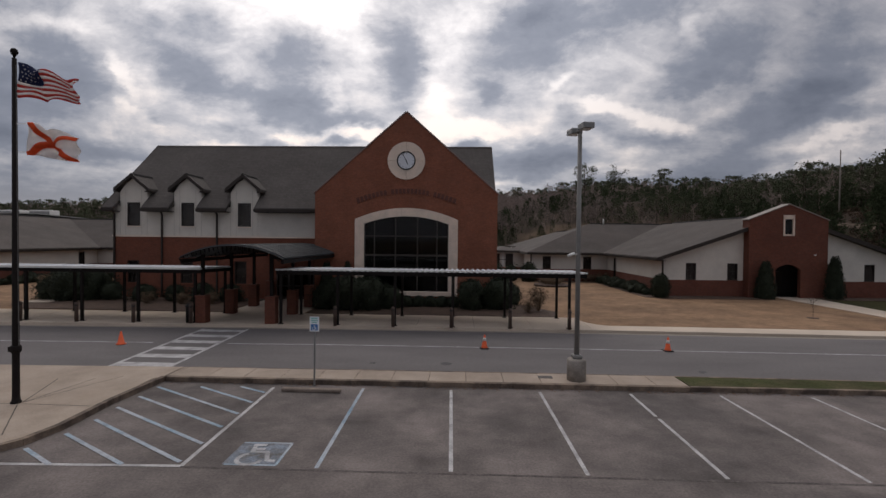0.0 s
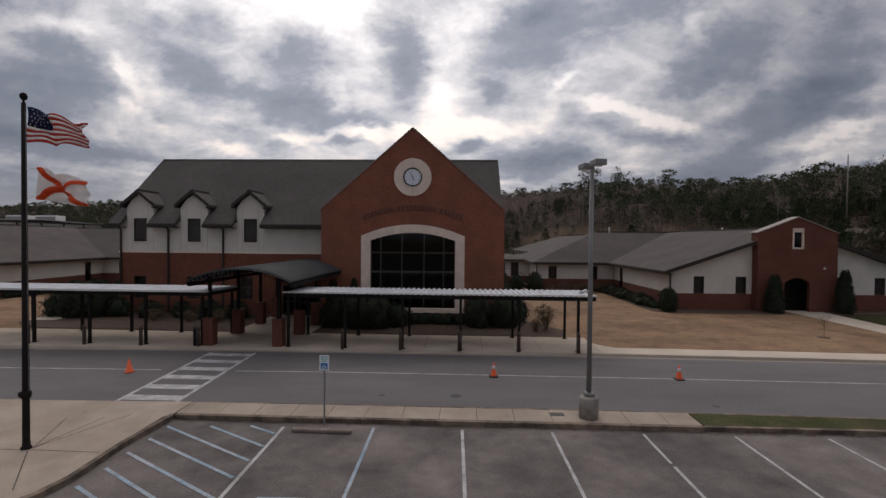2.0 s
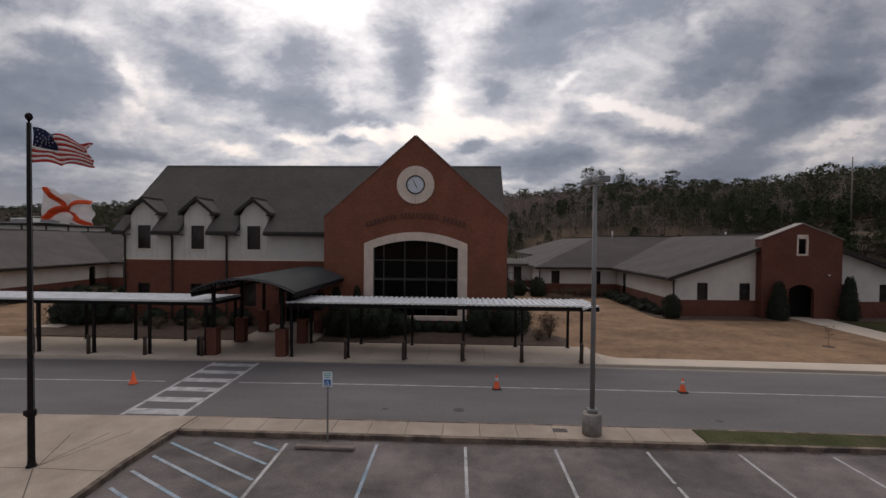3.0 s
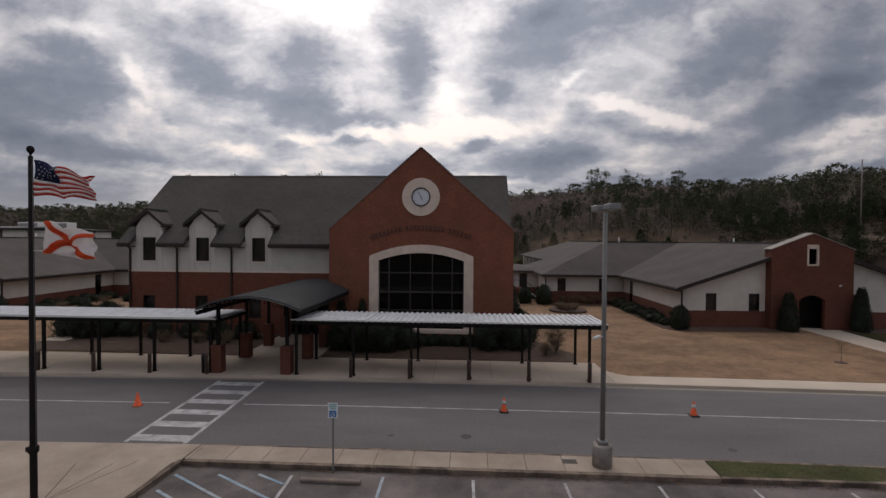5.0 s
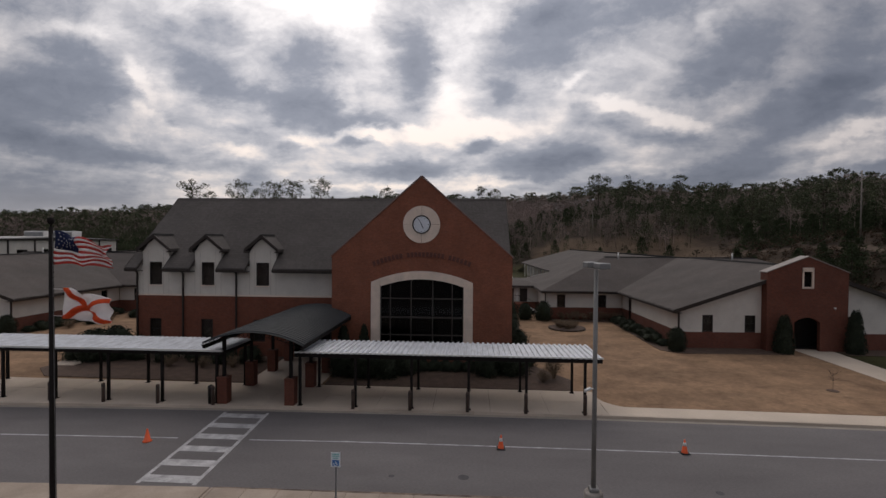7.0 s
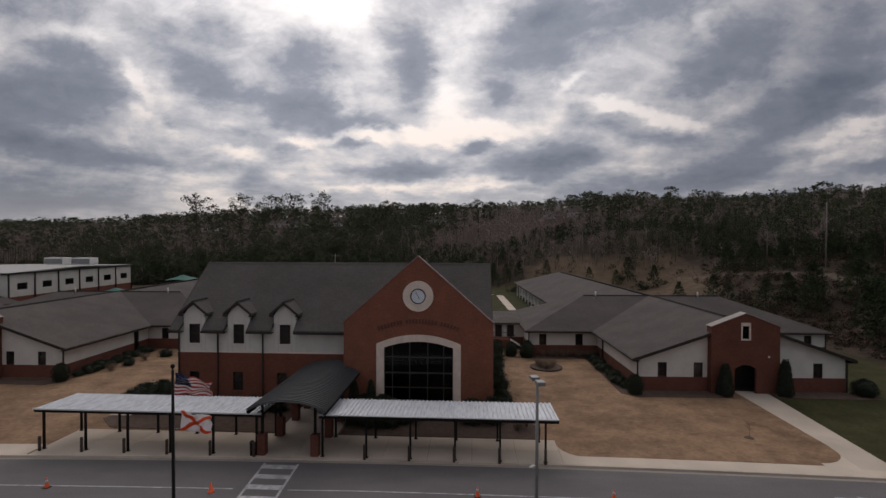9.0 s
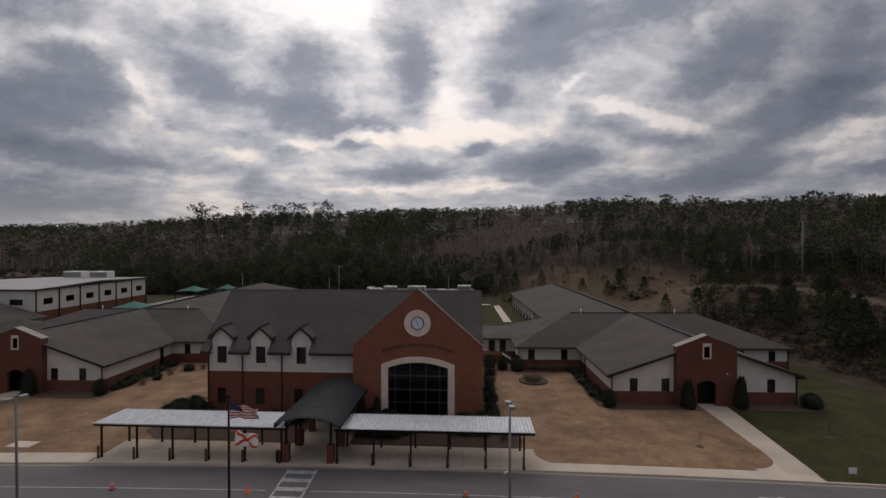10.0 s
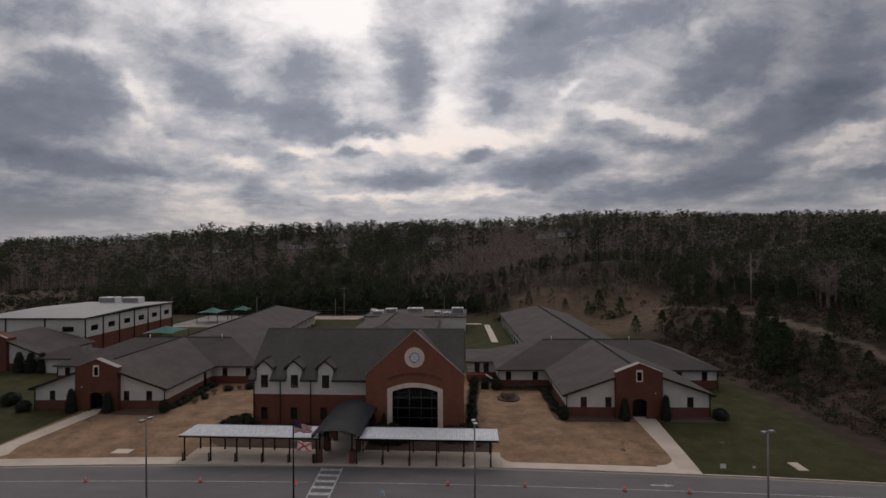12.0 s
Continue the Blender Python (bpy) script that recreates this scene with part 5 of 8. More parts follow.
    box(bm, axis + sgn * 2.2 - 0.06, axis + sgn * 2.2 + 0.06, GY - 0.12, GY, 3.72, 3.84)
    part("porch_lamp", bm, WHITE_METAL, W, "small white wall lamp")
    # front block roof
    bm = B()
    for s in (-1, 1):
        slab3(bm, [(axis, YF - 0.55, ZR), (axis, 66, ZR), (axis + s * HW, 66, ZE), (axis + s * HW, YF - 0.55, ZE)][:: s], 0.26)
    part("front_roof", bm, SHINGLE_GREY, W, "low weathered shingle roof")
    for s in (-1, 1):
        bm = B()
        near = 3.3
        prism(bm, [(axis + s * near, ZR - near * k + 0.03), (axis + s * (HW + 0.03), ZE + 0.03), (axis + s * (HW + 0.03), ZE - 0.3), (axis + s * near, ZR - near * k - 0.3)], "y", YF - 0.59, YF - 0.55)
        part("rake_board", bm, TRIM, W)
        xa, xb = sorted((axis + s * HW, axis + s * (HW + 0.12)))
        boxpart("gutter", (xa, xb, YF - 0.55, 56.0, ZE - 0.24, ZE - 0.05), TRIM, W)
        xa, xb = sorted((axis + s * (iw - 0.02), axis + s * HW))
        boxpart("soffit", (xa, xb, YF - 0.5, 56.6, ZE - 0.30, ZE - 0.265), TRIM, W)
        bm = B()
        xc = axis + s * (iw + 0.08)
        box(bm, xc - 0.06, xc + 0.06, YF - 0.14, YF - 0.02, 0.15, ZE - 0.25)
        part("downspout", bm, TRIM, W)
    bm = B()
    prism(bm, [(axis - 0.26, ZR - 0.06), (axis, ZR + 0.09), (axis + 0.26, ZR - 0.06)], "y", 45.0, 62.0)
    part("ridge_vent", bm, RIDGE, W, "dark ridge vent")
    # cross wing, hipped
    cx0, cx1, cy0, cy1, zr = axis - 19.5, axis + 19.5, 56.1, 74.0, 7.12
    hd = (cy1 - cy0) / 2
    r0, r1, ry = cx0 + hd + 0.8, cx1 - hd - 0.8, (cy0 + cy1) / 2
    bm = B()
    slab3(bm, [(cx0, cy0, ZE), (cx1, cy0, ZE), (r1, ry, zr), (r0, ry, zr)], 0.26)
    slab3(bm, [(cx1, cy1, ZE), (cx0, cy1, ZE), (r0, ry, zr), (r1, ry, zr)], 0.26)
    slab3(bm, [(cx0, cy1, ZE), (cx0, cy0, ZE), (r0, ry, zr)], 0.26)
    slab3(bm, [(cx1, cy0, ZE), (cx1, cy1, ZE), (r1, ry, zr)], 0.26)
    part("cross_roof", bm, SHINGLE_GREY, W, "hipped weathered shingle roof")
    cw = [(axis + a, axis + a + 0.95, 1.52, 2.98) for a in (-17.6, -12.9, 12.0, 16.3)]
    for a, b in ((cx0 + 0.6, axis - iw), (axis + iw, cx1 - 0.6)):
        bm = B()
        wall_y(bm, a, b, 0, 1.52, 56.6, 56.9)
        part("base_wall", bm, BRICK_BASE, W)
        bm = B()
        wall_y(bm, a, b, 1.52, 3.4, 56.62, 56.9, cw)
        part("front_wall", bm, STUCCO, W)
        boxpart("gutter", (a - (0.6 if a < axis else 0), b + (0.6 if a > axis else 0), cy0 - 0.12, cy0 - 0.004, ZE - 0.24, ZE - 0.05), TRIM, W)
    for a, b, c, d in cw:
        add_window(W, a, b, c + 0.02, d, 56.72)
    for xa in (cx0 + 0.6, cx1 - 0.9):
        boxpart("end_base", (xa, xa + 0.3, 56.9, 73.4, 0, 1.52), BRICK_BASE, W)
        boxpart("end_wall", (xa + 0.02, xa + 0.28, 56.9, 73.4, 1.52, 3.4), STUCCO, W)
        bm = B()
        xd = xa - 0.06 if xa < axis else xa + 0.36
        box(bm, xd - 0.06, xd + 0.06, 56.5, 56.62, 0.1, ZE - 0.2)
        part("downspout", bm, TRIM, W)
    for dx in (-8.1 * sgn, 6.6 * sgn):
        bm = B()
        tube(bm, (axis + dx, ry - 0.5, 6.9), (axis + dx, ry - 0.5, 7.75), 0.09, n=10)
        part("vent_pipe", bm, WHITE_METAL, W, "white roof vent pipe")
    # long back block
    bx, by1 = axis + shift, 131.0
    bm = B()
    for s in (-1, 1):
        slab3(bm, [(axis, 62, zr), (bx, by1 - HW, zr), (bx + s * HW, by1, ZE), (axis + s * HW, 62, ZE)][:: s], 0.26)
    slab3(bm, [(bx - HW, by1, ZE), (bx + HW, by1, ZE), (bx, by1 - HW, zr)], 0.26)
    part("back_roof", bm, SHINGLE_GREY, W, "long weathered shingle roof")
    bm = B()
    slab3(bm, [(axis - 0.22, 62, zr + 0.10), (axis + 0.22, 62, zr + 0.10), (bx + 0.22, by1 - HW, zr + 0.10), (bx - 0.22, by1 - HW, zr + 0.10)], 0.2)
    part("ridge_vent", bm, RIDGE, W)
    for xa, xb in ((r0, axis - 0.3), (axis + 0.3, r1)):
        bm = B()
        prism(bm, [(ry - 0.2, zr - 0.06), (ry, zr + 0.08), (ry + 0.2, zr - 0.06)], "x", xa, xb)
        part("ridge_vent", bm, RIDGE, W)
    for s in (-1, 1):
        bm = B()
        x_a, x_b = axis + s * (HW - 1.6), bx + s * (HW - 1.6)
        slab3(bm, [(x_a - 0.15, 74, 3.6), (x_a + 0.15, 74, 3.6), (x_b + 0.15, by1 - 1, 3.6), (x_b - 0.15, by1 - 1, 3.6)], 3.5)
        part("back_wall", bm, STUCCO, W)
        for n in range(12):
            f = (n + 0.5) / 12
            y = 76 + f * (by1 - 79)
            x = axis + shift * (y - 62) / (by1 - HW - 62) + s * (HW - 0.5)
            bm = B()
            box(bm, x - 0.12, x + 0.12, y - 0.12, y + 0.12, 0.1, 3.3)
            part("porch_post", bm, WHITE_METAL, W, "white porch post")
            x -= s * 0.93
            bm = B()
            box(bm, x - 0.03 + s * 0.02, x + 0.03 + s * 0.02, y + 0.6, y + 1.8, 1.1, 2.8)
            part("window", bm, TRIM, W, "dark far window")
    # unseen inner wall and floor, near black in place of room shade
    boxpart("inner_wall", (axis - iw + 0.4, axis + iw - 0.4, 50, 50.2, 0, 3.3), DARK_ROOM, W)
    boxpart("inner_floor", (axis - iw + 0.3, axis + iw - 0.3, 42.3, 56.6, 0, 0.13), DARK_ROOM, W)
    return W


wing(27.35, 1, -1.6, "low classroom wing with cream walls, brick base and brick entrance gable")
wing(-53.9, -1, -2.0, "low classroom wing with cream walls, brick base and grey hipped roofs")


def hip_block(name, label, x0, x1, y0, y1, ze, zr, wall_mat, roof_mat, over=0.6):
    """A plain hipped building; the ridge runs along the longer side."""
    b = thing(name, ((x0 + x1) / 2, (y0 + y1) / 2, 0), label, "school")
    bm = B()
    wall_y(bm, x0, x1, 0, ze, y0, y0 + 0.3)
    wall_y(bm, x0, x1, 0, ze, y1 - 0.3, y1)
    wall_x(bm, y0 + 0.3, y1 - 0.3, 0, ze, x0, x0 + 0.3)
    wall_x(bm, y0 + 0.3, y1 - 0.3, 0, ze, x1 - 0.3, x1)
    part("wall", bm, wall_mat, b)
    x0, x1, y0, y1 = x0 - over, x1 + over, y0 - over, y1 + over
    bm = B()
    if x1 - x0 > y1 - y0:
        h = (y1 - y0) / 2
        p, q = (x0 + h, y0 + h, zr), (x1 - h, y0 + h, zr)
        polys = [[(x0, y0, ze), (x1, y0, ze), q, p], [(x1, y1, ze), (x0, y1, ze), p, q], [(x0, y1, ze), (x0, y0, ze), p], [(x1, y0, ze), (x1, y1, ze), q]]
    else:
        h = (x1 - x0) / 2
        p, q = (x0 + h, y0 + h, zr), (x0 + h, y1 - h, zr)
        polys = [[(x0, y0, ze), (x1, y0, ze), p], [(x1, y0, ze), (x1, y1, ze), q, p], [(x1, y1, ze), (x0, y1, ze), q], [(x0, y1, ze), (x0, y0, ze), p, q]]
    for poly in polys:
        slab3(bm, poly, 0.25)
    part("roof", bm, roof_mat, b)
    return b


# link between the hall and the right wing
LINK = hip_block("link_building", "low cream connecting corridor with dark doors and shingle roof", 2.9, 9.4, 62.0, 72.0, 3.5, 3.95, STUCCO, SHINGLE_GREY)
for x in (4.3, 6.0):
    boxpart("door", (x, x + 0.95, 61.93, 61.995, 1.42, 3.1), TRIM, LINK)
    boxpart("door_trim", (x - 0.45, x - 0.2, 61.95, 61.996, 1.42, 3.25), WHITE_METAL, LINK)
boxpart("link_base", (2.85, 9.45, 61.9, 61.99, 0, 1.38), BRICK_DARK, LINK)
RAMP = thing("entry_stairs", (5.6, 60.4, 0), "short stairs with pale treads and a dark handrail", "stairs")
boxpart("landing", (2.9, 6.3, 59.9, 61.88, 0.1, 1.40), BRICK_DARK, RAMP)
for n in range(7):
    boxpart("step", (6.3 + 0.27 * n, 6.57 + 0.27 * n, 59.9, 61.3, 0.1, 1.22 - 0.17 * n), DARK_ROOM, RAMP)
    boxpart("tread", (6.30 + 0.27 * n, 6.59 + 0.27 * n, 59.85, 61.3, 1.225 - 0.17 * n, 1.27 - 0.17 * n), WHITE_METAL, RAMP, "pale stair tread")
bm = B()
for x in (3.0, 4.0, 5.0, 6.2):
    tube(bm, (x, 59.95, 1.4), (x, 59.95, 2.4), 0.03, n=6)
tube(bm, (2.95, 59.95, 2.4), (6.25, 59.95, 2.4), 0.03, n=6)
tube(bm, (6.25, 59.95, 2.4), (8.1, 59.95, 1.2), 0.03, n=6)
tube(bm, (8.1, 59.95, 0.1), (8.1, 59.95, 1.2), 0.03, n=6)
part("rail", bm, TRIM, RAMP, "dark metal handrail")

LIBRARY = hip_block("library_building", "grey hip-roofed school block behind the hall", -27.0, -6.0, 72, 113.5, 3.5, 7.4, STUCCO, SHINGLE_GREY)
bm = B()
prism(bm, [(-16.75, 7.34), (-16.5, 7.5), (-16.25, 7.34)], "y", 83.0, 102.6)
part("ridge_vent", bm, RIDGE, LIBRARY, "dark ridge vent")
FLAT = thing("kitchen_building", (-12, 122, 0), "flat-roofed school block with rooftop machines", "school")
boxpart("wall", (-28, 2, 114, 130, 0, 4.4), STUCCO, FLAT)
boxpart("roof", (-28.3, 2.3, 113.7, 130.3, 4.4, 4.7), SHINGLE_GREY, FLAT)


def rooftop_unit(x, y, z, w, d, h):
    u = thing("rooftop_unit", (x, y, z), "white metal rooftop air unit", "air unit", "rooftop air units")
    boxpart("casing", (x - w / 2, x + w / 2, y - d / 2, y + d / 2, z, z + h), WHITE_METAL, u, bevel=0.06)
    boxpart("grille", (x - w / 2 + 0.15, x + w / 2 - 0.15, y - d / 2 - 0.03, y - d / 2 - 0.002, z + 0.2, z + h - 0.25), GALV, u)
    for s in (-1, 1):
        bm = B()
        tube(bm, (x + s * w / 4, y, z + h), (x + s * w / 4, y, z + h + 0.15), min(w, d) * 0.2, n=14)
        part("fan_ring", bm, GALV, u)
    return u


for x, y, w, h in ((-24.8, 118, 3.2, 1.2), (-21.0, 120, 3.4, 1.6), (-27.0, 122, 1.6, 1.1), (-6.6, 118, 2.0, 1.0), (-3.8, 117, 2.4, 0.9), (-0.4, 120, 3.6, 1.9), (-14.0, 124, 5.0, 1.3)):
    rooftop_unit(x, y, 4.7, w, 2.0, h)


def gym():
    x0, x1, y0, y1, z = -113.0, -86.8, 79.2, 114.2, 8.65
    G = thing("gymnasium", (-87, 79, 0), "large cream metal gymnasium with a brick base and white roof", "school")
    G.rotation_euler.z = radians(1.5)
    bm = B()
    box(bm, x0, x1, y0, y1, 0, 4.2)
    part("base_wall", bm, BRICK_DARK, G)
    bay = (y1 - y0) / 6.06
    sw = [(y0 + bay * (k + 0.34), y0 + bay * (k + 0.74), 5.50, 6.80) for k in range(6)]
    bm = B()
    wall_x(bm, y0, y1, 4.2, z, x1 - 0.25, x1 + 0.02, sw)
    fw = [(x1 - 5.4, x1 - 2.6, 5.6, 6.8)]
    wall_y(bm, x0, x1 - 0.25, 4.2, z, y0 - 0.02, y0 + 0.25, fw)
    box(bm, x0, x1 - 0.25, y1 - 0.25, y1, 4.2, z)
    box(bm, x0, x0 + 0.25, y0 + 0.25, y1 - 0.25, 4.2, z)
    part("upper_wall", bm, STUCCO, G, "cream metal panel wall")
    for a, b, c, d in sw:
        add_window(G, a, b, c, d, x1 - 0.08, axis="x", rails=0)
    add_window(G, *fw[0], y0 + 0.08, rails=0)
    for k in range(7):
        y = y0 + bay * k + 0.1
        boxpart("downspout", (x1 + 0.02, x1 + 0.2, y - 0.12, y + 0.12, 0.2, z), TRIM, G)
    for k in range(1, 3):
        x = x1 - 9.5 * k
        boxpart("downspout", (x - 0.12, x + 0.12, y0 - 0.2, y0 - 0.02, 0.2, z), TRIM, G)
    bm = B()
    ym = (y0 + y1) / 2
    slab3(bm, [(x0 - 0.3, y0 - 0.3, z + 0.22), (x1 + 0.3, y0 - 0.3, z + 0.22), (x1 + 0.3, ym, z + 0.75), (x0 - 0.3, ym, z + 0.75)], 0.2)
    slab3(bm, [(x0 - 0.3, ym, z + 0.75), (x1 + 0.3, ym, z + 0.75), (x1 + 0.3, y1 + 0.3, z + 0.22), (x0 - 0.3, y1 + 0.3, z + 0.22)], 0.2)
    part("roof", bm, WHITE_ROOF, G, "weathered white metal roof")
    boxpart("eave_trim", (x1 + 0.3, x1 + 0.4, y0 - 0.4, y1 + 0.3, z - 0.1, z + 0.22), TRIM, G)
    boxpart("eave_trim", (x0 - 0.3, x1 + 0.3, y0 - 0.4, y0 - 0.3, z - 0.1, z + 0.22), TRIM, G)
    for x in (-104.6, -97.4):
        rooftop_unit(x, 110.5, z + 0.36, 5.0, 2.8, 1.7)


gym()


def far_wing(axis, yf, yb):
    """The gabled front of a third wing, closed against the gymnasium."""
    w = thing("far_wing", (axis, yf, 0), "low classroom wing with a brick porch in front of the gymnasium", "school", "classroom wings")
    hw, ze, zr = 10.8, 3.45, 7.4
    k = (zr - ze) / hw
    for s in (-1, 1):
        xa, xb = sorted((axis + s * 3.3, axis + s * 10.1))
        boxpart("base_wall", (xa, xb, yf, yf + 0.3, 0, 1.5), BRICK_BASE, w)
        bm = B()
        wins = [(axis + s * d - 0.45, axis + s * d + 0.45, 1.52, 2.95) for d in (5.0, 8.4)]
        wall_y(bm, xa, xb, 1.5, 3.45, yf + 0.03, yf + 0.3, wins)
        far, near = axis + s * 10.1, axis + s * 3.3
        prism(bm, [(far, 3.45), (near, 3.45), (near, zr - 0.12 - 3.3 * k), (far, zr - 0.12 - 10.1 * k)], "y", yf + 0.03, yf + 0.3)
        part("front_wall", bm, STUCCO, w, "cream stucco gable wall")
        for q in wins:
            add_window(w, *q, yf + 0.11)
        xa, xb = sorted((axis + s * 10.1, axis + s * 9.8))
        boxpart("base_wall", (xa, xb, yf + 0.3, yb - 0.4, 0, 1.5), BRICK_BASE, w)
        boxpart("side_wall", (xa + 0.02, xb - 0.02, yf + 0.3, yb - 0.4, 1.5, 3.4), STUCCO, w)
        bm = B()
        slab3(bm, [(axis, yf - 0.55, zr), (axis, yb - 3.0, zr), (axis + s * hw, yb, ze), (axis + s * hw, yf - 0.55, ze)][:: s], 0.26)
        part("roof_slope", bm, SHINGLE_GREY, w)
        bm = B()
        prism(bm, [(axis + s * 3.3, zr - 3.3 * k + 0.03), (axis + s * (hw + 0.03), ze + 0.03), (axis + s * (hw + 0.03), ze - 0.3), (axis + s * 3.3, zr - 3.3 * k - 0.3)], "y", yf - 0.59, yf - 0.55)
        part("rake_board", bm, TRIM, w)
        bm = B()
        prism(bm, [(axis, 8.02), (axis + s * 3.42, 6.68), (axis + s * 3.42, 6.80), (axis, 8.15)], "y", yf - 0.75, yf - 0.2)
        part("coping", bm, COPING, w, "grey-tan metal coping")
    bm = B()
    slab3(bm, [(axis - hw, yb, ze), (axis + hw, yb, ze), (axis, yb - 3.0, zr)], 0.26)
    part("roof_slope", bm, SHINGLE_GREY, w)
    bm = B()
    prism(bm, [(axis - 3.3, 0), (axis + 3.3, 0), (axis + 3.3, 6.7), (axis, 8.0), (axis - 3.3, 6.7)], "y", yf - 0.65, yf + 1.6)
    part("porch_wall", bm, BRICK_PORCH, w)


far_wing(-94.6, 65.0, 79.0)
hip_block("far_link", "low grey-roofed link between the classroom wings", -83, -73.5, 63, 70, 3.2, 4.9, STUCCO, SHINGLE_GREY)

# ---------------------------------------------------------------- bus canopies and entrance vault
DECK_FALL = 0.024


def deck_z(y):
    return 3.03 - DECK_FALL * (y - 24.5)


def bus_canopy(xa, xb, posts, label, flat_edge=False):
    c = thing("bus_canopy", ((xa + xb) / 2, 27, 0.15), label, "canopy", "bus canopies")
    y0, y1 = 24.92, 28.70
    n = int(round((xb - xa) / 0.305))
    pitch = (xb - xa) / n
    prof = []
    for k in range(n):
        x = xa + pitch * k
        prof += [(x, 0.0), (x + pitch * 0.40, 0.0), (x + pitch * 0.52, 0.075), (x + pitch * 0.88, 0.075)]
    prof.append((xb, 0.0))
    bm = B()
    top = [[bm.verts.new((x, y, deck_z(y) + z)) for x, z in prof] for y in (y0, y1)]
    low = [[bm.verts.new((x, y, deck_z(y) + z - 0.012)) for x, z in prof] for y in (y0, y1)]
    for k in range(len(prof) - 1):
        bm.faces.new((top[0][k], top[0][k + 1], top[1][k + 1], top[1][k]))
        bm.faces.new((low[0][k], low[1][k], low[1][k + 1], low[0][k + 1]))
        for j in (0, 1):
            bm.faces.new((top[j][k], low[j][k], low[j][k + 1], top[j][k + 1]))
    part("roof_deck", bm, DECK, c, "streaked white ribbed metal deck")
    boxpart("front_fascia", (xa, xb, y0 - 0.05, y0 - 0.004, deck_z(y0) - (0.02 if flat_edge else -0.025), deck_z(y0) + 0.085), WHITE_METAL, c, "white metal edge trim")
    for y, h in ((y0 + 0.10, 0.20), (y1 - 0.06, 0.16)):
        boxpart("beam", (xa + 0.02, xb - 0.02, y - 0.06, y + 0.06, deck_z(y) - 0.02 - h, deck_z(y) - 0.02), STEEL_DARK, c)
    for x in (xa + 0.05, xb - 0.05):
        bm = B()
        prism(bm, [(y0 + 0.13, deck_z(y0) - 0.03), (y1 - 0.13, deck_z(y1) - 0.03), (y1 - 0.13, deck_z(y1) - 0.2), (y0 + 0.13, deck_z(y0) - 0.2)], "x", x - 0.04, x + 0.04)
        part("end_beam", bm, STEEL_DARK, c)
    for x in posts:
        bm = B()
        prism(bm, [(25.0, deck_z(25.0) - 0.05), (28.4, deck_z(28.4) - 0.05), (28.4, deck_z(28.4) - 0.2), (25.0, deck_z(25.0) - 0.22)], "x", x - 0.05, x + 0.05)
        part("rafter", bm, STEEL_DARK, c)
        for y in (25.05, 28.4):
            bm = B()
            box(bm, x - 0.065, x + 0.065, y - 0.065, y + 0.065, 0.16, deck_z(y) - 0.2)
            part("post", bm, STEEL_DARK, c)
            boxpart("base_plate", (x - 0.13, x + 0.13, y - 0.13, y + 0.13, 0.15, 0.17), STEEL_DARK, c)
    return c


RIGHT_POSTS = [-9.45 + 3.06 * k for k in range(6)]
LEFT_POSTS = [-14.12 - 3.12 * k for k in range(6)]
bus_canopy(-9.7, 6.75, RIGHT_POSTS, "bus canopy of white ribbed metal on dark steel posts")
bus_canopy(-30.4, -13.75, LEFT_POSTS, "bus canopy of white ribbed metal on dark steel posts", True)


def bollard(x, y):
    b = thing("bollard", (x, y, 0.15), "short brown steel bollard in front of a canopy post", "bollard", "bollards along the bus walk")
    bm = B()
    lathe(bm, [(0.095, 0), (0.095, 0.98), (0.085, 1.02), (0.05, 1.045)], 12, x, y, 0.15)
    part("pipe", bm, material("brown_painted_bollard", (0.075, 0.05, 0.04), 0.6, vary=0.2, scale=3) if "brown_painted_bollard" not in bpy.data.materials else bpy.data.materials["brown_painted_bollard"], b)
    bm = B()
    lathe(bm, [(0.099, 0.86), (0.099, 0.92)], 12, x, y, 0.15)
    part("band", bm, RUBBER, b)
    return b


for x in RIGHT_POSTS[1:] + LEFT_POSTS:
    bollard(x - 0.05, 24.72)


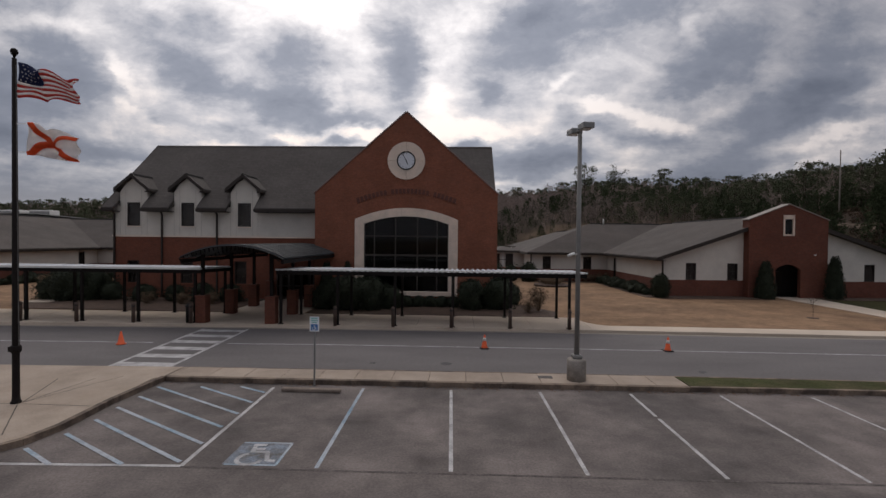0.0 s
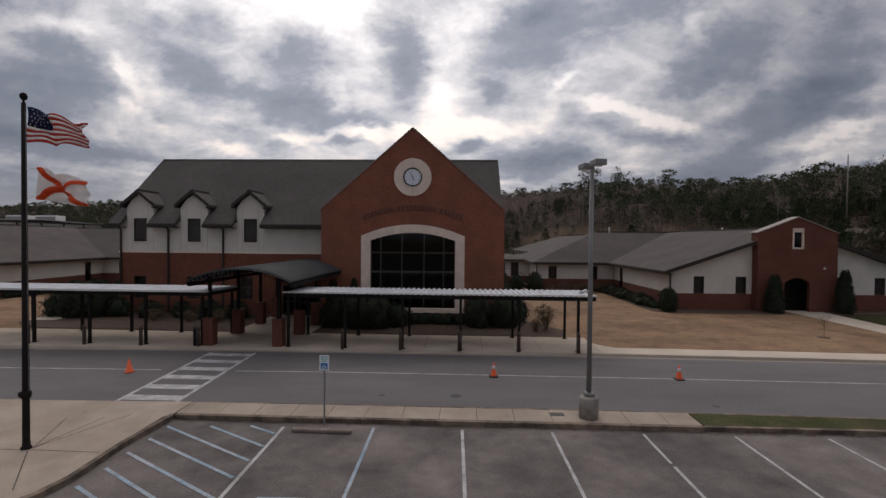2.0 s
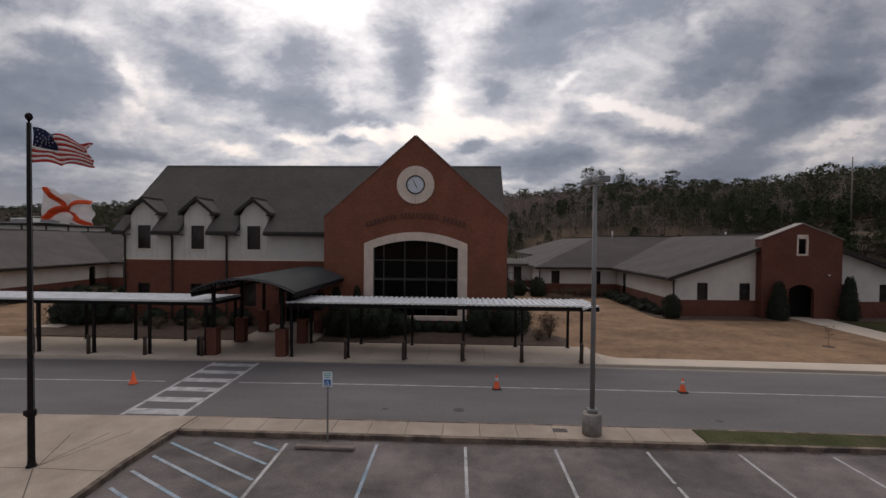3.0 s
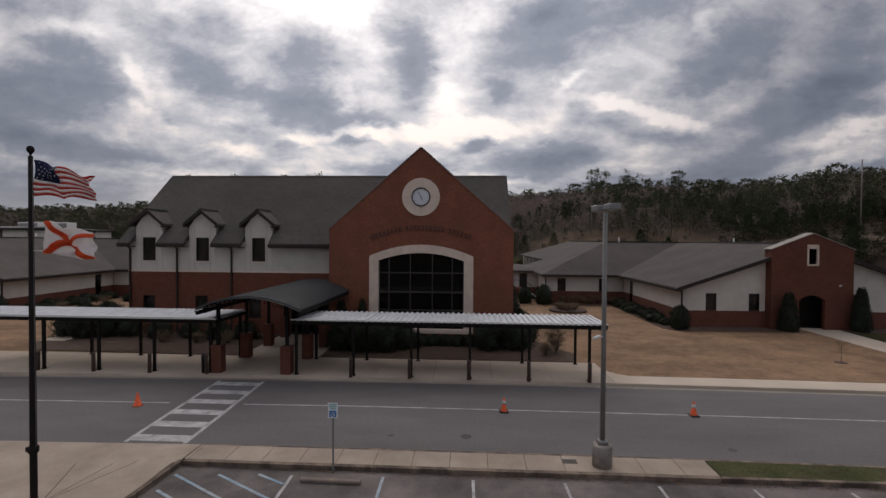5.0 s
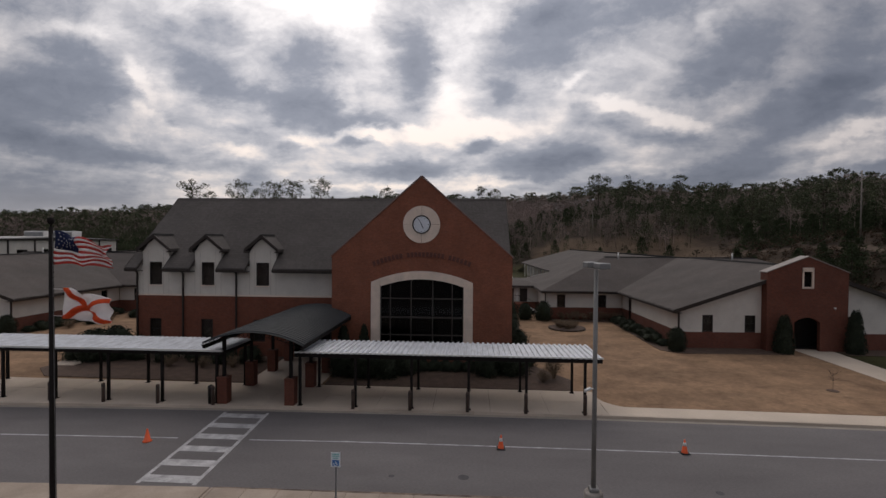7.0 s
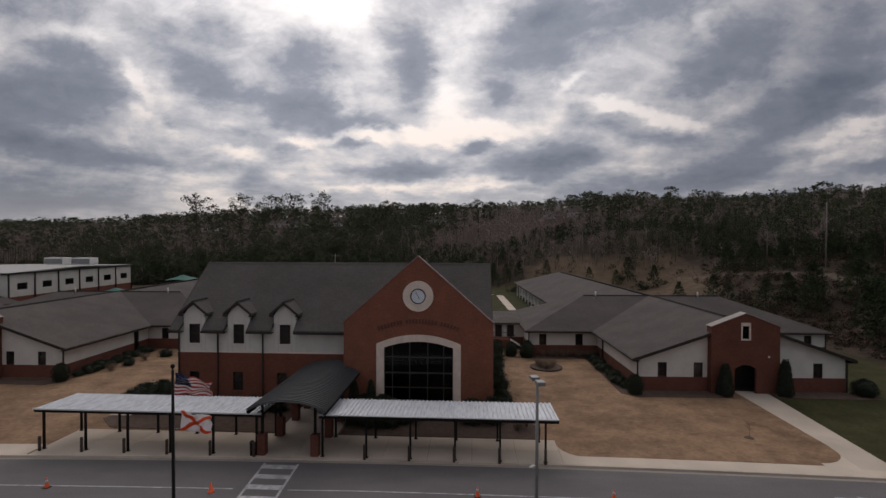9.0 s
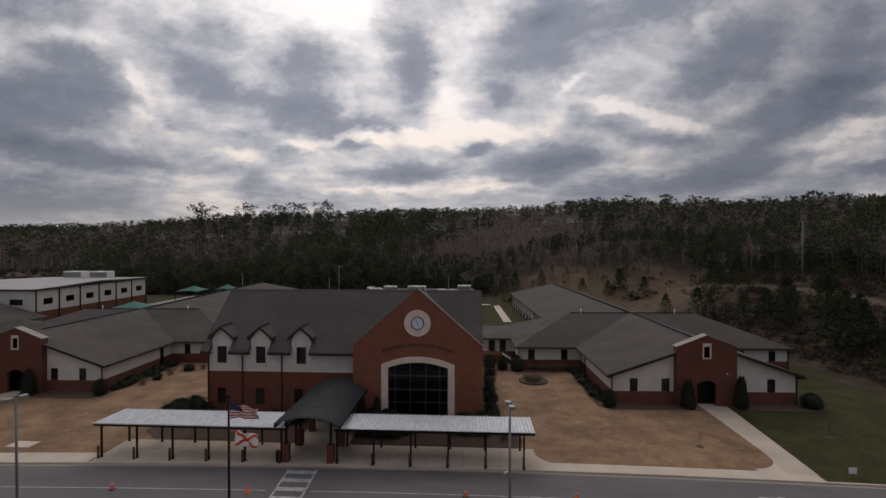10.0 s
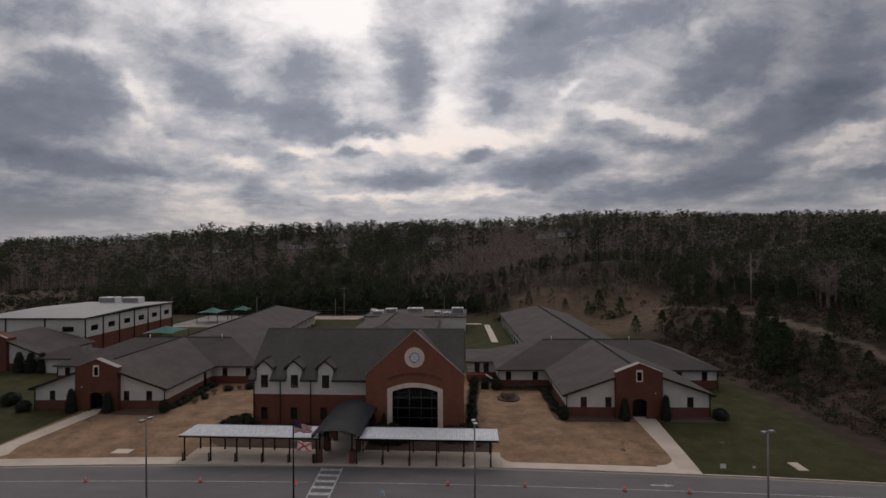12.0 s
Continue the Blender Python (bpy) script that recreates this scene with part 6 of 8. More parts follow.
def entrance_vault():
    v = thing("entrance_vault", (-11.8, 29, 0.15), "barrel-vaulted charcoal metal entrance canopy on brick piers", "canopy")
    cx, half, ze, rise, y0, y1 = -11.56, 2.72, 3.66, 0.66, 23.75, 34.95
    R = (half * half + rise * rise) / (2 * rise)
    a0 = math.asin(half / R)
    ang = np.linspace(-a0, a0, 25)

    def at(a, y, dr=0.0):
        return (cx + (R + dr) * math.sin(a), y, ze + rise - R + (R + dr) * math.cos(a))

    n = int((y1 - y0) / 0.30)
    pitch = (y1 - y0) / n
    prof = []
    for k in range(n):
        y = y0 + pitch * k
        prof += [(y, 0.0), (y + pitch * 0.45, 0.0), (y + pitch * 0.55, 0.085), (y + pitch * 0.9, 0.085)]
    prof.append((y1, 0.0))
    bm = B()
    g = [[bm.verts.new(at(a, y, d)) for a in ang] for y, d in prof]
    for r0, r1 in zip(g, g[1:]):
        for k in range(len(ang) - 1):
            bm.faces.new((r0[k], r0[k + 1], r1[k + 1], r1[k]))
    ends = [[bm.verts.new(at(a, y, -0.02)) for a in ang] for y in (y0, y1)]
    for k in range(len(ang) - 1):
        bm.faces.new((ends[0][k], ends[1][k], ends[1][k + 1], ends[0][k + 1]))
    part("vault_roof", bm, BARREL, v, "charcoal ribbed curved metal roof")
    for y in (y0 + 0.05, 26.6, 29.6, 32.4, 34.85):
        bm = B()
        for a, b in zip(ang, ang[1:]):
            q = [at(a, y - 0.05, -0.03), at(b, y - 0.05, -0.03), at(b, y - 0.05, -0.20), at(a, y - 0.05, -0.20)]
            lo = [bm.verts.new(p) for p in q]
            hi = [bm.verts.new((p[0], p[1] + 0.1, p[2])) for p in q]
            for k in range(4):
                bm.faces.new((lo[k], lo[(k + 1) % 4], hi[(k + 1) % 4], hi[k]))
        part("arched_rib", bm, STEEL_DARK, v)
    for s in (-1, 1):
        x = cx + s * (half - 0.10)
        boxpart("eave_beam", (x - 0.07, x + 0.07, y0 + 0.1, y1, ze - 0.24, ze - 0.05), STEEL_DARK, v)
        for y in (25.15, 28.45, 31.7, 34.6):
            xp = -11.87 + s * 1.88
            # shade under the vault is put into the piers' darker brick colour
            boxpart("brick_pier", (xp - 0.27, xp + 0.27, y - 0.27, y + 0.27, 0.15, 1.55), BRICK_PORCH, v)
            boxpart("pier_cap", (xp - 0.30, xp + 0.30, y - 0.30, y + 0.30, 1.55, 1.62), BRICK_BASE, v, bevel=0.02)
            boxpart("column", (xp - 0.08, xp + 0.08, y - 0.08, y + 0.08, 1.62, ze + 0.16), STEEL_DARK, v)
            bm = B()
            prism(bm, [(xp, ze - 0.02), (xp, ze + 0.12), (cx + s * (half - 0.05), ze - 0.08), (cx + s * (half - 0.05), ze - 0.2)], "y", y - 0.05, y + 0.05)
            part("bracket", bm, STEEL_DARK, v)
    return v


entrance_vault()
# glass entrance doors under the vault
DOORS = thing("entrance_doors", (-12, 35.65, 0.15), "dark glazed double entrance doors under the vault", "door")
for k in range(4):
    x = -13.7 + 0.95 * k
    bm = B()
    for a, b, c, d in ((x, x + 0.08, 0.15, 2.4), (x + 0.86, x + 0.94, 0.15, 2.4), (x + 0.08, x + 0.86, 0.15, 0.35), (x + 0.08, x + 0.86, 2.3, 2.4), (x + 0.08, x + 0.86, 1.1, 1.2)):
        box(bm, a, b, 35.58, 35.66, c, d)
    leaf = part("door_leaf", bm, TRIM, DOORS)
    bm = B()
    box(bm, x + 0.08, x + 0.86, 35.615, 35.625, 0.35, 2.3)
    part("pane", bm, GLASS, leaf)
bm = B()
tube(bm, (-14.40, 24.95, 0.15), (-14.40, 24.95, 1.0), 0.15, 0.165, 16)
can = part("trash_bin", bm, STEEL_DARK, None, "dark round litter bin beside a brick pier", "", "bin")
bm = B()
lathe(bm, [(0.18, 1.0), (0.18, 1.05), (0.13, 1.13), (0.06, 1.17)], 16, -14.40, 24.95, 0.0)
part("lid", bm, RUBBER, can)

# ---------------------------------------------------------------- flags, lamps, signs, cones
POLE = thing("flagpole", (-12.0, 12.22, 0.15), "tall dark bronze flagpole with a ball on top", "flagpole")
bm = B()
lathe(bm, [(0.13, 0.0), (0.13, 0.04), (0.10, 0.07), (0.088, 0.2), (0.085, 1.5), (0.055, 9.35)], 14, -12.0, 12.22, 0.15)
part("shaft", bm, STEEL_DARK, POLE)
bm = B()
lathe(bm, [(0.02, 0), (0.03, 0.06), (0.07, 0.10), (0.095, 0.17), (0.07, 0.24), (0.02, 0.27)], 14, -12.0, 12.22, 9.5)
part("ball", bm, STEEL_DARK, POLE, "dark ball finial")
bm = B()
lathe(bm, [(0.10, 1.38), (0.13, 1.42), (0.13, 1.54), (0.10, 1.58)], 12, -12.0, 12.22, 0.15)
box(bm, -12.0 - 0.2, -12.0 - 0.1, 12.19, 12.25, 1.55, 1.68)
part("cleat", bm, STEEL_DARK, POLE)
bm = B()
tube(bm, (-11.90, 12.2, 1.7), (-11.94, 12.2, 9.3), 0.005, n=5)
part("halyard", bm, GALV_DULL, POLE)


def cloth_point(u, v, w, h, ox, oy, oz, droop, seed, taper):
    """A point of a waving flag: u along the fly, v down the hoist."""
    ph = seed + 5.2 * u - 1.3 * v
    x = ox + u * w + 0.03 * math.sin(6 * v + 9 * u)
    y = oy + 0.14 * u ** 0.6 * math.sin(2.1 * ph) + 0.07 * math.sin(11 * v + 7 * u + seed) * min(1, 4 * u) + 0.2 * u
    z = oz - droop * u - v * h * (1 - taper * u) + 0.05 * min(1, 3 * u) * math.sin(ph * 2.3 + 1.0) * (1 - 0.6 * v) + 0.02 * math.sin(14 * u + 5 * v)
    return (x, y, z)


def flag_patch(name, us, vs, mat, parent, geo, lift=0.0, label=""):
    bm = B()
    g = [[bm.verts.new(Vector(cloth_point(u, v, *geo)) + Vector((0, -lift, 0))) for u in us] for v in vs]
    for a, b in zip(g, g[1:]):
        for k in range(len(us) - 1):
            f = bm.faces.new((a[k], b[k], b[k + 1], a[k + 1]))
            f.smooth = True
    ob = part(name, bm, mat, parent, label)
    m = ob.modifiers.new("cloth", "SOLIDIFY")
    m.thickness, m.offset = 0.004, 0
    return ob


def national_flag():
    f = thing("striped_flag", (-11.9, 12.22, 8.3), "red and white striped flag with a navy canton, flying", "flag")
    geo = (1.55, 0.95, -11.90, 12.22, 9.40, 0.48, 0.4, 0.40)
    us = list(np.linspace(0, 1, 22))
    for k in range(13):
        lo = k / 13
        u0 = 0.42 if k < 7 else 0.0
        uu = [u for u in us if u > u0 + 0.02]
        flag_patch("stripe", [u0] + uu, [lo, lo + 1 / 26, lo + 1 / 13], CLOTH_RED if k % 2 == 0 else CLOTH_WHITE, f, geo)
    canton = flag_patch("canton", [0.42 * k / 8 for k in range(9)], [7 / 13 * k / 5 for k in range(6)], CLOTH_BLUE, f, geo)
    for r in range(5):
        for c in range(6 - r % 2):
            u, v = 0.42 * (c + 0.7 + 0.4 * (r % 2)) / 6.4, 7 / 13 * (r + 0.6) / 5.2
            flag_patch("star", [u, u + 0.018], [v, v + 0.035], CLOTH_WHITE, canton, geo, 0.006)


def state_flag():
    f = thing("saltire_flag", (-11.9, 12.22, 6.6), "white flag with a red diagonal cross, flying", "flag")
    geo = (1.18, 0.86, -11.64, 12.22, 7.78, 0.34, 2.1, 0.18)
    us = list(np.linspace(0, 1, 30))
    flag_patch("field", us, list(np.linspace(0, 1, 21)), CLOTH_WHITE, f, geo)
    for s in (0, 1):
        bm = B()
        w = 0.105
        for side in (-1, 1):
            rows = []
            for u in us:
                v = u if s == 0 else 1 - u
                rows.append([bm.verts.new(Vector(cloth_point(u, min(1, max(0, v + d)), *geo)) + Vector((0, 0.016 * side, 0))) for d in (-w, -w / 2, 0, w / 2, w)])
            for a, b in zip(rows, rows[1:]):
                for k in range(4):
                    bm.faces.new((a[k], a[k + 1], b[k + 1], b[k]))
        part("cross_band", bm, CLOTH_ORANGE, f)
    for z in (7.74, 6.98):
        bm = B()
        tube(bm, (-11.92, 12.21, z), (-11.62, 12.22, z), 0.007, n=5)
        part("tether", bm, CLOTH_WHITE, f)


national_flag()
state_flag()


def street_lamp(x, y, turn, heads, label, camera_arm=False):
    s = thing("parking_lamp", (x, y, 0.0), label, "lamp post", "parking lot lamps")
    bm = B()
    lathe(bm, [(0.31, 0.0), (0.31, 0.70), (0.28, 0.75), (0.22, 0.76)], 20, x, y, 0.1)
    part("concrete_base", bm, material("stained_base_concrete", (0.30, 0.27, 0.24), 0.9, vary=0.2, scale=2.5, fine=30, second=(0.17, 0.15, 0.13), second_scale=1.6, second_amount=0.8) if "stained_base_concrete" not in bpy.data.materials else bpy.data.materials["stained_base_concrete"], s)
    bm = B()
    box(bm, x - 0.16, x + 0.16, y - 0.16, y + 0.16, 0.86, 0.99)
    part("base_cover", bm, GALV_DULL, s, bevel=0.03)
    bm = B()
    tube(bm, (x, y, 0.9), (x, y, 8.25), 0.085, 0.07, 10)
    part("pole", bm, GALV_DULL, s)
    for k in range(heads):
        a = radians(turn + 180 * k)
        d, n = Vector((math.cos(a), math.sin(a), 0)), Vector((-math.sin(a), math.cos(a), 0))
        o = Vector((x, y, 8.40))
        bm = B()
        tube(bm, o + d * 0.05 + Vector((0, 0, -0.07)), o + d * 0.24 + Vector((0, 0, -0.03)), 0.035, n=8)
        part("arm", bm, GALV_DULL, s)
        bm = B()
        vs = [o + d * p + n * q + Vector((0, 0, r)) for p in (0.2, 0.66) for q in (-0.19, 0.19) for r in (-0.10, 0.09)]
        vv = [bm.verts.new(p) for p in vs]
        for f in ((0, 1, 3, 2), (4, 6, 7, 5), (0, 4, 5, 1), (2, 3, 7, 6), (0, 2, 6, 4), (1, 5, 7, 3)):
            bm.faces.new([vv[i] for i in f])
        bmesh.ops.recalc_face_normals(bm, faces=bm.faces[:])
        head = part("lamp_head", bm, GALV, s, "pale grey shoebox lamp head", bevel=0.02)
        bm = B()
        vs = [o + d * p + n * q + Vector((0, 0, -0.105)) for p, q in ((0.25, -0.15), (0.61, -0.15), (0.61, 0.15), (0.25, 0.15))]
        bm.faces.new([bm.verts.new(p) for p in vs])
        part("lens", bm, WHITE_PLASTIC, head)
    if camera_arm:
        bm = B()
        tube(bm, (x - 0.05, y - 0.05, 4.30), (x - 0.26, y - 0.08, 4.32), 0.02, n=6)
        tube(bm, (x - 0.36, y - 0.12, 4.24), (x - 0.14, y - 0.06, 4.32), 0.05, n=8)
        part("security_camera", bm, WHITE_PLASTIC, s, "small white camera on an arm")
    return s


street_lamp(3.97, 15.55, -79, 2, "grey parking lot lamp on a round concrete base with twin heads", True)
street_lamp(-27.4, 15.0, 75, 2, "grey parking lot lamp with twin shoebox heads")
street_lamp(29.6, 14.3, 20, 2, "grey parking lot lamp with twin shoebox heads")

SIGN = thing("parking_sign", (-4.53, 14.74, 0.0), "blue and white accessible parking sign on a steel post", "sign")
bm = B()
box(bm, -4.555, -4.505, 14.72, 14.76, -0.02, 2.18)
part("post", bm, GALV, SIGN)
bm = B()
box(bm, -4.685, -4.375, 14.70, 14.708, 1.76, 2.24)
plate = part("plate", bm, SIGN_WHITE, SIGN, "white sign plate", bevel=0.002)
boxpart("blue_panel", (-4.64, -4.42, 14.692, 14.698, 1.80, 1.995), SIGN_BLUE, plate)
for z, w in ((2.185, 0.115), (2.12, 0.115), (2.055, 0.09)):
    boxpart("text_bar", (-4.53 - w, -4.53 + w, 14.694, 14.699, z - 0.018, z + 0.018), SIGN_GREEN, plate)
for s in wheelchair(0, 0, 0.2):
    bm = B()
    for (xa, ya), (xb, yb) in zip(s, s[1:]):
        tube(bm, (-4.53 + xa, 14.688, 1.897 + ya), (-4.53 + xb, 14.688, 1.897 + yb), 0.009, n=5)
    part("symbol_stroke", bm, SIGN_WHITE, plate)
STAINED = material("stained_stop_concrete", (0.25, 0.20, 0.165), 0.92, vary=0.2, scale=2.5, fine=30, second=(0.14, 0.11, 0.09), second_scale=1.5, second_amount=0.7)
STOP = B()
prism(STOP, [(-5.37, 14.10), (-3.53, 14.06), (-3.53, 14.24), (-5.37, 14.28)], "z", 0.0, 0.11)
part("wheel_stop", STOP, STAINED, None, "stained concrete wheel stop at the accessible bay", "", "wheel stop", bevel=0.025)


def traffic_cone():
    c = thing("traffic_cone", (1.2, 20.62, 0.0), "orange traffic cone with a pale band on a black base", "cone", "cones along the centre line")
    boxpart("cone_base", (1.2 - 0.19, 1.2 + 0.19, 20.62 - 0.19, 20.62 + 0.19, 0.005, 0.045), RUBBER, c, bevel=0.012)
    bm = B()
    lathe(bm, [(0.145, 0.045), (0.130, 0.07), (0.030, 0.60), (0.022, 0.61)], 18, 1.2, 20.62, 0)
    part("cone_body", bm, ORANGE, c)
    bm = B()
    lathe(bm, [(0.081, 0.345), (0.055, 0.485)], 18, 1.2, 20.62, 0)
    part("reflective_band", bm, REFLECTIVE, c)
    return c


cone = traffic_cone()
for x, y in ((9.15, 20.75), (-25.0, 20.1), (-37.3, 19.6), (19.1, 20.3), (25.4, 20.1)):
    copy_thing(cone, pose(x, y, 0, 0, 0, 40 * x % 90))
PLAIN = thing("traffic_cone", (-14.85, 20.2, 0.0), "bright all-orange traffic cone near the crossing", "cone", "cones along the centre line")
bm = B()
lathe(bm, [(0.20, 0.0), (0.20, 0.03), (0.14, 0.05), (0.03, 0.56), (0.02, 0.57)], 18, -14.75, 20.2, 0.005)
part("cone_body", bm, ORANGE, PLAIN)


def yard_sign(x, y, w, h, label):
    s = thing("yard_sign", (x, y, 0.12), label, "sign", "yard signs")
    for dx in (-w * 0.3, w * 0.3):
        bm = B()
        tube(bm, (x + dx, y, 0.1), (x + dx, y, 0.75), 0.012, n=6)
        part("stake", bm, GALV, s)
    boxpart("board", (x - w / 2, x + w / 2, y - 0.02, y - 0.012, 0.35, 0.35 + h), WHITE_PLASTIC, s)


yard_sign(31.2, 25.15, 0.62, 0.5, "small white sign staked in the grass")
yard_sign(34.6, 25.35, 0.3, 0.22, "tiny white marker staked in the grass")


def utility_pole(x, y, z0, z1, r, arms, label):
    p = thing("utility_pole", (x, y, z0), label, "pole", "utility poles")
    bm = B()
    tube(bm, (x, y, z0 - 0.5), (x, y, z1), r, r * 0.7, 8)
    part("shaft", bm, WOOD_POLE, p)
    if arms:
        bm = B()
        box(bm, x - 1.1, x + 1.1, y - 0.06, y + 0.06, z1 - 0.8, z1 - 0.65)
        part("crossarm", bm, WOOD_POLE, p)
    return p


utility_pole(37.0, 152.5, ground_z(37.0, 152.5), 18.4, 0.13, False, "grey utility pole on the bank behind the wing")
utility_pole(74.5, 97.5, ground_z(74.5, 97.5), 23.2, 0.14, False, "grey utility pole on the wooded hillside")
utility_pole(-43, 147, 0.1, 11.0, 0.16, True, "utility pole with a crossarm beyond the school")
utility_pole(-46, 146, 0.1, 6.5, 0.12, False, "short grey pole beyond the school")
utility_pole(-71, 136, 0.1, 8.4, 0.12, False, "short grey light pole beside the playground")
utility_pole(-6, 146, 0.1, 7.6, 0.12, False, "short grey pole beyond the school")


def shade_tent(x, y, half, z):
    s = thing("shade_canopy", (x, y, 0.1), "teal fabric playground shade on four posts", "shade canopy", "playground shades")
    bm = B()
    top = bm.verts.new((x, y, z + 1.5))
    n = 6
    ring = []
    for sx, sy, tx, ty in ((-1, -1, 1, -1), (1, -1, 1, 1), (1, 1, -1, 1), (-1, 1, -1, -1)):
        for k in range(n):
            f = k / n
            ring.append(bm.verts.new((x + half * (sx + (tx - sx) * f), y + half * (sy + (ty - sy) * f), z - 0.0 + 0.25 * math.sin(math.pi * f))))
    mid = [bm.verts.new(((v.co.x - x) * 0.5 + x, (v.co.y - y) * 0.5 + y, v.co.z + (z + 1.5 - v.co.z) * 0.40)) for v in ring]
    m = len(ring)
    for k in range(m):
        bm.faces.new((ring[k], ring[(k + 1) % m], mid[(k + 1) % m], mid[k]))
        bm.faces.new((mid[k], mid[(k + 1) % m], top))
    ob = part("fabric", bm, TEAL, s)
    md = ob.modifiers.new("fabric", "SOLIDIFY")
    md.thickness = 0.02
    for sx in (-1, 1):
        for sy in (-1, 1):
            bm = B()
            tube(bm, (x + sx * half, y + sy * half, 0.1), (x + sx * half, y + sy * half, z), 0.09, n=8)
            part("post", bm, STEEL_DARK, s)


shade_tent(-76.7, 94, 3.9, 3.3)
shade_tent(-84.2, 131, 3.5, 3.6)
shade_tent(-77.6, 139, 2.6, 3.4)
# paths and fence behind the school
bm = B()
prism(bm, [(9.0, 98), (10.8, 98), (9.6, 128), (7.8, 128)], "z", 0.0, 0.15)
prism(bm, [(0, 128), (16, 128), (16, 130), (0, 130)], "z", 0.0, 0.15)
part("back_path", bm, CONCRETE_WALK, None, "pale concrete path across the rear lawn", "structure", "path")
bm = B()
prism(bm, [(-94, 119), (-67, 121), (-66, 147), (-94, 147)], "z", 0.0, 0.2)
part("play_surface", bm, material("pale_grey_play_surface", (0.26, 0.24, 0.22), 0.95, vary=0.2, scale=0.25, fine=3, second=(0.16, 0.14, 0.12), second_scale=0.15, second_amount=0.7), None, "pale worn ground of the playground", "structure", "field")
FENCE = thing("chain_fence", (-40, 149, 0), "grey chain-link fence along the rear field", "fence")
for k in range(22):
    bm = B()
    x = -95 + 4.5 * k
    tube(bm, (x, 149, 0.1), (x, 149, 1.9), 0.05, n=6)
    part("post", bm, GALV, FENCE)
for z in (0.3, 1.1, 1.85):
    bm = B()
    tube(bm, (-95, 149, z), (-0.5, 149, z), 0.035, n=6)
    part("rail", bm, GALV, FENCE)
bm = B()
prism(bm, [(-62, 137), (-36, 137), (-34, 147), (-64, 147)], "z", 0.0, 0.3)
part("sand_field", bm, material("pale_dirt", (0.36, 0.30, 0.24), 0.95, vary=0.15, scale=0.2, fine=3), None, "pale dirt play field behind the school", "structure", "field")

for pts, lab in (([(-9.3, 28.85), (6.0, 28.85), (6.4, 31.0), (5.2, 33.0), (3.6, 36.0), (5.2, 54), (2.9, 54), (2.75, 33.8), (-9.3, 33.8)], "brown mulch bed in front of the brick gable"),
                 ([(-30.0, 31.0), (-28, 29.2), (-14.4, 28.85), (-14.4, 35.6), (-26.5, 35.6), (-29.5, 35.0)], "brown mulch bed in front of the hall"),
                 ([(15.6, 40.6), (17, 39.6), (25.6, 39.9), (26.6, 41.9), (17.3, 41.9), (17.2, 56.5), (15.4, 56.5)], "brown mulch bed along a wing"),
                 ([(30.2, 40.0), (39.6, 40.0), (39.8, 42.5), (30.2, 41.9)], "brown mulch bed along a wing"),
                 ([(-42.2, 40.6), (-43.6, 39.6), (-52.2, 39.9), (-53.2, 41.9), (-43.9, 41.9), (-43.8, 56.5), (-42.0, 56.5)], "brown mulch bed along a wing"),
                 ([(9.0, 54.0), (17.0, 54.8), (17.0, 56.6), (8.7, 56.6)], "brown mulch bed along a wing")):
    bm = B()
    prism(bm, pts, "z", 0.02, 0.16)
    part("mulch_bed", bm, MULCH, None, lab, "structure", "planting bed")
RING = thing("planter_ring", (9.7, 50.0, 0.1), "round planting bed edged with stones and brown shrubs", "planter")
for k in range(22):
    a = 2 * math.pi * k / 22
    bm = B()
    box(bm, -0.24, 0.24, -0.12, 0.12, 0.0, 0.20)
    bmesh.ops.transform(bm, matrix=pose(9.7 + 1.75 * math.cos(a), 50 + 1.75 * math.sin(a), 0.1, 0, 0, math.degrees(a) + 90), verts=bm.verts[:])
    part("edge_stone", bm, material("mossy_edge_stone", (0.07, 0.052, 0.042), 0.95, vary=0.3, scale=3) if "mossy_edge_stone" not in bpy.data.materials else bpy.data.materials["mossy_edge_stone"], RING, bevel=0.04)
bm = B()
tube(bm, (9.7, 50, 0.1), (9.7, 50, 0.29), 1.64, n=24)
part("soil", bm, MULCH, RING)

# ---------------------------------------------------------------- plants
def mesh_from(name, verts, tris, mat):
    me = bpy.data.meshes.new(name)
    verts, tris = np.asarray(verts, np.float32), np.asarray(tris, np.int32)
    me.vertices.add(len(verts))
    me.vertices.foreach_set("co", verts.ravel())
    me.loops.add(tris.size)
    me.loops.foreach_set("vertex_index", tris.ravel())
    me.polygons.add(len(tris))
    me.polygons.foreach_set("loop_start", np.arange(0, tris.size, 3, dtype=np.int32))
    me.polygons.foreach_set("loop_total", np.full(len(tris), 3, np.int32))
    me.update(calc_edges=True)
    me.materials.append(mat)
    return me


RNG = np.random.default_rng(7)


def leaves(centres, size, rng, per=5, spread=0.6, flat=0.5, wide=0.75):
    """Loose clusters of small triangles round each centre."""
    c = np.repeat(np.asarray(centres, float), per, axis=0)
    s = np.repeat(np.broadcast_to(size, (len(centres),)), per)[:, None]
    c = c + rng.normal(0, 1, c.shape) * s * spread * np.array([1, 1, flat])
    n = len(c)
    a = rng.normal(0, 1, (n, 3))
    a /= np.linalg.norm(a, axis=1)[:, None]
    b = np.cross(a, rng.normal(0, 1, (n, 3)))
    b /= np.linalg.norm(b, axis=1)[:, None]
    sz = s * rng.uniform(0.6, 1.3, (n, 1))
    v = np.stack([c - a * sz * 0.6, c + a * sz * 0.6 + b * sz * 0.15, c + b * sz * wide], axis=1).reshape(-1, 3)
    return v, np.arange(3 * n).reshape(-1, 3)


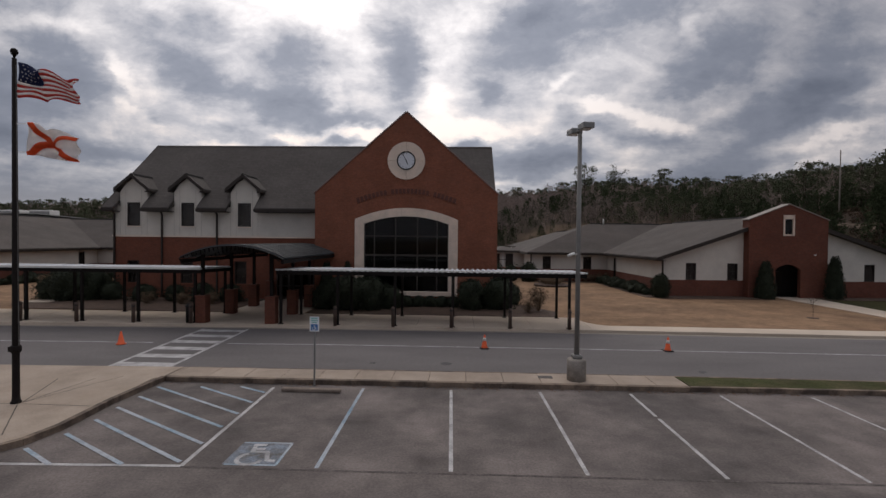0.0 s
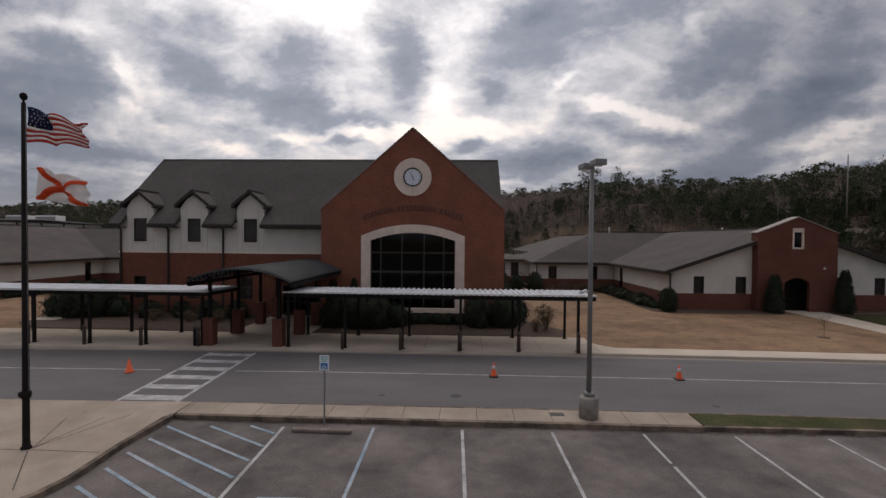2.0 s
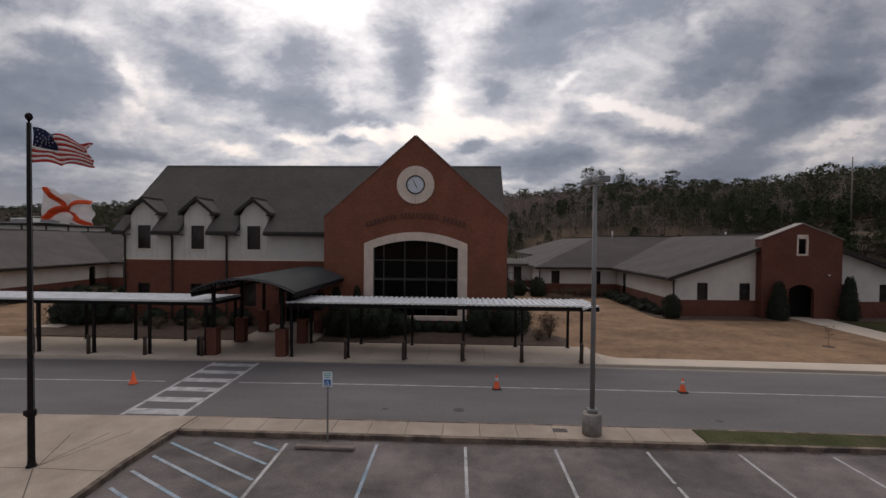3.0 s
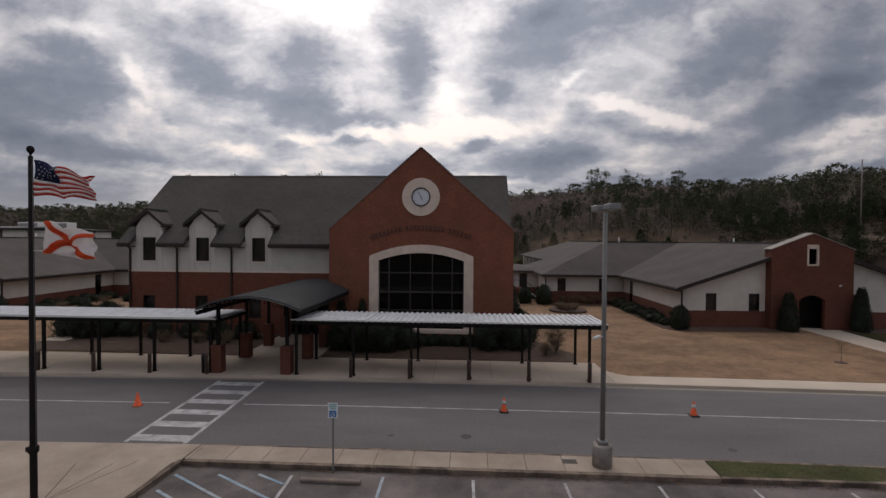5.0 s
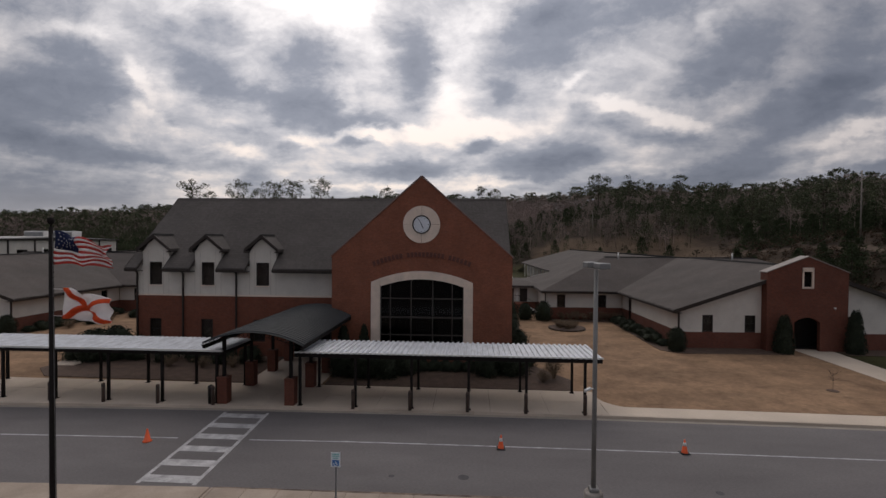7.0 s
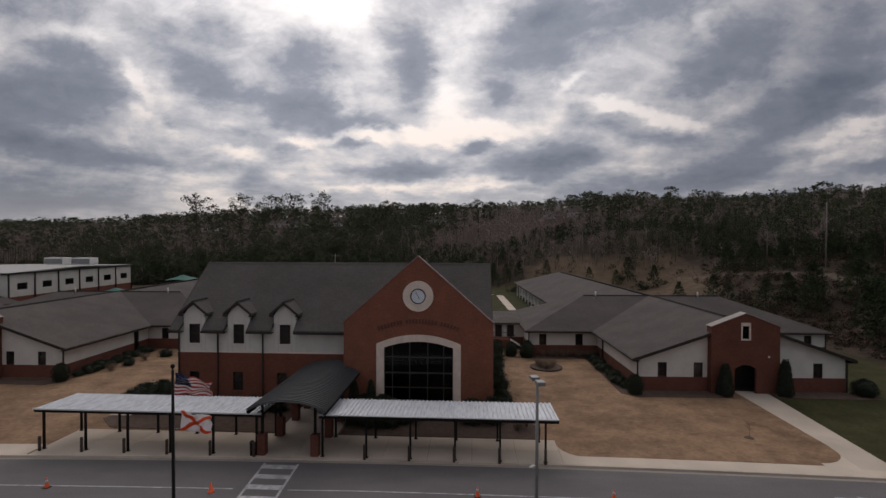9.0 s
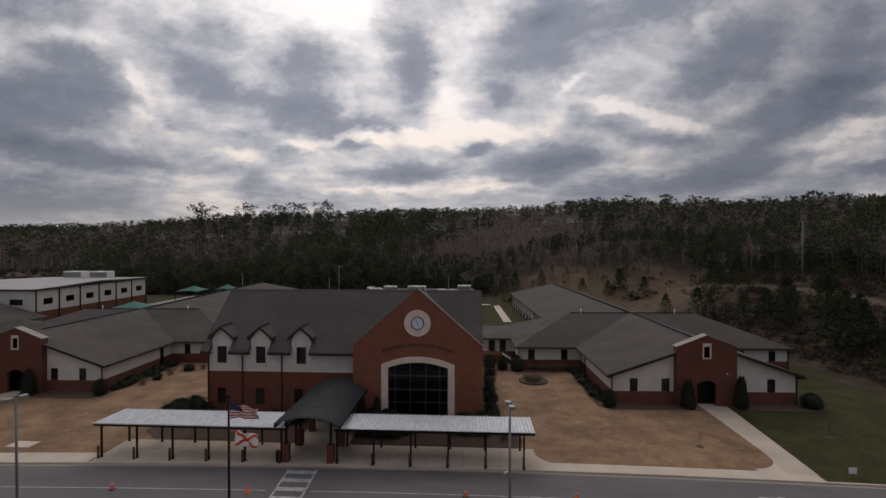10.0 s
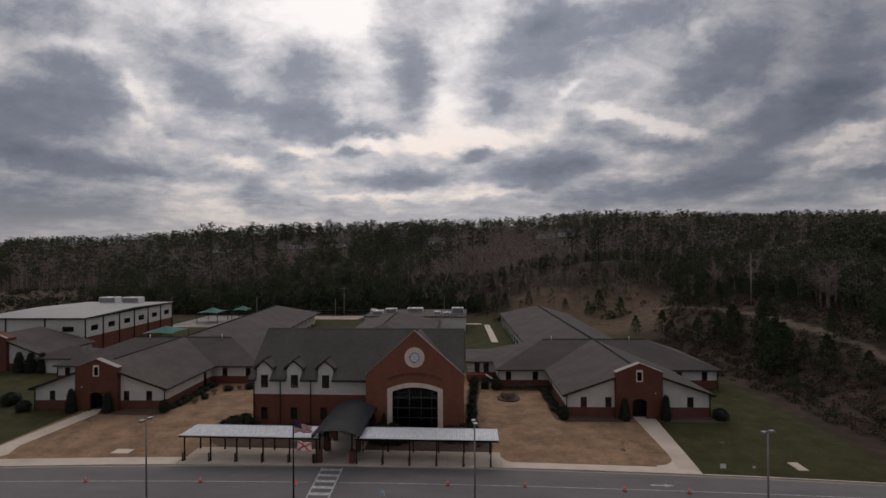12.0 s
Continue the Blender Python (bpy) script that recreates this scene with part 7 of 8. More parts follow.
def stick(p0, p1, r0, r1, n=5):
    p0, p1 = np.asarray(p0, float), np.asarray(p1, float)
    d = p1 - p0
    d = d / (np.linalg.norm(d) + 1e-9)
    u = np.cross(d, [0.31, 0.87, 0.4])
    u /= np.linalg.norm(u)
    w = np.cross(d, u)
    ang = 2 * np.pi * np.arange(n) / n
    ring = np.cos(ang)[:, None] * u + np.sin(ang)[:, None] * w
    v = np.concatenate([p0 + ring * r0, p1 + ring * r1])
    k = np.arange(n)
    j = (k + 1) % n
    return v, np.concatenate([np.stack([k, j, j + n], 1), np.stack([k, j + n, k + n], 1)])


def join(pieces):
    vs, ts, o = [], [], 0
    for v, t in pieces:
        vs.append(v)
        ts.append(t + o)
        o += len(v)
    return np.concatenate(vs), np.concatenate(ts)


def pine_shape(h, rng, clumps, tufts, lo=0.42, rad=0.17, top_flat=False, leaf=0.03, far=False):
    """Trunk with whorled limbs, each ending in a rounded clump of short needle tufts, with gaps between the clumps."""
    lean = np.array([rng.normal(0, 0.012) * h, rng.normal(0, 0.012) * h, 0])
    trunk = [stick((0, 0, -0.6), lean + np.array([0, 0, h * 0.93]), 0.013 * h, 0.004 * h, 3 if far else 5)]
    centres = []
    for k in range(clumps):
        f = lo + (0.94 - lo) * (k + rng.uniform(0.2, 0.8)) / clumps
        g = (f - lo) / (1 - lo)
        a = 2.4 * k + rng.uniform(-0.7, 0.7)
        prof = 0.45 + 0.75 * g if top_flat else math.sqrt(max(0.05, 1 - (1.35 * g - 0.42) ** 2))
        ln = h * rad * prof * rng.uniform(0.45, 1.0)
        e = np.array([np.cos(a) * ln, np.sin(a) * ln, h * f + ln * rng.uniform(0.05, 0.35)]) + lean * f
        if not far:
            trunk.append(stick(lean * f + np.array([0, 0, h * f]), e, 0.0042 * h, 0.0018 * h, 3))
        size = h * rad * rng.uniform(0.30, 0.52)
        q = rng.normal(0, 1, (tufts, 3))
        q /= np.linalg.norm(q, axis=1)[:, None]
        q *= rng.uniform(0.35, 1.0, (tufts, 1)) * size
        centres.append(e + q * np.array([1, 1, 0.62]) + np.array([0, 0, 0.15 * size]))
    top = lean + np.array([0, 0, h * 0.95])
    centres.append(top + rng.normal(0, 1, (tufts, 3)) * np.array([0.028, 0.028, 0.022]) * h)
    return join(trunk), leaves(np.concatenate(centres), leaf * h, rng, 1, 0.3, 0.6, 0.8)


def young_pine_shape(h, rng, tufts, per, rad=0.26):
    trunk = stick((0, 0, -0.5), (0, 0, h * 0.95), 0.015 * h, 0.004 * h, 5)
    z = rng.uniform(0.04, 1.0, tufts) ** 0.85
    a = rng.uniform(0, 2 * np.pi, tufts)
    r = rad * h * (1.04 - z) ** 0.75 * rng.uniform(0.45, 1.1, tufts)
    return trunk, leaves(np.stack([r * np.cos(a), r * np.sin(a), z * h], 1), (0.062 if tufts < 100 else 0.036) * h, rng, per, 0.6, 0.7, 0.8)


def bare_shape(h, rng, limbs, twigs, width=0.0062):
    """Leafless hardwood: trunk, rising limbs, a haze of thin twigs."""
    parts_ = [stick((0, 0, -0.6), (rng.normal(0, 0.02) * h, rng.normal(0, 0.02) * h, h * 0.72), 0.011 * h, 0.005 * h, 5)]
    tips = []
    for k in range(limbs):
        f = rng.uniform(0.28, 0.72)
        a = rng.uniform(0, 2 * np.pi)
        ln = h * rng.uniform(0.14, 0.27)
        e = np.array([np.cos(a) * ln * 0.85, np.sin(a) * ln * 0.85, h * f + ln * 0.95])
        parts_.append(stick((0, 0, h * f), e, 0.0045 * h, 0.0018 * h, 3))
        tips.append((np.array([0, 0, h * f]), e))
    t = rng.integers(0, len(tips), twigs)
    q = rng.uniform(0.3, 1.0, twigs)[:, None]
    p0 = np.array([tips[i][0] for i in t]) * (1 - q) + np.array([tips[i][1] for i in t]) * q
    d = np.stack([rng.normal(0, 0.75, twigs), rng.normal(0, 0.75, twigs), rng.uniform(0.1, 1.1, twigs)], 1) * h * 0.105
    side = np.cross(d, rng.normal(0, 1, (twigs, 3)))
    side /= np.linalg.norm(side, axis=1)[:, None]
    v = np.stack([p0 - side * width * h, p0 + side * width * h, p0 + d], 1).reshape(-1, 3)
    parts_.append((v, np.arange(3 * twigs).reshape(-1, 3)))
    return join(parts_)


def scatter(kind_shapes, spots, rng):
    """Copies shapes to (x, y, z, scale) spots as one cloud of triangles."""
    vs, ts, o = [], [], 0
    for x, y, z, s in spots:
        v, t = kind_shapes[rng.integers(len(kind_shapes))]
        a = rng.uniform(0, 2 * np.pi)
        c, n = np.cos(a), np.sin(a)
        w = v @ np.array([[c, n, 0], [-n, c, 0], [0, 0, 1]]) * np.array([s * rng.uniform(0.85, 1.15), s * rng.uniform(0.85, 1.15), s])
        vs.append(w + np.array([x, y, z]))
        ts.append(t + o)
        o += len(v)
    return np.concatenate(vs), np.concatenate(ts)


PINES = [pine_shape(16, RNG, 15, 29, lo=RNG.uniform(0.22, 0.45), rad=RNG.uniform(0.17, 0.25), leaf=0.033) for _ in range(8)]
PINES_FAR = [pine_shape(16, RNG, 8, 10, lo=RNG.uniform(0.25, 0.45), rad=RNG.uniform(0.18, 0.25), leaf=0.066, far=True) for _ in range(6)]
YOUNG = [young_pine_shape(7, RNG, 60, 3, RNG.uniform(0.26, 0.40)) for _ in range(6)]
HARDWOOD = [bare_shape(14, RNG, 9, 150, 0.0046) for _ in range(7)]
HARDWOOD_FAR = [bare_shape(14, RNG, 5, 42, 0.0105) for _ in range(5)]
SCRUB = [bare_shape(9, RNG, 7, 56) for _ in range(4)]


HOUSES = ((-213, 383, 14), (-158, 388, 13), (-139, 384, 15), (-112, 390, 12), (-26, 386, 13), (68, 390, 15), (84, 386, 12))


def in_view(x, y):
    return abs(x - 2) < 1.12 * (y + 34) + 12


def hides_pole(x, y):
    """Keeps the growth open in front of the two tall poles."""
    return any(py - 45 < y < py + 2 and abs(x - px * (y + 20) / (py + 20)) < 2.6 for px, py in ((37.0, 152.5), (74.5, 97.5)))


def woods():
    pines, young, bare = [], [], []

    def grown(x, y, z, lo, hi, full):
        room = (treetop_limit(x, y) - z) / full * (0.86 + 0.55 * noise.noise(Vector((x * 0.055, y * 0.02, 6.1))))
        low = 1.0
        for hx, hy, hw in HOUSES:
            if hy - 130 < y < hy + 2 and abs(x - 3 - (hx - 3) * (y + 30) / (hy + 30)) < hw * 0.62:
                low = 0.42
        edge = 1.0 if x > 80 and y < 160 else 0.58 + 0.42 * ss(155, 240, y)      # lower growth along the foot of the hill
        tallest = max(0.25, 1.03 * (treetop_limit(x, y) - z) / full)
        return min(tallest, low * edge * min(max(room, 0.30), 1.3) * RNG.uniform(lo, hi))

    for _ in range(25000):
        y = 36 + 404 * RNG.uniform() ** 0.8
        x = RNG.uniform(-1, 1) * (1.12 * (y + 34) + 12) + 2
        xr = x + 0.12 * (y - 60)
        clump = noise.noise(Vector((x * 0.018, y * 0.018, 4.2)))
        back = y > 152 + 4 * noise.noise(Vector((x * 0.05, 0, 1))) + (-8) * ss(8, 30, x) * ss(90, 60, x) + 62 * ss(-150, -190, x)
        hillside = xr > 86 + 8 * clump and y > 40
        if not (back or hillside):
            continue
        if hides_pole(x, y):
            continue
        keep = 0.75 if y < 200 else 0.46 if y < 300 else 0.36
        if RNG.uniform() > keep:
            continue
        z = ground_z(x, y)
        p_bare = 0.60 + 0.14 * ss(0, 25, x) * ss(80, 50, x) * ss(160, 185, y) - 0.18 * ss(0, -45, x) + 0.7 * clump + 0.10 * ss(-60, -120, x) + 0.44 * ss(-25, 0, x) * ss(62, 40, x) - 0.34 * ss(70, 95, x) * ss(190, 150, y) - 0.30 * ss(-95, -70, x) * ss(-10, -30, x)
        u = RNG.uniform()
        if back and y < 182 and u < 0.42:
            young.append((x, y, z, grown(x, y, z, 0.7, 1.6, 14)))
        elif u < p_bare:
            bare.append((x, y, z, grown(x, y, z, 0.58, 1.06, 13)))
        else:
            pines.append((x, y, z, grown(x, y, z, 0.50, 1.08, 15)))
    # the far ridge
    for _ in range(3600):
        y = RNG.uniform(440, 715)
        x = RNG.uniform(-1.0, 0.62) * (y + 34)
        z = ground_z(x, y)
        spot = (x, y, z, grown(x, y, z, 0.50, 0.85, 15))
        (bare if RNG.uniform() < 0.42 + 0.8 * noise.noise(Vector((x * 0.012, y * 0.012, 4.2))) else pines).append(spot)
    # young pines in the understorey and on the slope
    for _ in range(760):
        x, y = RNG.uniform(-120, 160), RNG.uniform(150, 195)
        if in_view(x, y) and not (8 < x < 75 and y < 168):
            young.append((x, y, ground_z(x, y), RNG.uniform(0.35, 0.9)))
    for _ in range(1350):
        x, y = RNG.uniform(54, 140), RNG.uniform(34, 165)
        xr = x + 0.12 * (y - 60)
        if not (20 < x < 62 and y > 100) and RNG.uniform() < 0.9 * ss(73, 90, xr) + 0.10 * ss(0.1, 0.35, noise.noise(Vector((x * 0.06, y * 0.06, 11)))):
            young.append((x, y, ground_z(x, y), RNG.uniform(0.25, 1.0) * (0.35 if hides_pole(x, y) else 1)))
    rng = np.random.default_rng(5)
    scrub = []
    for _ in range(1200):
        x, y = rng.uniform(50, 120), rng.uniform(28, 165)
        if abs(x - 73.2 + 0.0033 * (y - 70) ** 2) > 1.8 and not (20 < x < 60 and y > 100) and x + 0.12 * (y - 60) > 52.5 + 3 * noise.noise(Vector((x * 0.1, y * 0.1, 7))):
            scrub.append((x, y, ground_z(x, y), rng.uniform(0.07, 0.24)))
    for _ in range(1500):
        x, y = rng.uniform(4, 70), rng.uniform(118, 168)
        if noise.noise(Vector((x * 0.07, y * 0.07, 3))) > 0.0:
            scrub.append((x, y, ground_z(x, y), rng.uniform(0.05, 0.15)))
    thicket = []
    for _ in range(2600):
        x, y = rng.uniform(48, 105), rng.uniform(20, 165)
        xr = x + 0.12 * (y - 60)
        if xr > 51 + 3 * noise.noise(Vector((x * 0.1, y * 0.1, 7))) and not (x < 60 and y > 100) and abs(x - 73.2 + 0.0033 * (y - 70) ** 2) > 2.2 and rng.uniform() < 0.28 + 0.7 * noise.noise(Vector((x * 0.05, y * 0.05, 3))):
            thicket.append((x, y, ground_z(x, y) - 0.1, rng.uniform(0.35, 1.0)))
    for _ in range(900):
        x, y = rng.uniform(-150, 6), rng.uniform(150, 160)
        thicket.append((x, y, ground_z(x, y) - 0.1, rng.uniform(1.0, 2.6)))
        if rng.uniform() < 0.35:
            young.append((x, y + 4, ground_z(x, y + 4), rng.uniform(0.5, 1.3)))
    for _ in range(160):
        x, y = rng.uniform(8, 62), rng.uniform(132, 146)
        if noise.noise(Vector((x * 0.09, y * 0.09, 8))) > 0.0:
            thicket.append((x, y, ground_z(x, y) - 0.1, rng.uniform(0.4, 1.1)))
    dry = []
    for _ in range(2300):
        x, y = rng.uniform(50, 100), rng.uniform(22, 130)
        xr = x + 0.12 * (y - 60)
        if xr > 51.5 + 3 * noise.noise(Vector((x * 0.1, y * 0.1, 7))) and abs(x - 73.2 + 0.0033 * (y - 70) ** 2) > 1.3 and not (x < 60 and y > 100):
            dry.append((x, y, ground_z(x, y) - 0.1, rng.uniform(0.3, 0.95)))
    for _ in range(500):
        x, y = rng.uniform(-230, -150), rng.uniform(150, 215)
        thicket.append((x, y, ground_z(x, y) - 0.1, rng.uniform(0.6, 2.2) * (1.0 if noise.noise(Vector((x * 0.05, y * 0.05, 9))) > 0 else 0.5)))
    edge_y = 205.0
    near_pines, far_pines = [q for q in pines if q[1] < edge_y], [q for q in pines if q[1] >= edge_y]
    near_bare, far_bare = [q for q in bare if q[1] < edge_y], [q for q in bare if q[1] >= edge_y]
    tuft = []
    for k in range(5):
        q = np.random.default_rng(60 + k)
        a, z, r = q.uniform(0, 6.28, 26), q.uniform(0.05, 1.0, 26), q.uniform(0.2, 1.0, 26)
        tuft.append(leaves(np.stack([r * np.cos(a), r * np.sin(a), z * 1.5 * (1.1 - 0.5 * r)], 1), 0.34, q, 3, 0.6, 0.7))
    for name, shapes, spots, m, seed, label in (
            ("thicket", tuft, thicket, THICKET, 6, "dark tangled brush on the hillside"),
            ("dry_thicket", tuft, dry, BUSH_DRY, 7, "brown winter undergrowth on the hillside"),
            ("pine_woods", [q[1] for q in PINES], near_pines, PINE, 1, "dense dark pine woods at the foot of the hills"),
            ("pine_trunks", [q[0] for q in PINES], near_pines, BARK, 1, "grey-brown trunks of the pine woods"),
            ("far_pine_woods", [q[1] for q in PINES_FAR], far_pines, PINE, 8, "dark pine woods on the hills behind the school"),
            ("far_pine_trunks", [q[0] for q in PINES_FAR], far_pines, BARK, 8, "grey-brown trunks of the far pine woods"),
            ("young_pines", [q[1] for q in YOUNG], young, PINE_YOUNG, 2, "thicket of young dark green pines below the woods"),
            ("bare_woods", HARDWOOD, near_bare, BARE, 3, "grey-brown leafless winter hardwoods among the pines"),
            ("far_bare_woods", HARDWOOD_FAR, far_bare, BARE, 9, "grey-brown leafless winter hardwoods on the hills"),
            ("brush", SCRUB, scrub, BUSH_DRY, 4, "brown winter brush on the bank")):
        v, t = scatter(shapes, spots, np.random.default_rng(seed))
        tagged(new(name, mesh_from(name, v, t, m)), label, "woods", kind="stuff")


woods()


def single_pine(x, y, h, seed, label, young=False, flat=False, group=""):
    rng = np.random.default_rng(seed)
    z = ground_z(x, y)
    t = thing("pine_tree", (x, y, z), label, "tree", group)
    trunk, crown = young_pine_shape(h, rng, 260, 8, 0.40) if young else pine_shape(h, rng, 16 if flat else 20, 40, lo=0.62 if flat else 0.4, rad=0.24 if flat else 0.19, top_flat=flat, leaf=0.028)
    for name, (v, tr), m in (("trunk", trunk, BARK), ("crown", crown, PINE_YOUNG if young else PINE)):
        ob = new(name, mesh_from(name, v, tr, m))
        ob.parent = t
    return t


for k, (x, y, top, flat) in enumerate(((-156, 262, 41.3, True), (-150, 268, 36.5, False), (-130, 262, 40.3, True), (-119, 262, 37.2, False), (-109, 262, 40.3, True), (-99, 262, 41.0, True), (-83, 262, 42.2, True),
                                       (-47, 262, 38.1, False), (5, 262, 38.4, False), (12, 266, 37.5, False), (51, 200, 36.0, True), (63, 200, 34.3, True), (81, 200, 33.4, False), (118, 285, 48, False))):
    single_pine(x, y, top - ground_z(x, y), 50 + k, "tall pine with an airy crown above the treeline", flat=flat, group="tall skyline pines")
rng_e = np.random.default_rng(77)
for k in range(16):
    y = rng_e.uniform(190, 400)
    x = rng_e.uniform(-0.9, 0.95) * y
    zg = ground_z(x, y)
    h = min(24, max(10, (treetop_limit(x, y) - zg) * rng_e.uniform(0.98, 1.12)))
    single_pine(x, y, h, 200 + k, "tall pine standing above the treeline", flat=k % 3 == 0, group="tall skyline pines")
for k, (x, y, h) in enumerate(((60, 80, 7), (63, 84, 8), (57, 88, 6.5), (66, 78, 7.5), (61, 88, 6), (65, 72, 6.5), (69, 82, 8), (57, 54, 4), (66, 50, 5), (75, 58, 6.5), (64, 62, 5), (79, 48, 6), (72, 66, 6), (54, 96, 5.5),
                               (50, 110, 5), (55, 104, 6), (47, 138, 7), (53, 134, 6), (24, 143, 5), (58, 62.4, 8), (61, 63.2, 7.5), (59.5, 66, 8.5), (63.5, 67, 7), (63.9, 56.1, 7), (68, 111, 7), (65, 118, 7.5), (70, 104, 6.5), (43, 136, 4.5), (36, 139, 4), (12, 146, 6), (8, 148, 7), (16, 147, 5))):
    single_pine(x, y, h, 90 + k, "bushy young pine on the brown bank", young=True, group="young pines on the bank")


def bush_mesh(name, kind, rng, mat):
    """A leafy, lumpy shell over a dark inner body; unit size, base at 0."""
    n = 1300
    a, z = rng.uniform(0, 2 * np.pi, n), rng.uniform(0, 1, n)
    w1, w2, w3 = rng.uniform(0, 6.28, 3)

    def radius(a, z):
        if kind == "cone":
            r = 0.5 * (1.03 - z) ** 0.45 * np.minimum(1, 0.75 + z * 1.6)
            return r * (1 + 0.07 * np.sin(3 * a + 5 * z + w1) + 0.06 * np.sin(6 * a - 11 * z + w2))
        r = 0.5 * np.sqrt(np.maximum(0.02, 1 - (2 * (0.12 + 0.88 * z) - 1.0) ** 2))
        rough = 1.0 if kind == "round" else 2.6
        return r * (1 + rough * (0.07 * np.sin(2 * a + 3 * z + w1) + 0.06 * np.sin(4 * a - 6 * z + w2) + 0.05 * np.sin(7 * a + 9 * z + w3)))

    jag = (0.88, 1.10) if kind != "loose" else (0.62, 1.25)
    r = radius(a, z) * rng.uniform(*jag, n)
    shell = leaves(np.stack([r * np.cos(a), r * np.sin(a), z], 1), 0.052, rng, 2, 0.5, 0.8)
    ang = 2 * np.pi * np.arange(14) / 14
    v = np.concatenate([np.stack([0.84 * radius(ang, z0) * np.cos(ang), 0.84 * radius(ang, z0) * np.sin(ang), np.full(14, z0)], 1) for z0 in np.linspace(0, 0.93, 9)])
    t = []
    for i in range(8):
        for k in range(14):
            a_, b_ = i * 14 + k, i * 14 + (k + 1) % 14
            t += [(a_, b_, b_ + 14), (a_, b_ + 14, a_ + 14)]
    vv, tt = join([(v, np.array(t)), shell])
    return mesh_from(name, vv, tt, mat)


def twig_bush_mesh(name, rng, mat):
    """A leafless shrub: a fan of stems that fork into thin twigs, with a few dry leaves."""
    bits, ends = [], []
    for k in range(16):
        a, r = rng.uniform(0, 6.28), rng.uniform(0.12, 0.46)
        e = np.array([r * math.cos(a), r * math.sin(a), rng.uniform(0.55, 1.0) * (1.05 - 0.6 * r)])
        bits.append(stick((0.12 * r * math.cos(a), 0.12 * r * math.sin(a), 0), e, 0.012, 0.006, 3))
        ends.append(e)
        for _ in range(9):
            f = rng.uniform(0.3, 1.0)
            q = e * f
            d = rng.normal(0, 1, 3) * np.array([0.10, 0.10, 0.06]) + np.array([0, 0, 0.10])
            bits.append(stick(q, q + d, 0.005, 0.003, 3))
            ends.append(q + d)
    bits.append(leaves(np.array(ends), 0.042, rng, 9, 1.5, 0.8))
    return mesh_from(name, *join(bits), mat)


ROUND = [bush_mesh("round_bush", "round", np.random.default_rng(20 + k), BUSH) for k in range(4)]
LOOSE = [bush_mesh("loose_bush", "loose", np.random.default_rng(50 + k), BUSH) for k in range(5)]
CONE = [bush_mesh("cone_bush", "cone", np.random.default_rng(30 + k), BUSH) for k in range(3)]
DRY = [twig_bush_mesh("dry_bush", np.random.default_rng(40 + k), TWIGS_DRY) for k in range(3)]
BUSH_N = [0]


def bush(x, y, w, h, meshes, name, label, category="shrub", group="", z=0.12):
    k = BUSH_N[0] = BUSH_N[0] + 1
    ob = new(name, meshes[k % len(meshes)])
    ob.location, ob.rotation_euler, ob.scale = (x, y, z), (0, 0, k * 1.7), (w, w * 0.95, h)
    return tagged(ob, label, category, group)


for x, y, w, h in ((-8.6, 31.3, 2.0, 1.7), (-7.2, 30.9, 2.4, 2.2), (-5.8, 31.2, 2.4, 2.1), (-4.6, 31.6, 1.8, 1.5), (-6.6, 32.4, 2.2, 2.0), (-8.2, 32.6, 2.0, 2.0)):
    bush(x, y, w, h, LOOSE, "shrub", "large dark evergreen shrub in front of the gable", group="shrubs under the arched window")
for x in (-3.5, -2.7, -1.9, -1.1, -0.3):
    bush(x, 32.7, 1.0, 0.75, LOOSE, "hedge_shrub", "low clipped evergreen shrub under the window sill", group="low hedge")
for x, y, w, h in ((0.9, 31.9, 2.0, 2.0), (2.6, 32.0, 2.1, 2.1), (3.8, 34.6, 1.6, 1.5), (3.7, 37.5, 1.4, 1.3), (3.8, 40.6, 1.5, 1.5), (3.7, 44.0, 1.4, 1.2), (3.8, 47.5, 1.5, 1.4), (4.0, 51.5, 1.5, 1.4), (4.2, 55.3, 1.8, 2.2), (6.0, 55.6, 1.6, 1.9), (8.0, 55.0, 1.8, 2.2)):
    bush(x, y, w, h, LOOSE, "shrub", "rounded dark evergreen shrub beside the brick hall", group="shrubs beside the hall")
for x, y, w, h in ((-7.75, 33.2, 1.0, 3.0), (-9.2, 33.1, 1.2, 2.9)):
    bush(x, y, w, h, CONE, "juniper", "narrow dark upright juniper against the brick gable", "shrub", "upright junipers")
for x, y, w, h in ((5.3, 31.4, 2.0, 1.7), (4.5, 30.6, 1.2, 0.9), (9.3, 50.2, 1.5, 0.8), (10.2, 49.6, 1.3, 0.7), (9.9, 50.8, 1.2, 0.8)):
    bush(x, y, w, h, DRY, "dry_shrub", "brown leafless winter shrub", group="brown shrubs")
for x, y, w, h in ((-27.9, 33.4, 2.6, 2.3), (-26.6, 33.9, 2.2, 2.5), (-29.4, 33.6, 1.8, 1.6), (-25.2, 34.0, 1.6, 1.3), (-22.6, 33.6, 1.6, 1.2), (-20.4, 33.8, 1.5, 1.2), (-18.2, 33.4, 1.7, 1.4), (-16.2, 33.6, 1.6, 1.3)):
    bush(x, y, w, h, LOOSE, "shrub", "dark evergreen shrub along the hall wall", group="shrubs along the hall")
for x, y in ((-21.5, 32.2), (-18.9, 32.0), (-16.9, 32.3)):
    bush(x, y, 1.3, 0.9, DRY, "dry_shrub", "brown leafless winter shrub", group="brown shrubs")
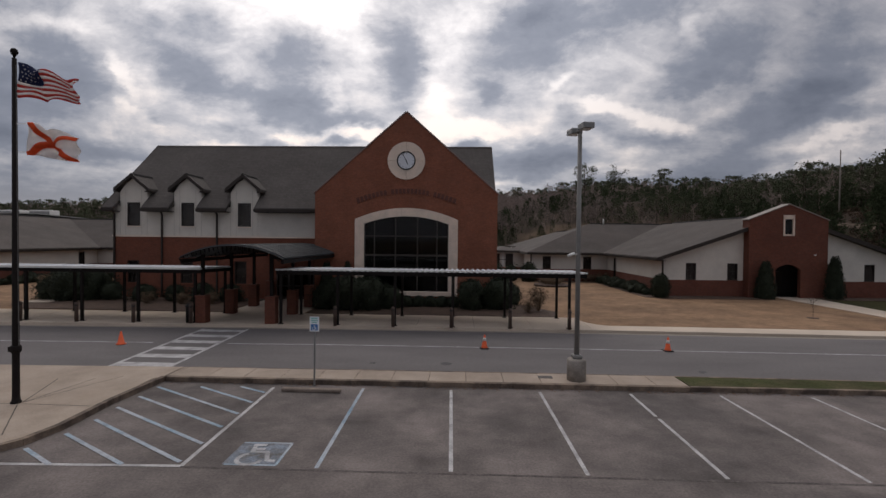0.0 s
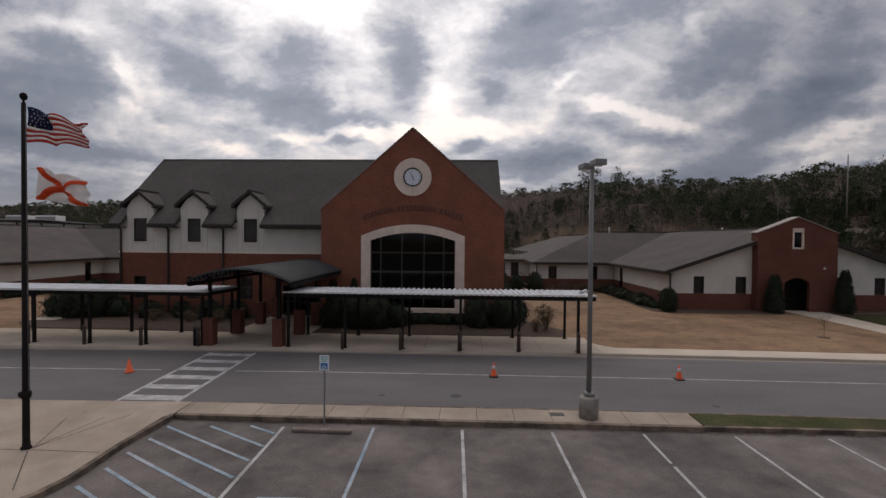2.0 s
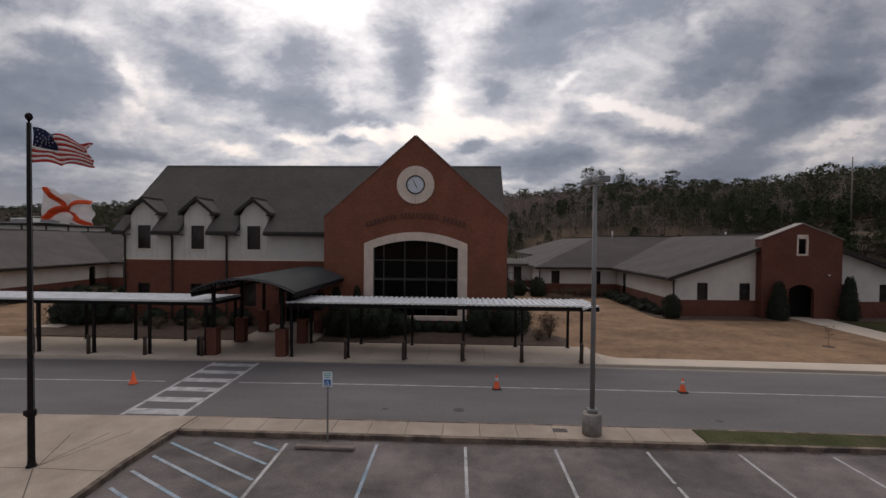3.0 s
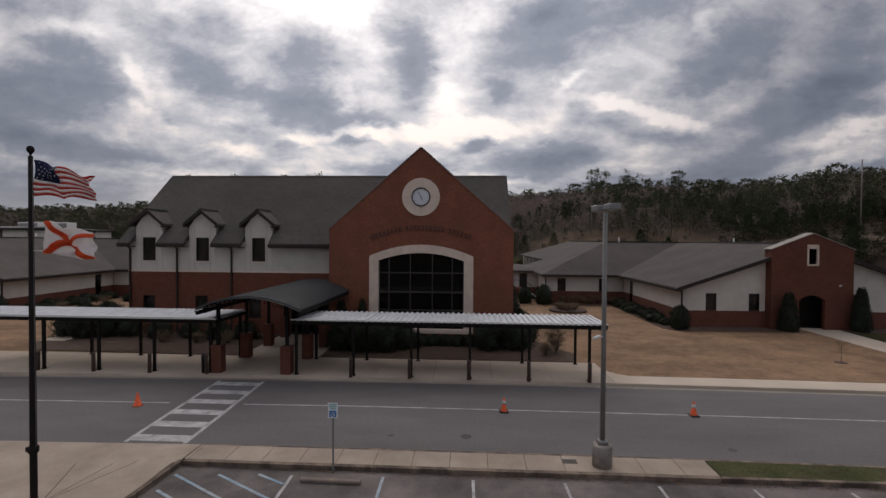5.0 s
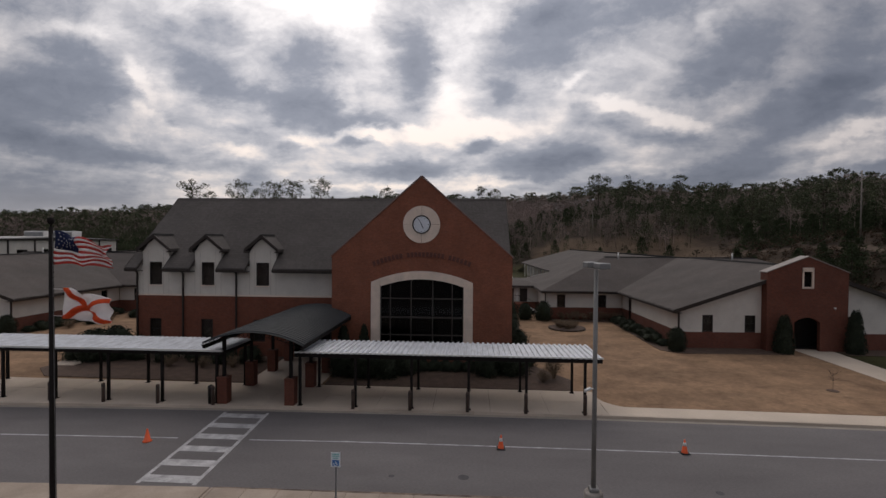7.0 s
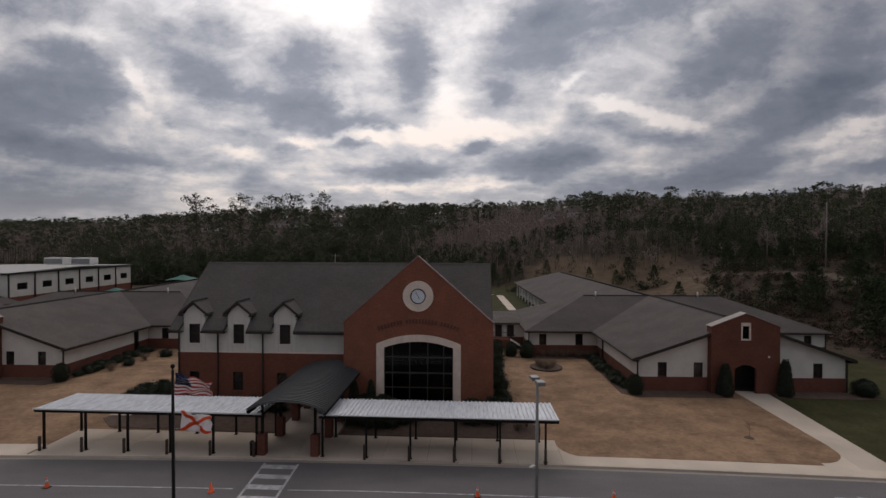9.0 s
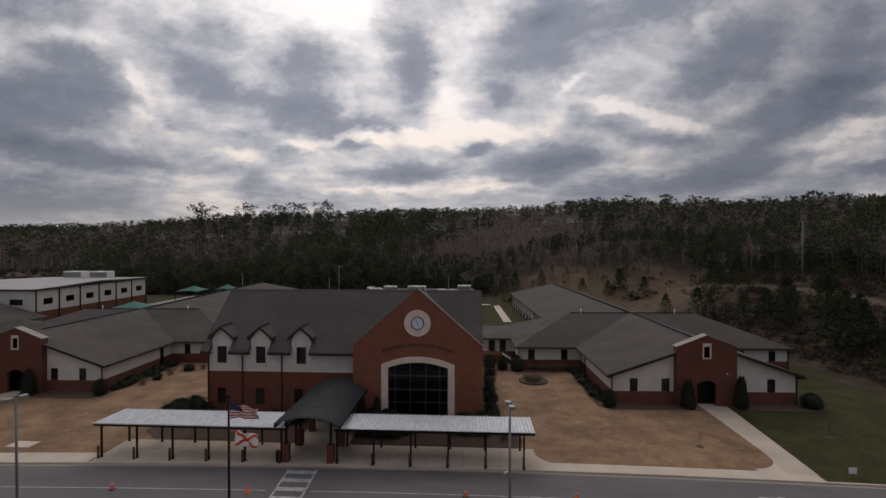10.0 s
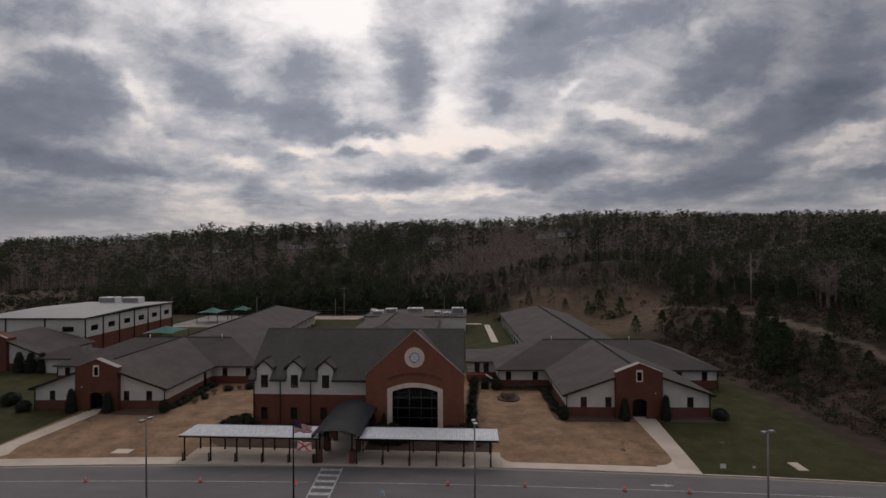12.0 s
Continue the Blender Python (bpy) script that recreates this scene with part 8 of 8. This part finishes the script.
for ax, s in ((27.35, 1), (-53.9, -1)):
    bush(*beside(ax, -s * 10.9, 40.75), 1.45, 1.95, ROUND, "round_shrub", "clipped round evergreen shrub at the wing corner", group="corner shrubs")
    bush(*beside(ax, -s * 2.35, 40.5), 1.6, 3.05, CONE, "juniper", "tall dark upright juniper beside the wing entrance", "shrub", "upright junipers")
    bush(*beside(ax, s * 3.35, 40.5), 1.55, 3.5, CONE, "juniper", "tall dark pointed juniper beside the wing entrance", "shrub", "upright junipers")
    bush(*beside(ax, s * 11.2, 41.0), 2.1, 1.6, ROUND, "round_shrub", "clipped round evergreen shrub at the wing corner", group="corner shrubs")
    for k in range(13):
        bush(*beside(ax, -s * (11.1 + 0.5 * ((k * 7) % 5) / 5), 42.9 + 0.98 * k), 1.1 + 0.5 * ((k * 5) % 4) / 4, 0.6 + 0.55 * ((k * 3) % 5) / 5, LOOSE, "hedge_shrub", "low dark evergreen shrub along the wing wall", group="wing hedge")
for k, (x, y, w, h) in enumerate(((-40.6, 45.6, 1.5, 0.9), (-40.2, 48.0, 1.3, 0.8), (-39.9, 50.6, 1.6, 1.0), (-38.6, 52.6, 1.5, 0.9), (-37.0, 53.4, 1.4, 0.8), (-35.3, 53.8, 1.6, 1.0))):
    bush(x, y, w, h, LOOSE if k % 2 else DRY, "dry_shrub" if k % 2 == 0 else "hedge_shrub", "loose winter shrub in the planting bed", group="bed shrubs")
for x in (-87.4, -84.8, -82.4):
    bush(x, 63.2, 2.3, 4.0, CONE, "juniper", "dark conical evergreen beside a far wing", "shrub", "upright junipers")
bush(-69.5, 43.5, 2.6, 2.0, ROUND, "shrub", "wide dark evergreen shrub at the wing end", group="corner shrubs")


for k in range(9):
    bush(10.2 + 0.85 * k, 55.6 - 0.3 * (k % 2), 1.3, 0.95 + 0.15 * (k % 3), DRY, "dry_shrub", "brown leafless winter shrub", group="brown shrubs")
for x, y in ((8.9, 49.4), (10.6, 50.4), (9.6, 49.0), (8.8, 50.6)):
    bush(x, y, 1.4, 0.8, DRY, "dry_shrub", "brown leafless winter shrub", group="brown shrubs", z=0.25)


def sapling(x, y, h, label):
    t = thing("sapling", (x, y, 0.12), label, "tree")
    rng = np.random.default_rng(int(x * 10))
    v, tr = bare_shape(h, rng, 9, 40, 0.006)
    ob = new("trunk", mesh_from("trunk", v * np.array([1.1, 1.1, 1]), tr, BARK))
    ob.parent = t
    bm = B()
    lathe(bm, [(0.36, 0.10), (0.32, 0.145), (0.15, 0.16)], 16, x, y, 0)
    part("mulch_ring", bm, MULCH, t)


sapling(22.0, 30.2, 1.5, "small bare sapling in a mulch ring on the tan lawn")
sapling(35.0, 33.0, 1.6, "small bare sapling in a mulch ring on the green lawn")


def far_house(x, y, w):
    z = ground_z(x, y) - 0.3
    hs = thing("far_house", (x, y, z), "pale house on the wooded ridge", "house", "houses on the ridge")
    boxpart("wall", (x - w / 2, x + w / 2, y - 4, y + 4, z, z + 3.4), WHITE_METAL, hs)
    bm = B()
    prism(bm, [(y - 4.6, z + 3.4), (y + 4.6, z + 3.4), (y, z + 6.2)], "x", x - w / 2 - 0.5, x + w / 2 + 0.5)
    part("roof", bm, SHINGLE_GREY, hs)
    for k in range(3):
        bm = B()
        xx = x - w * 0.3 + w * 0.3 * k
        box(bm, xx - 0.5, xx + 0.5, y - 4.05, y - 3.99, z + 1.2, z + 2.5)
        part("window", bm, TRIM, hs)


for x, y, w in HOUSES:
    far_house(x, y, w)
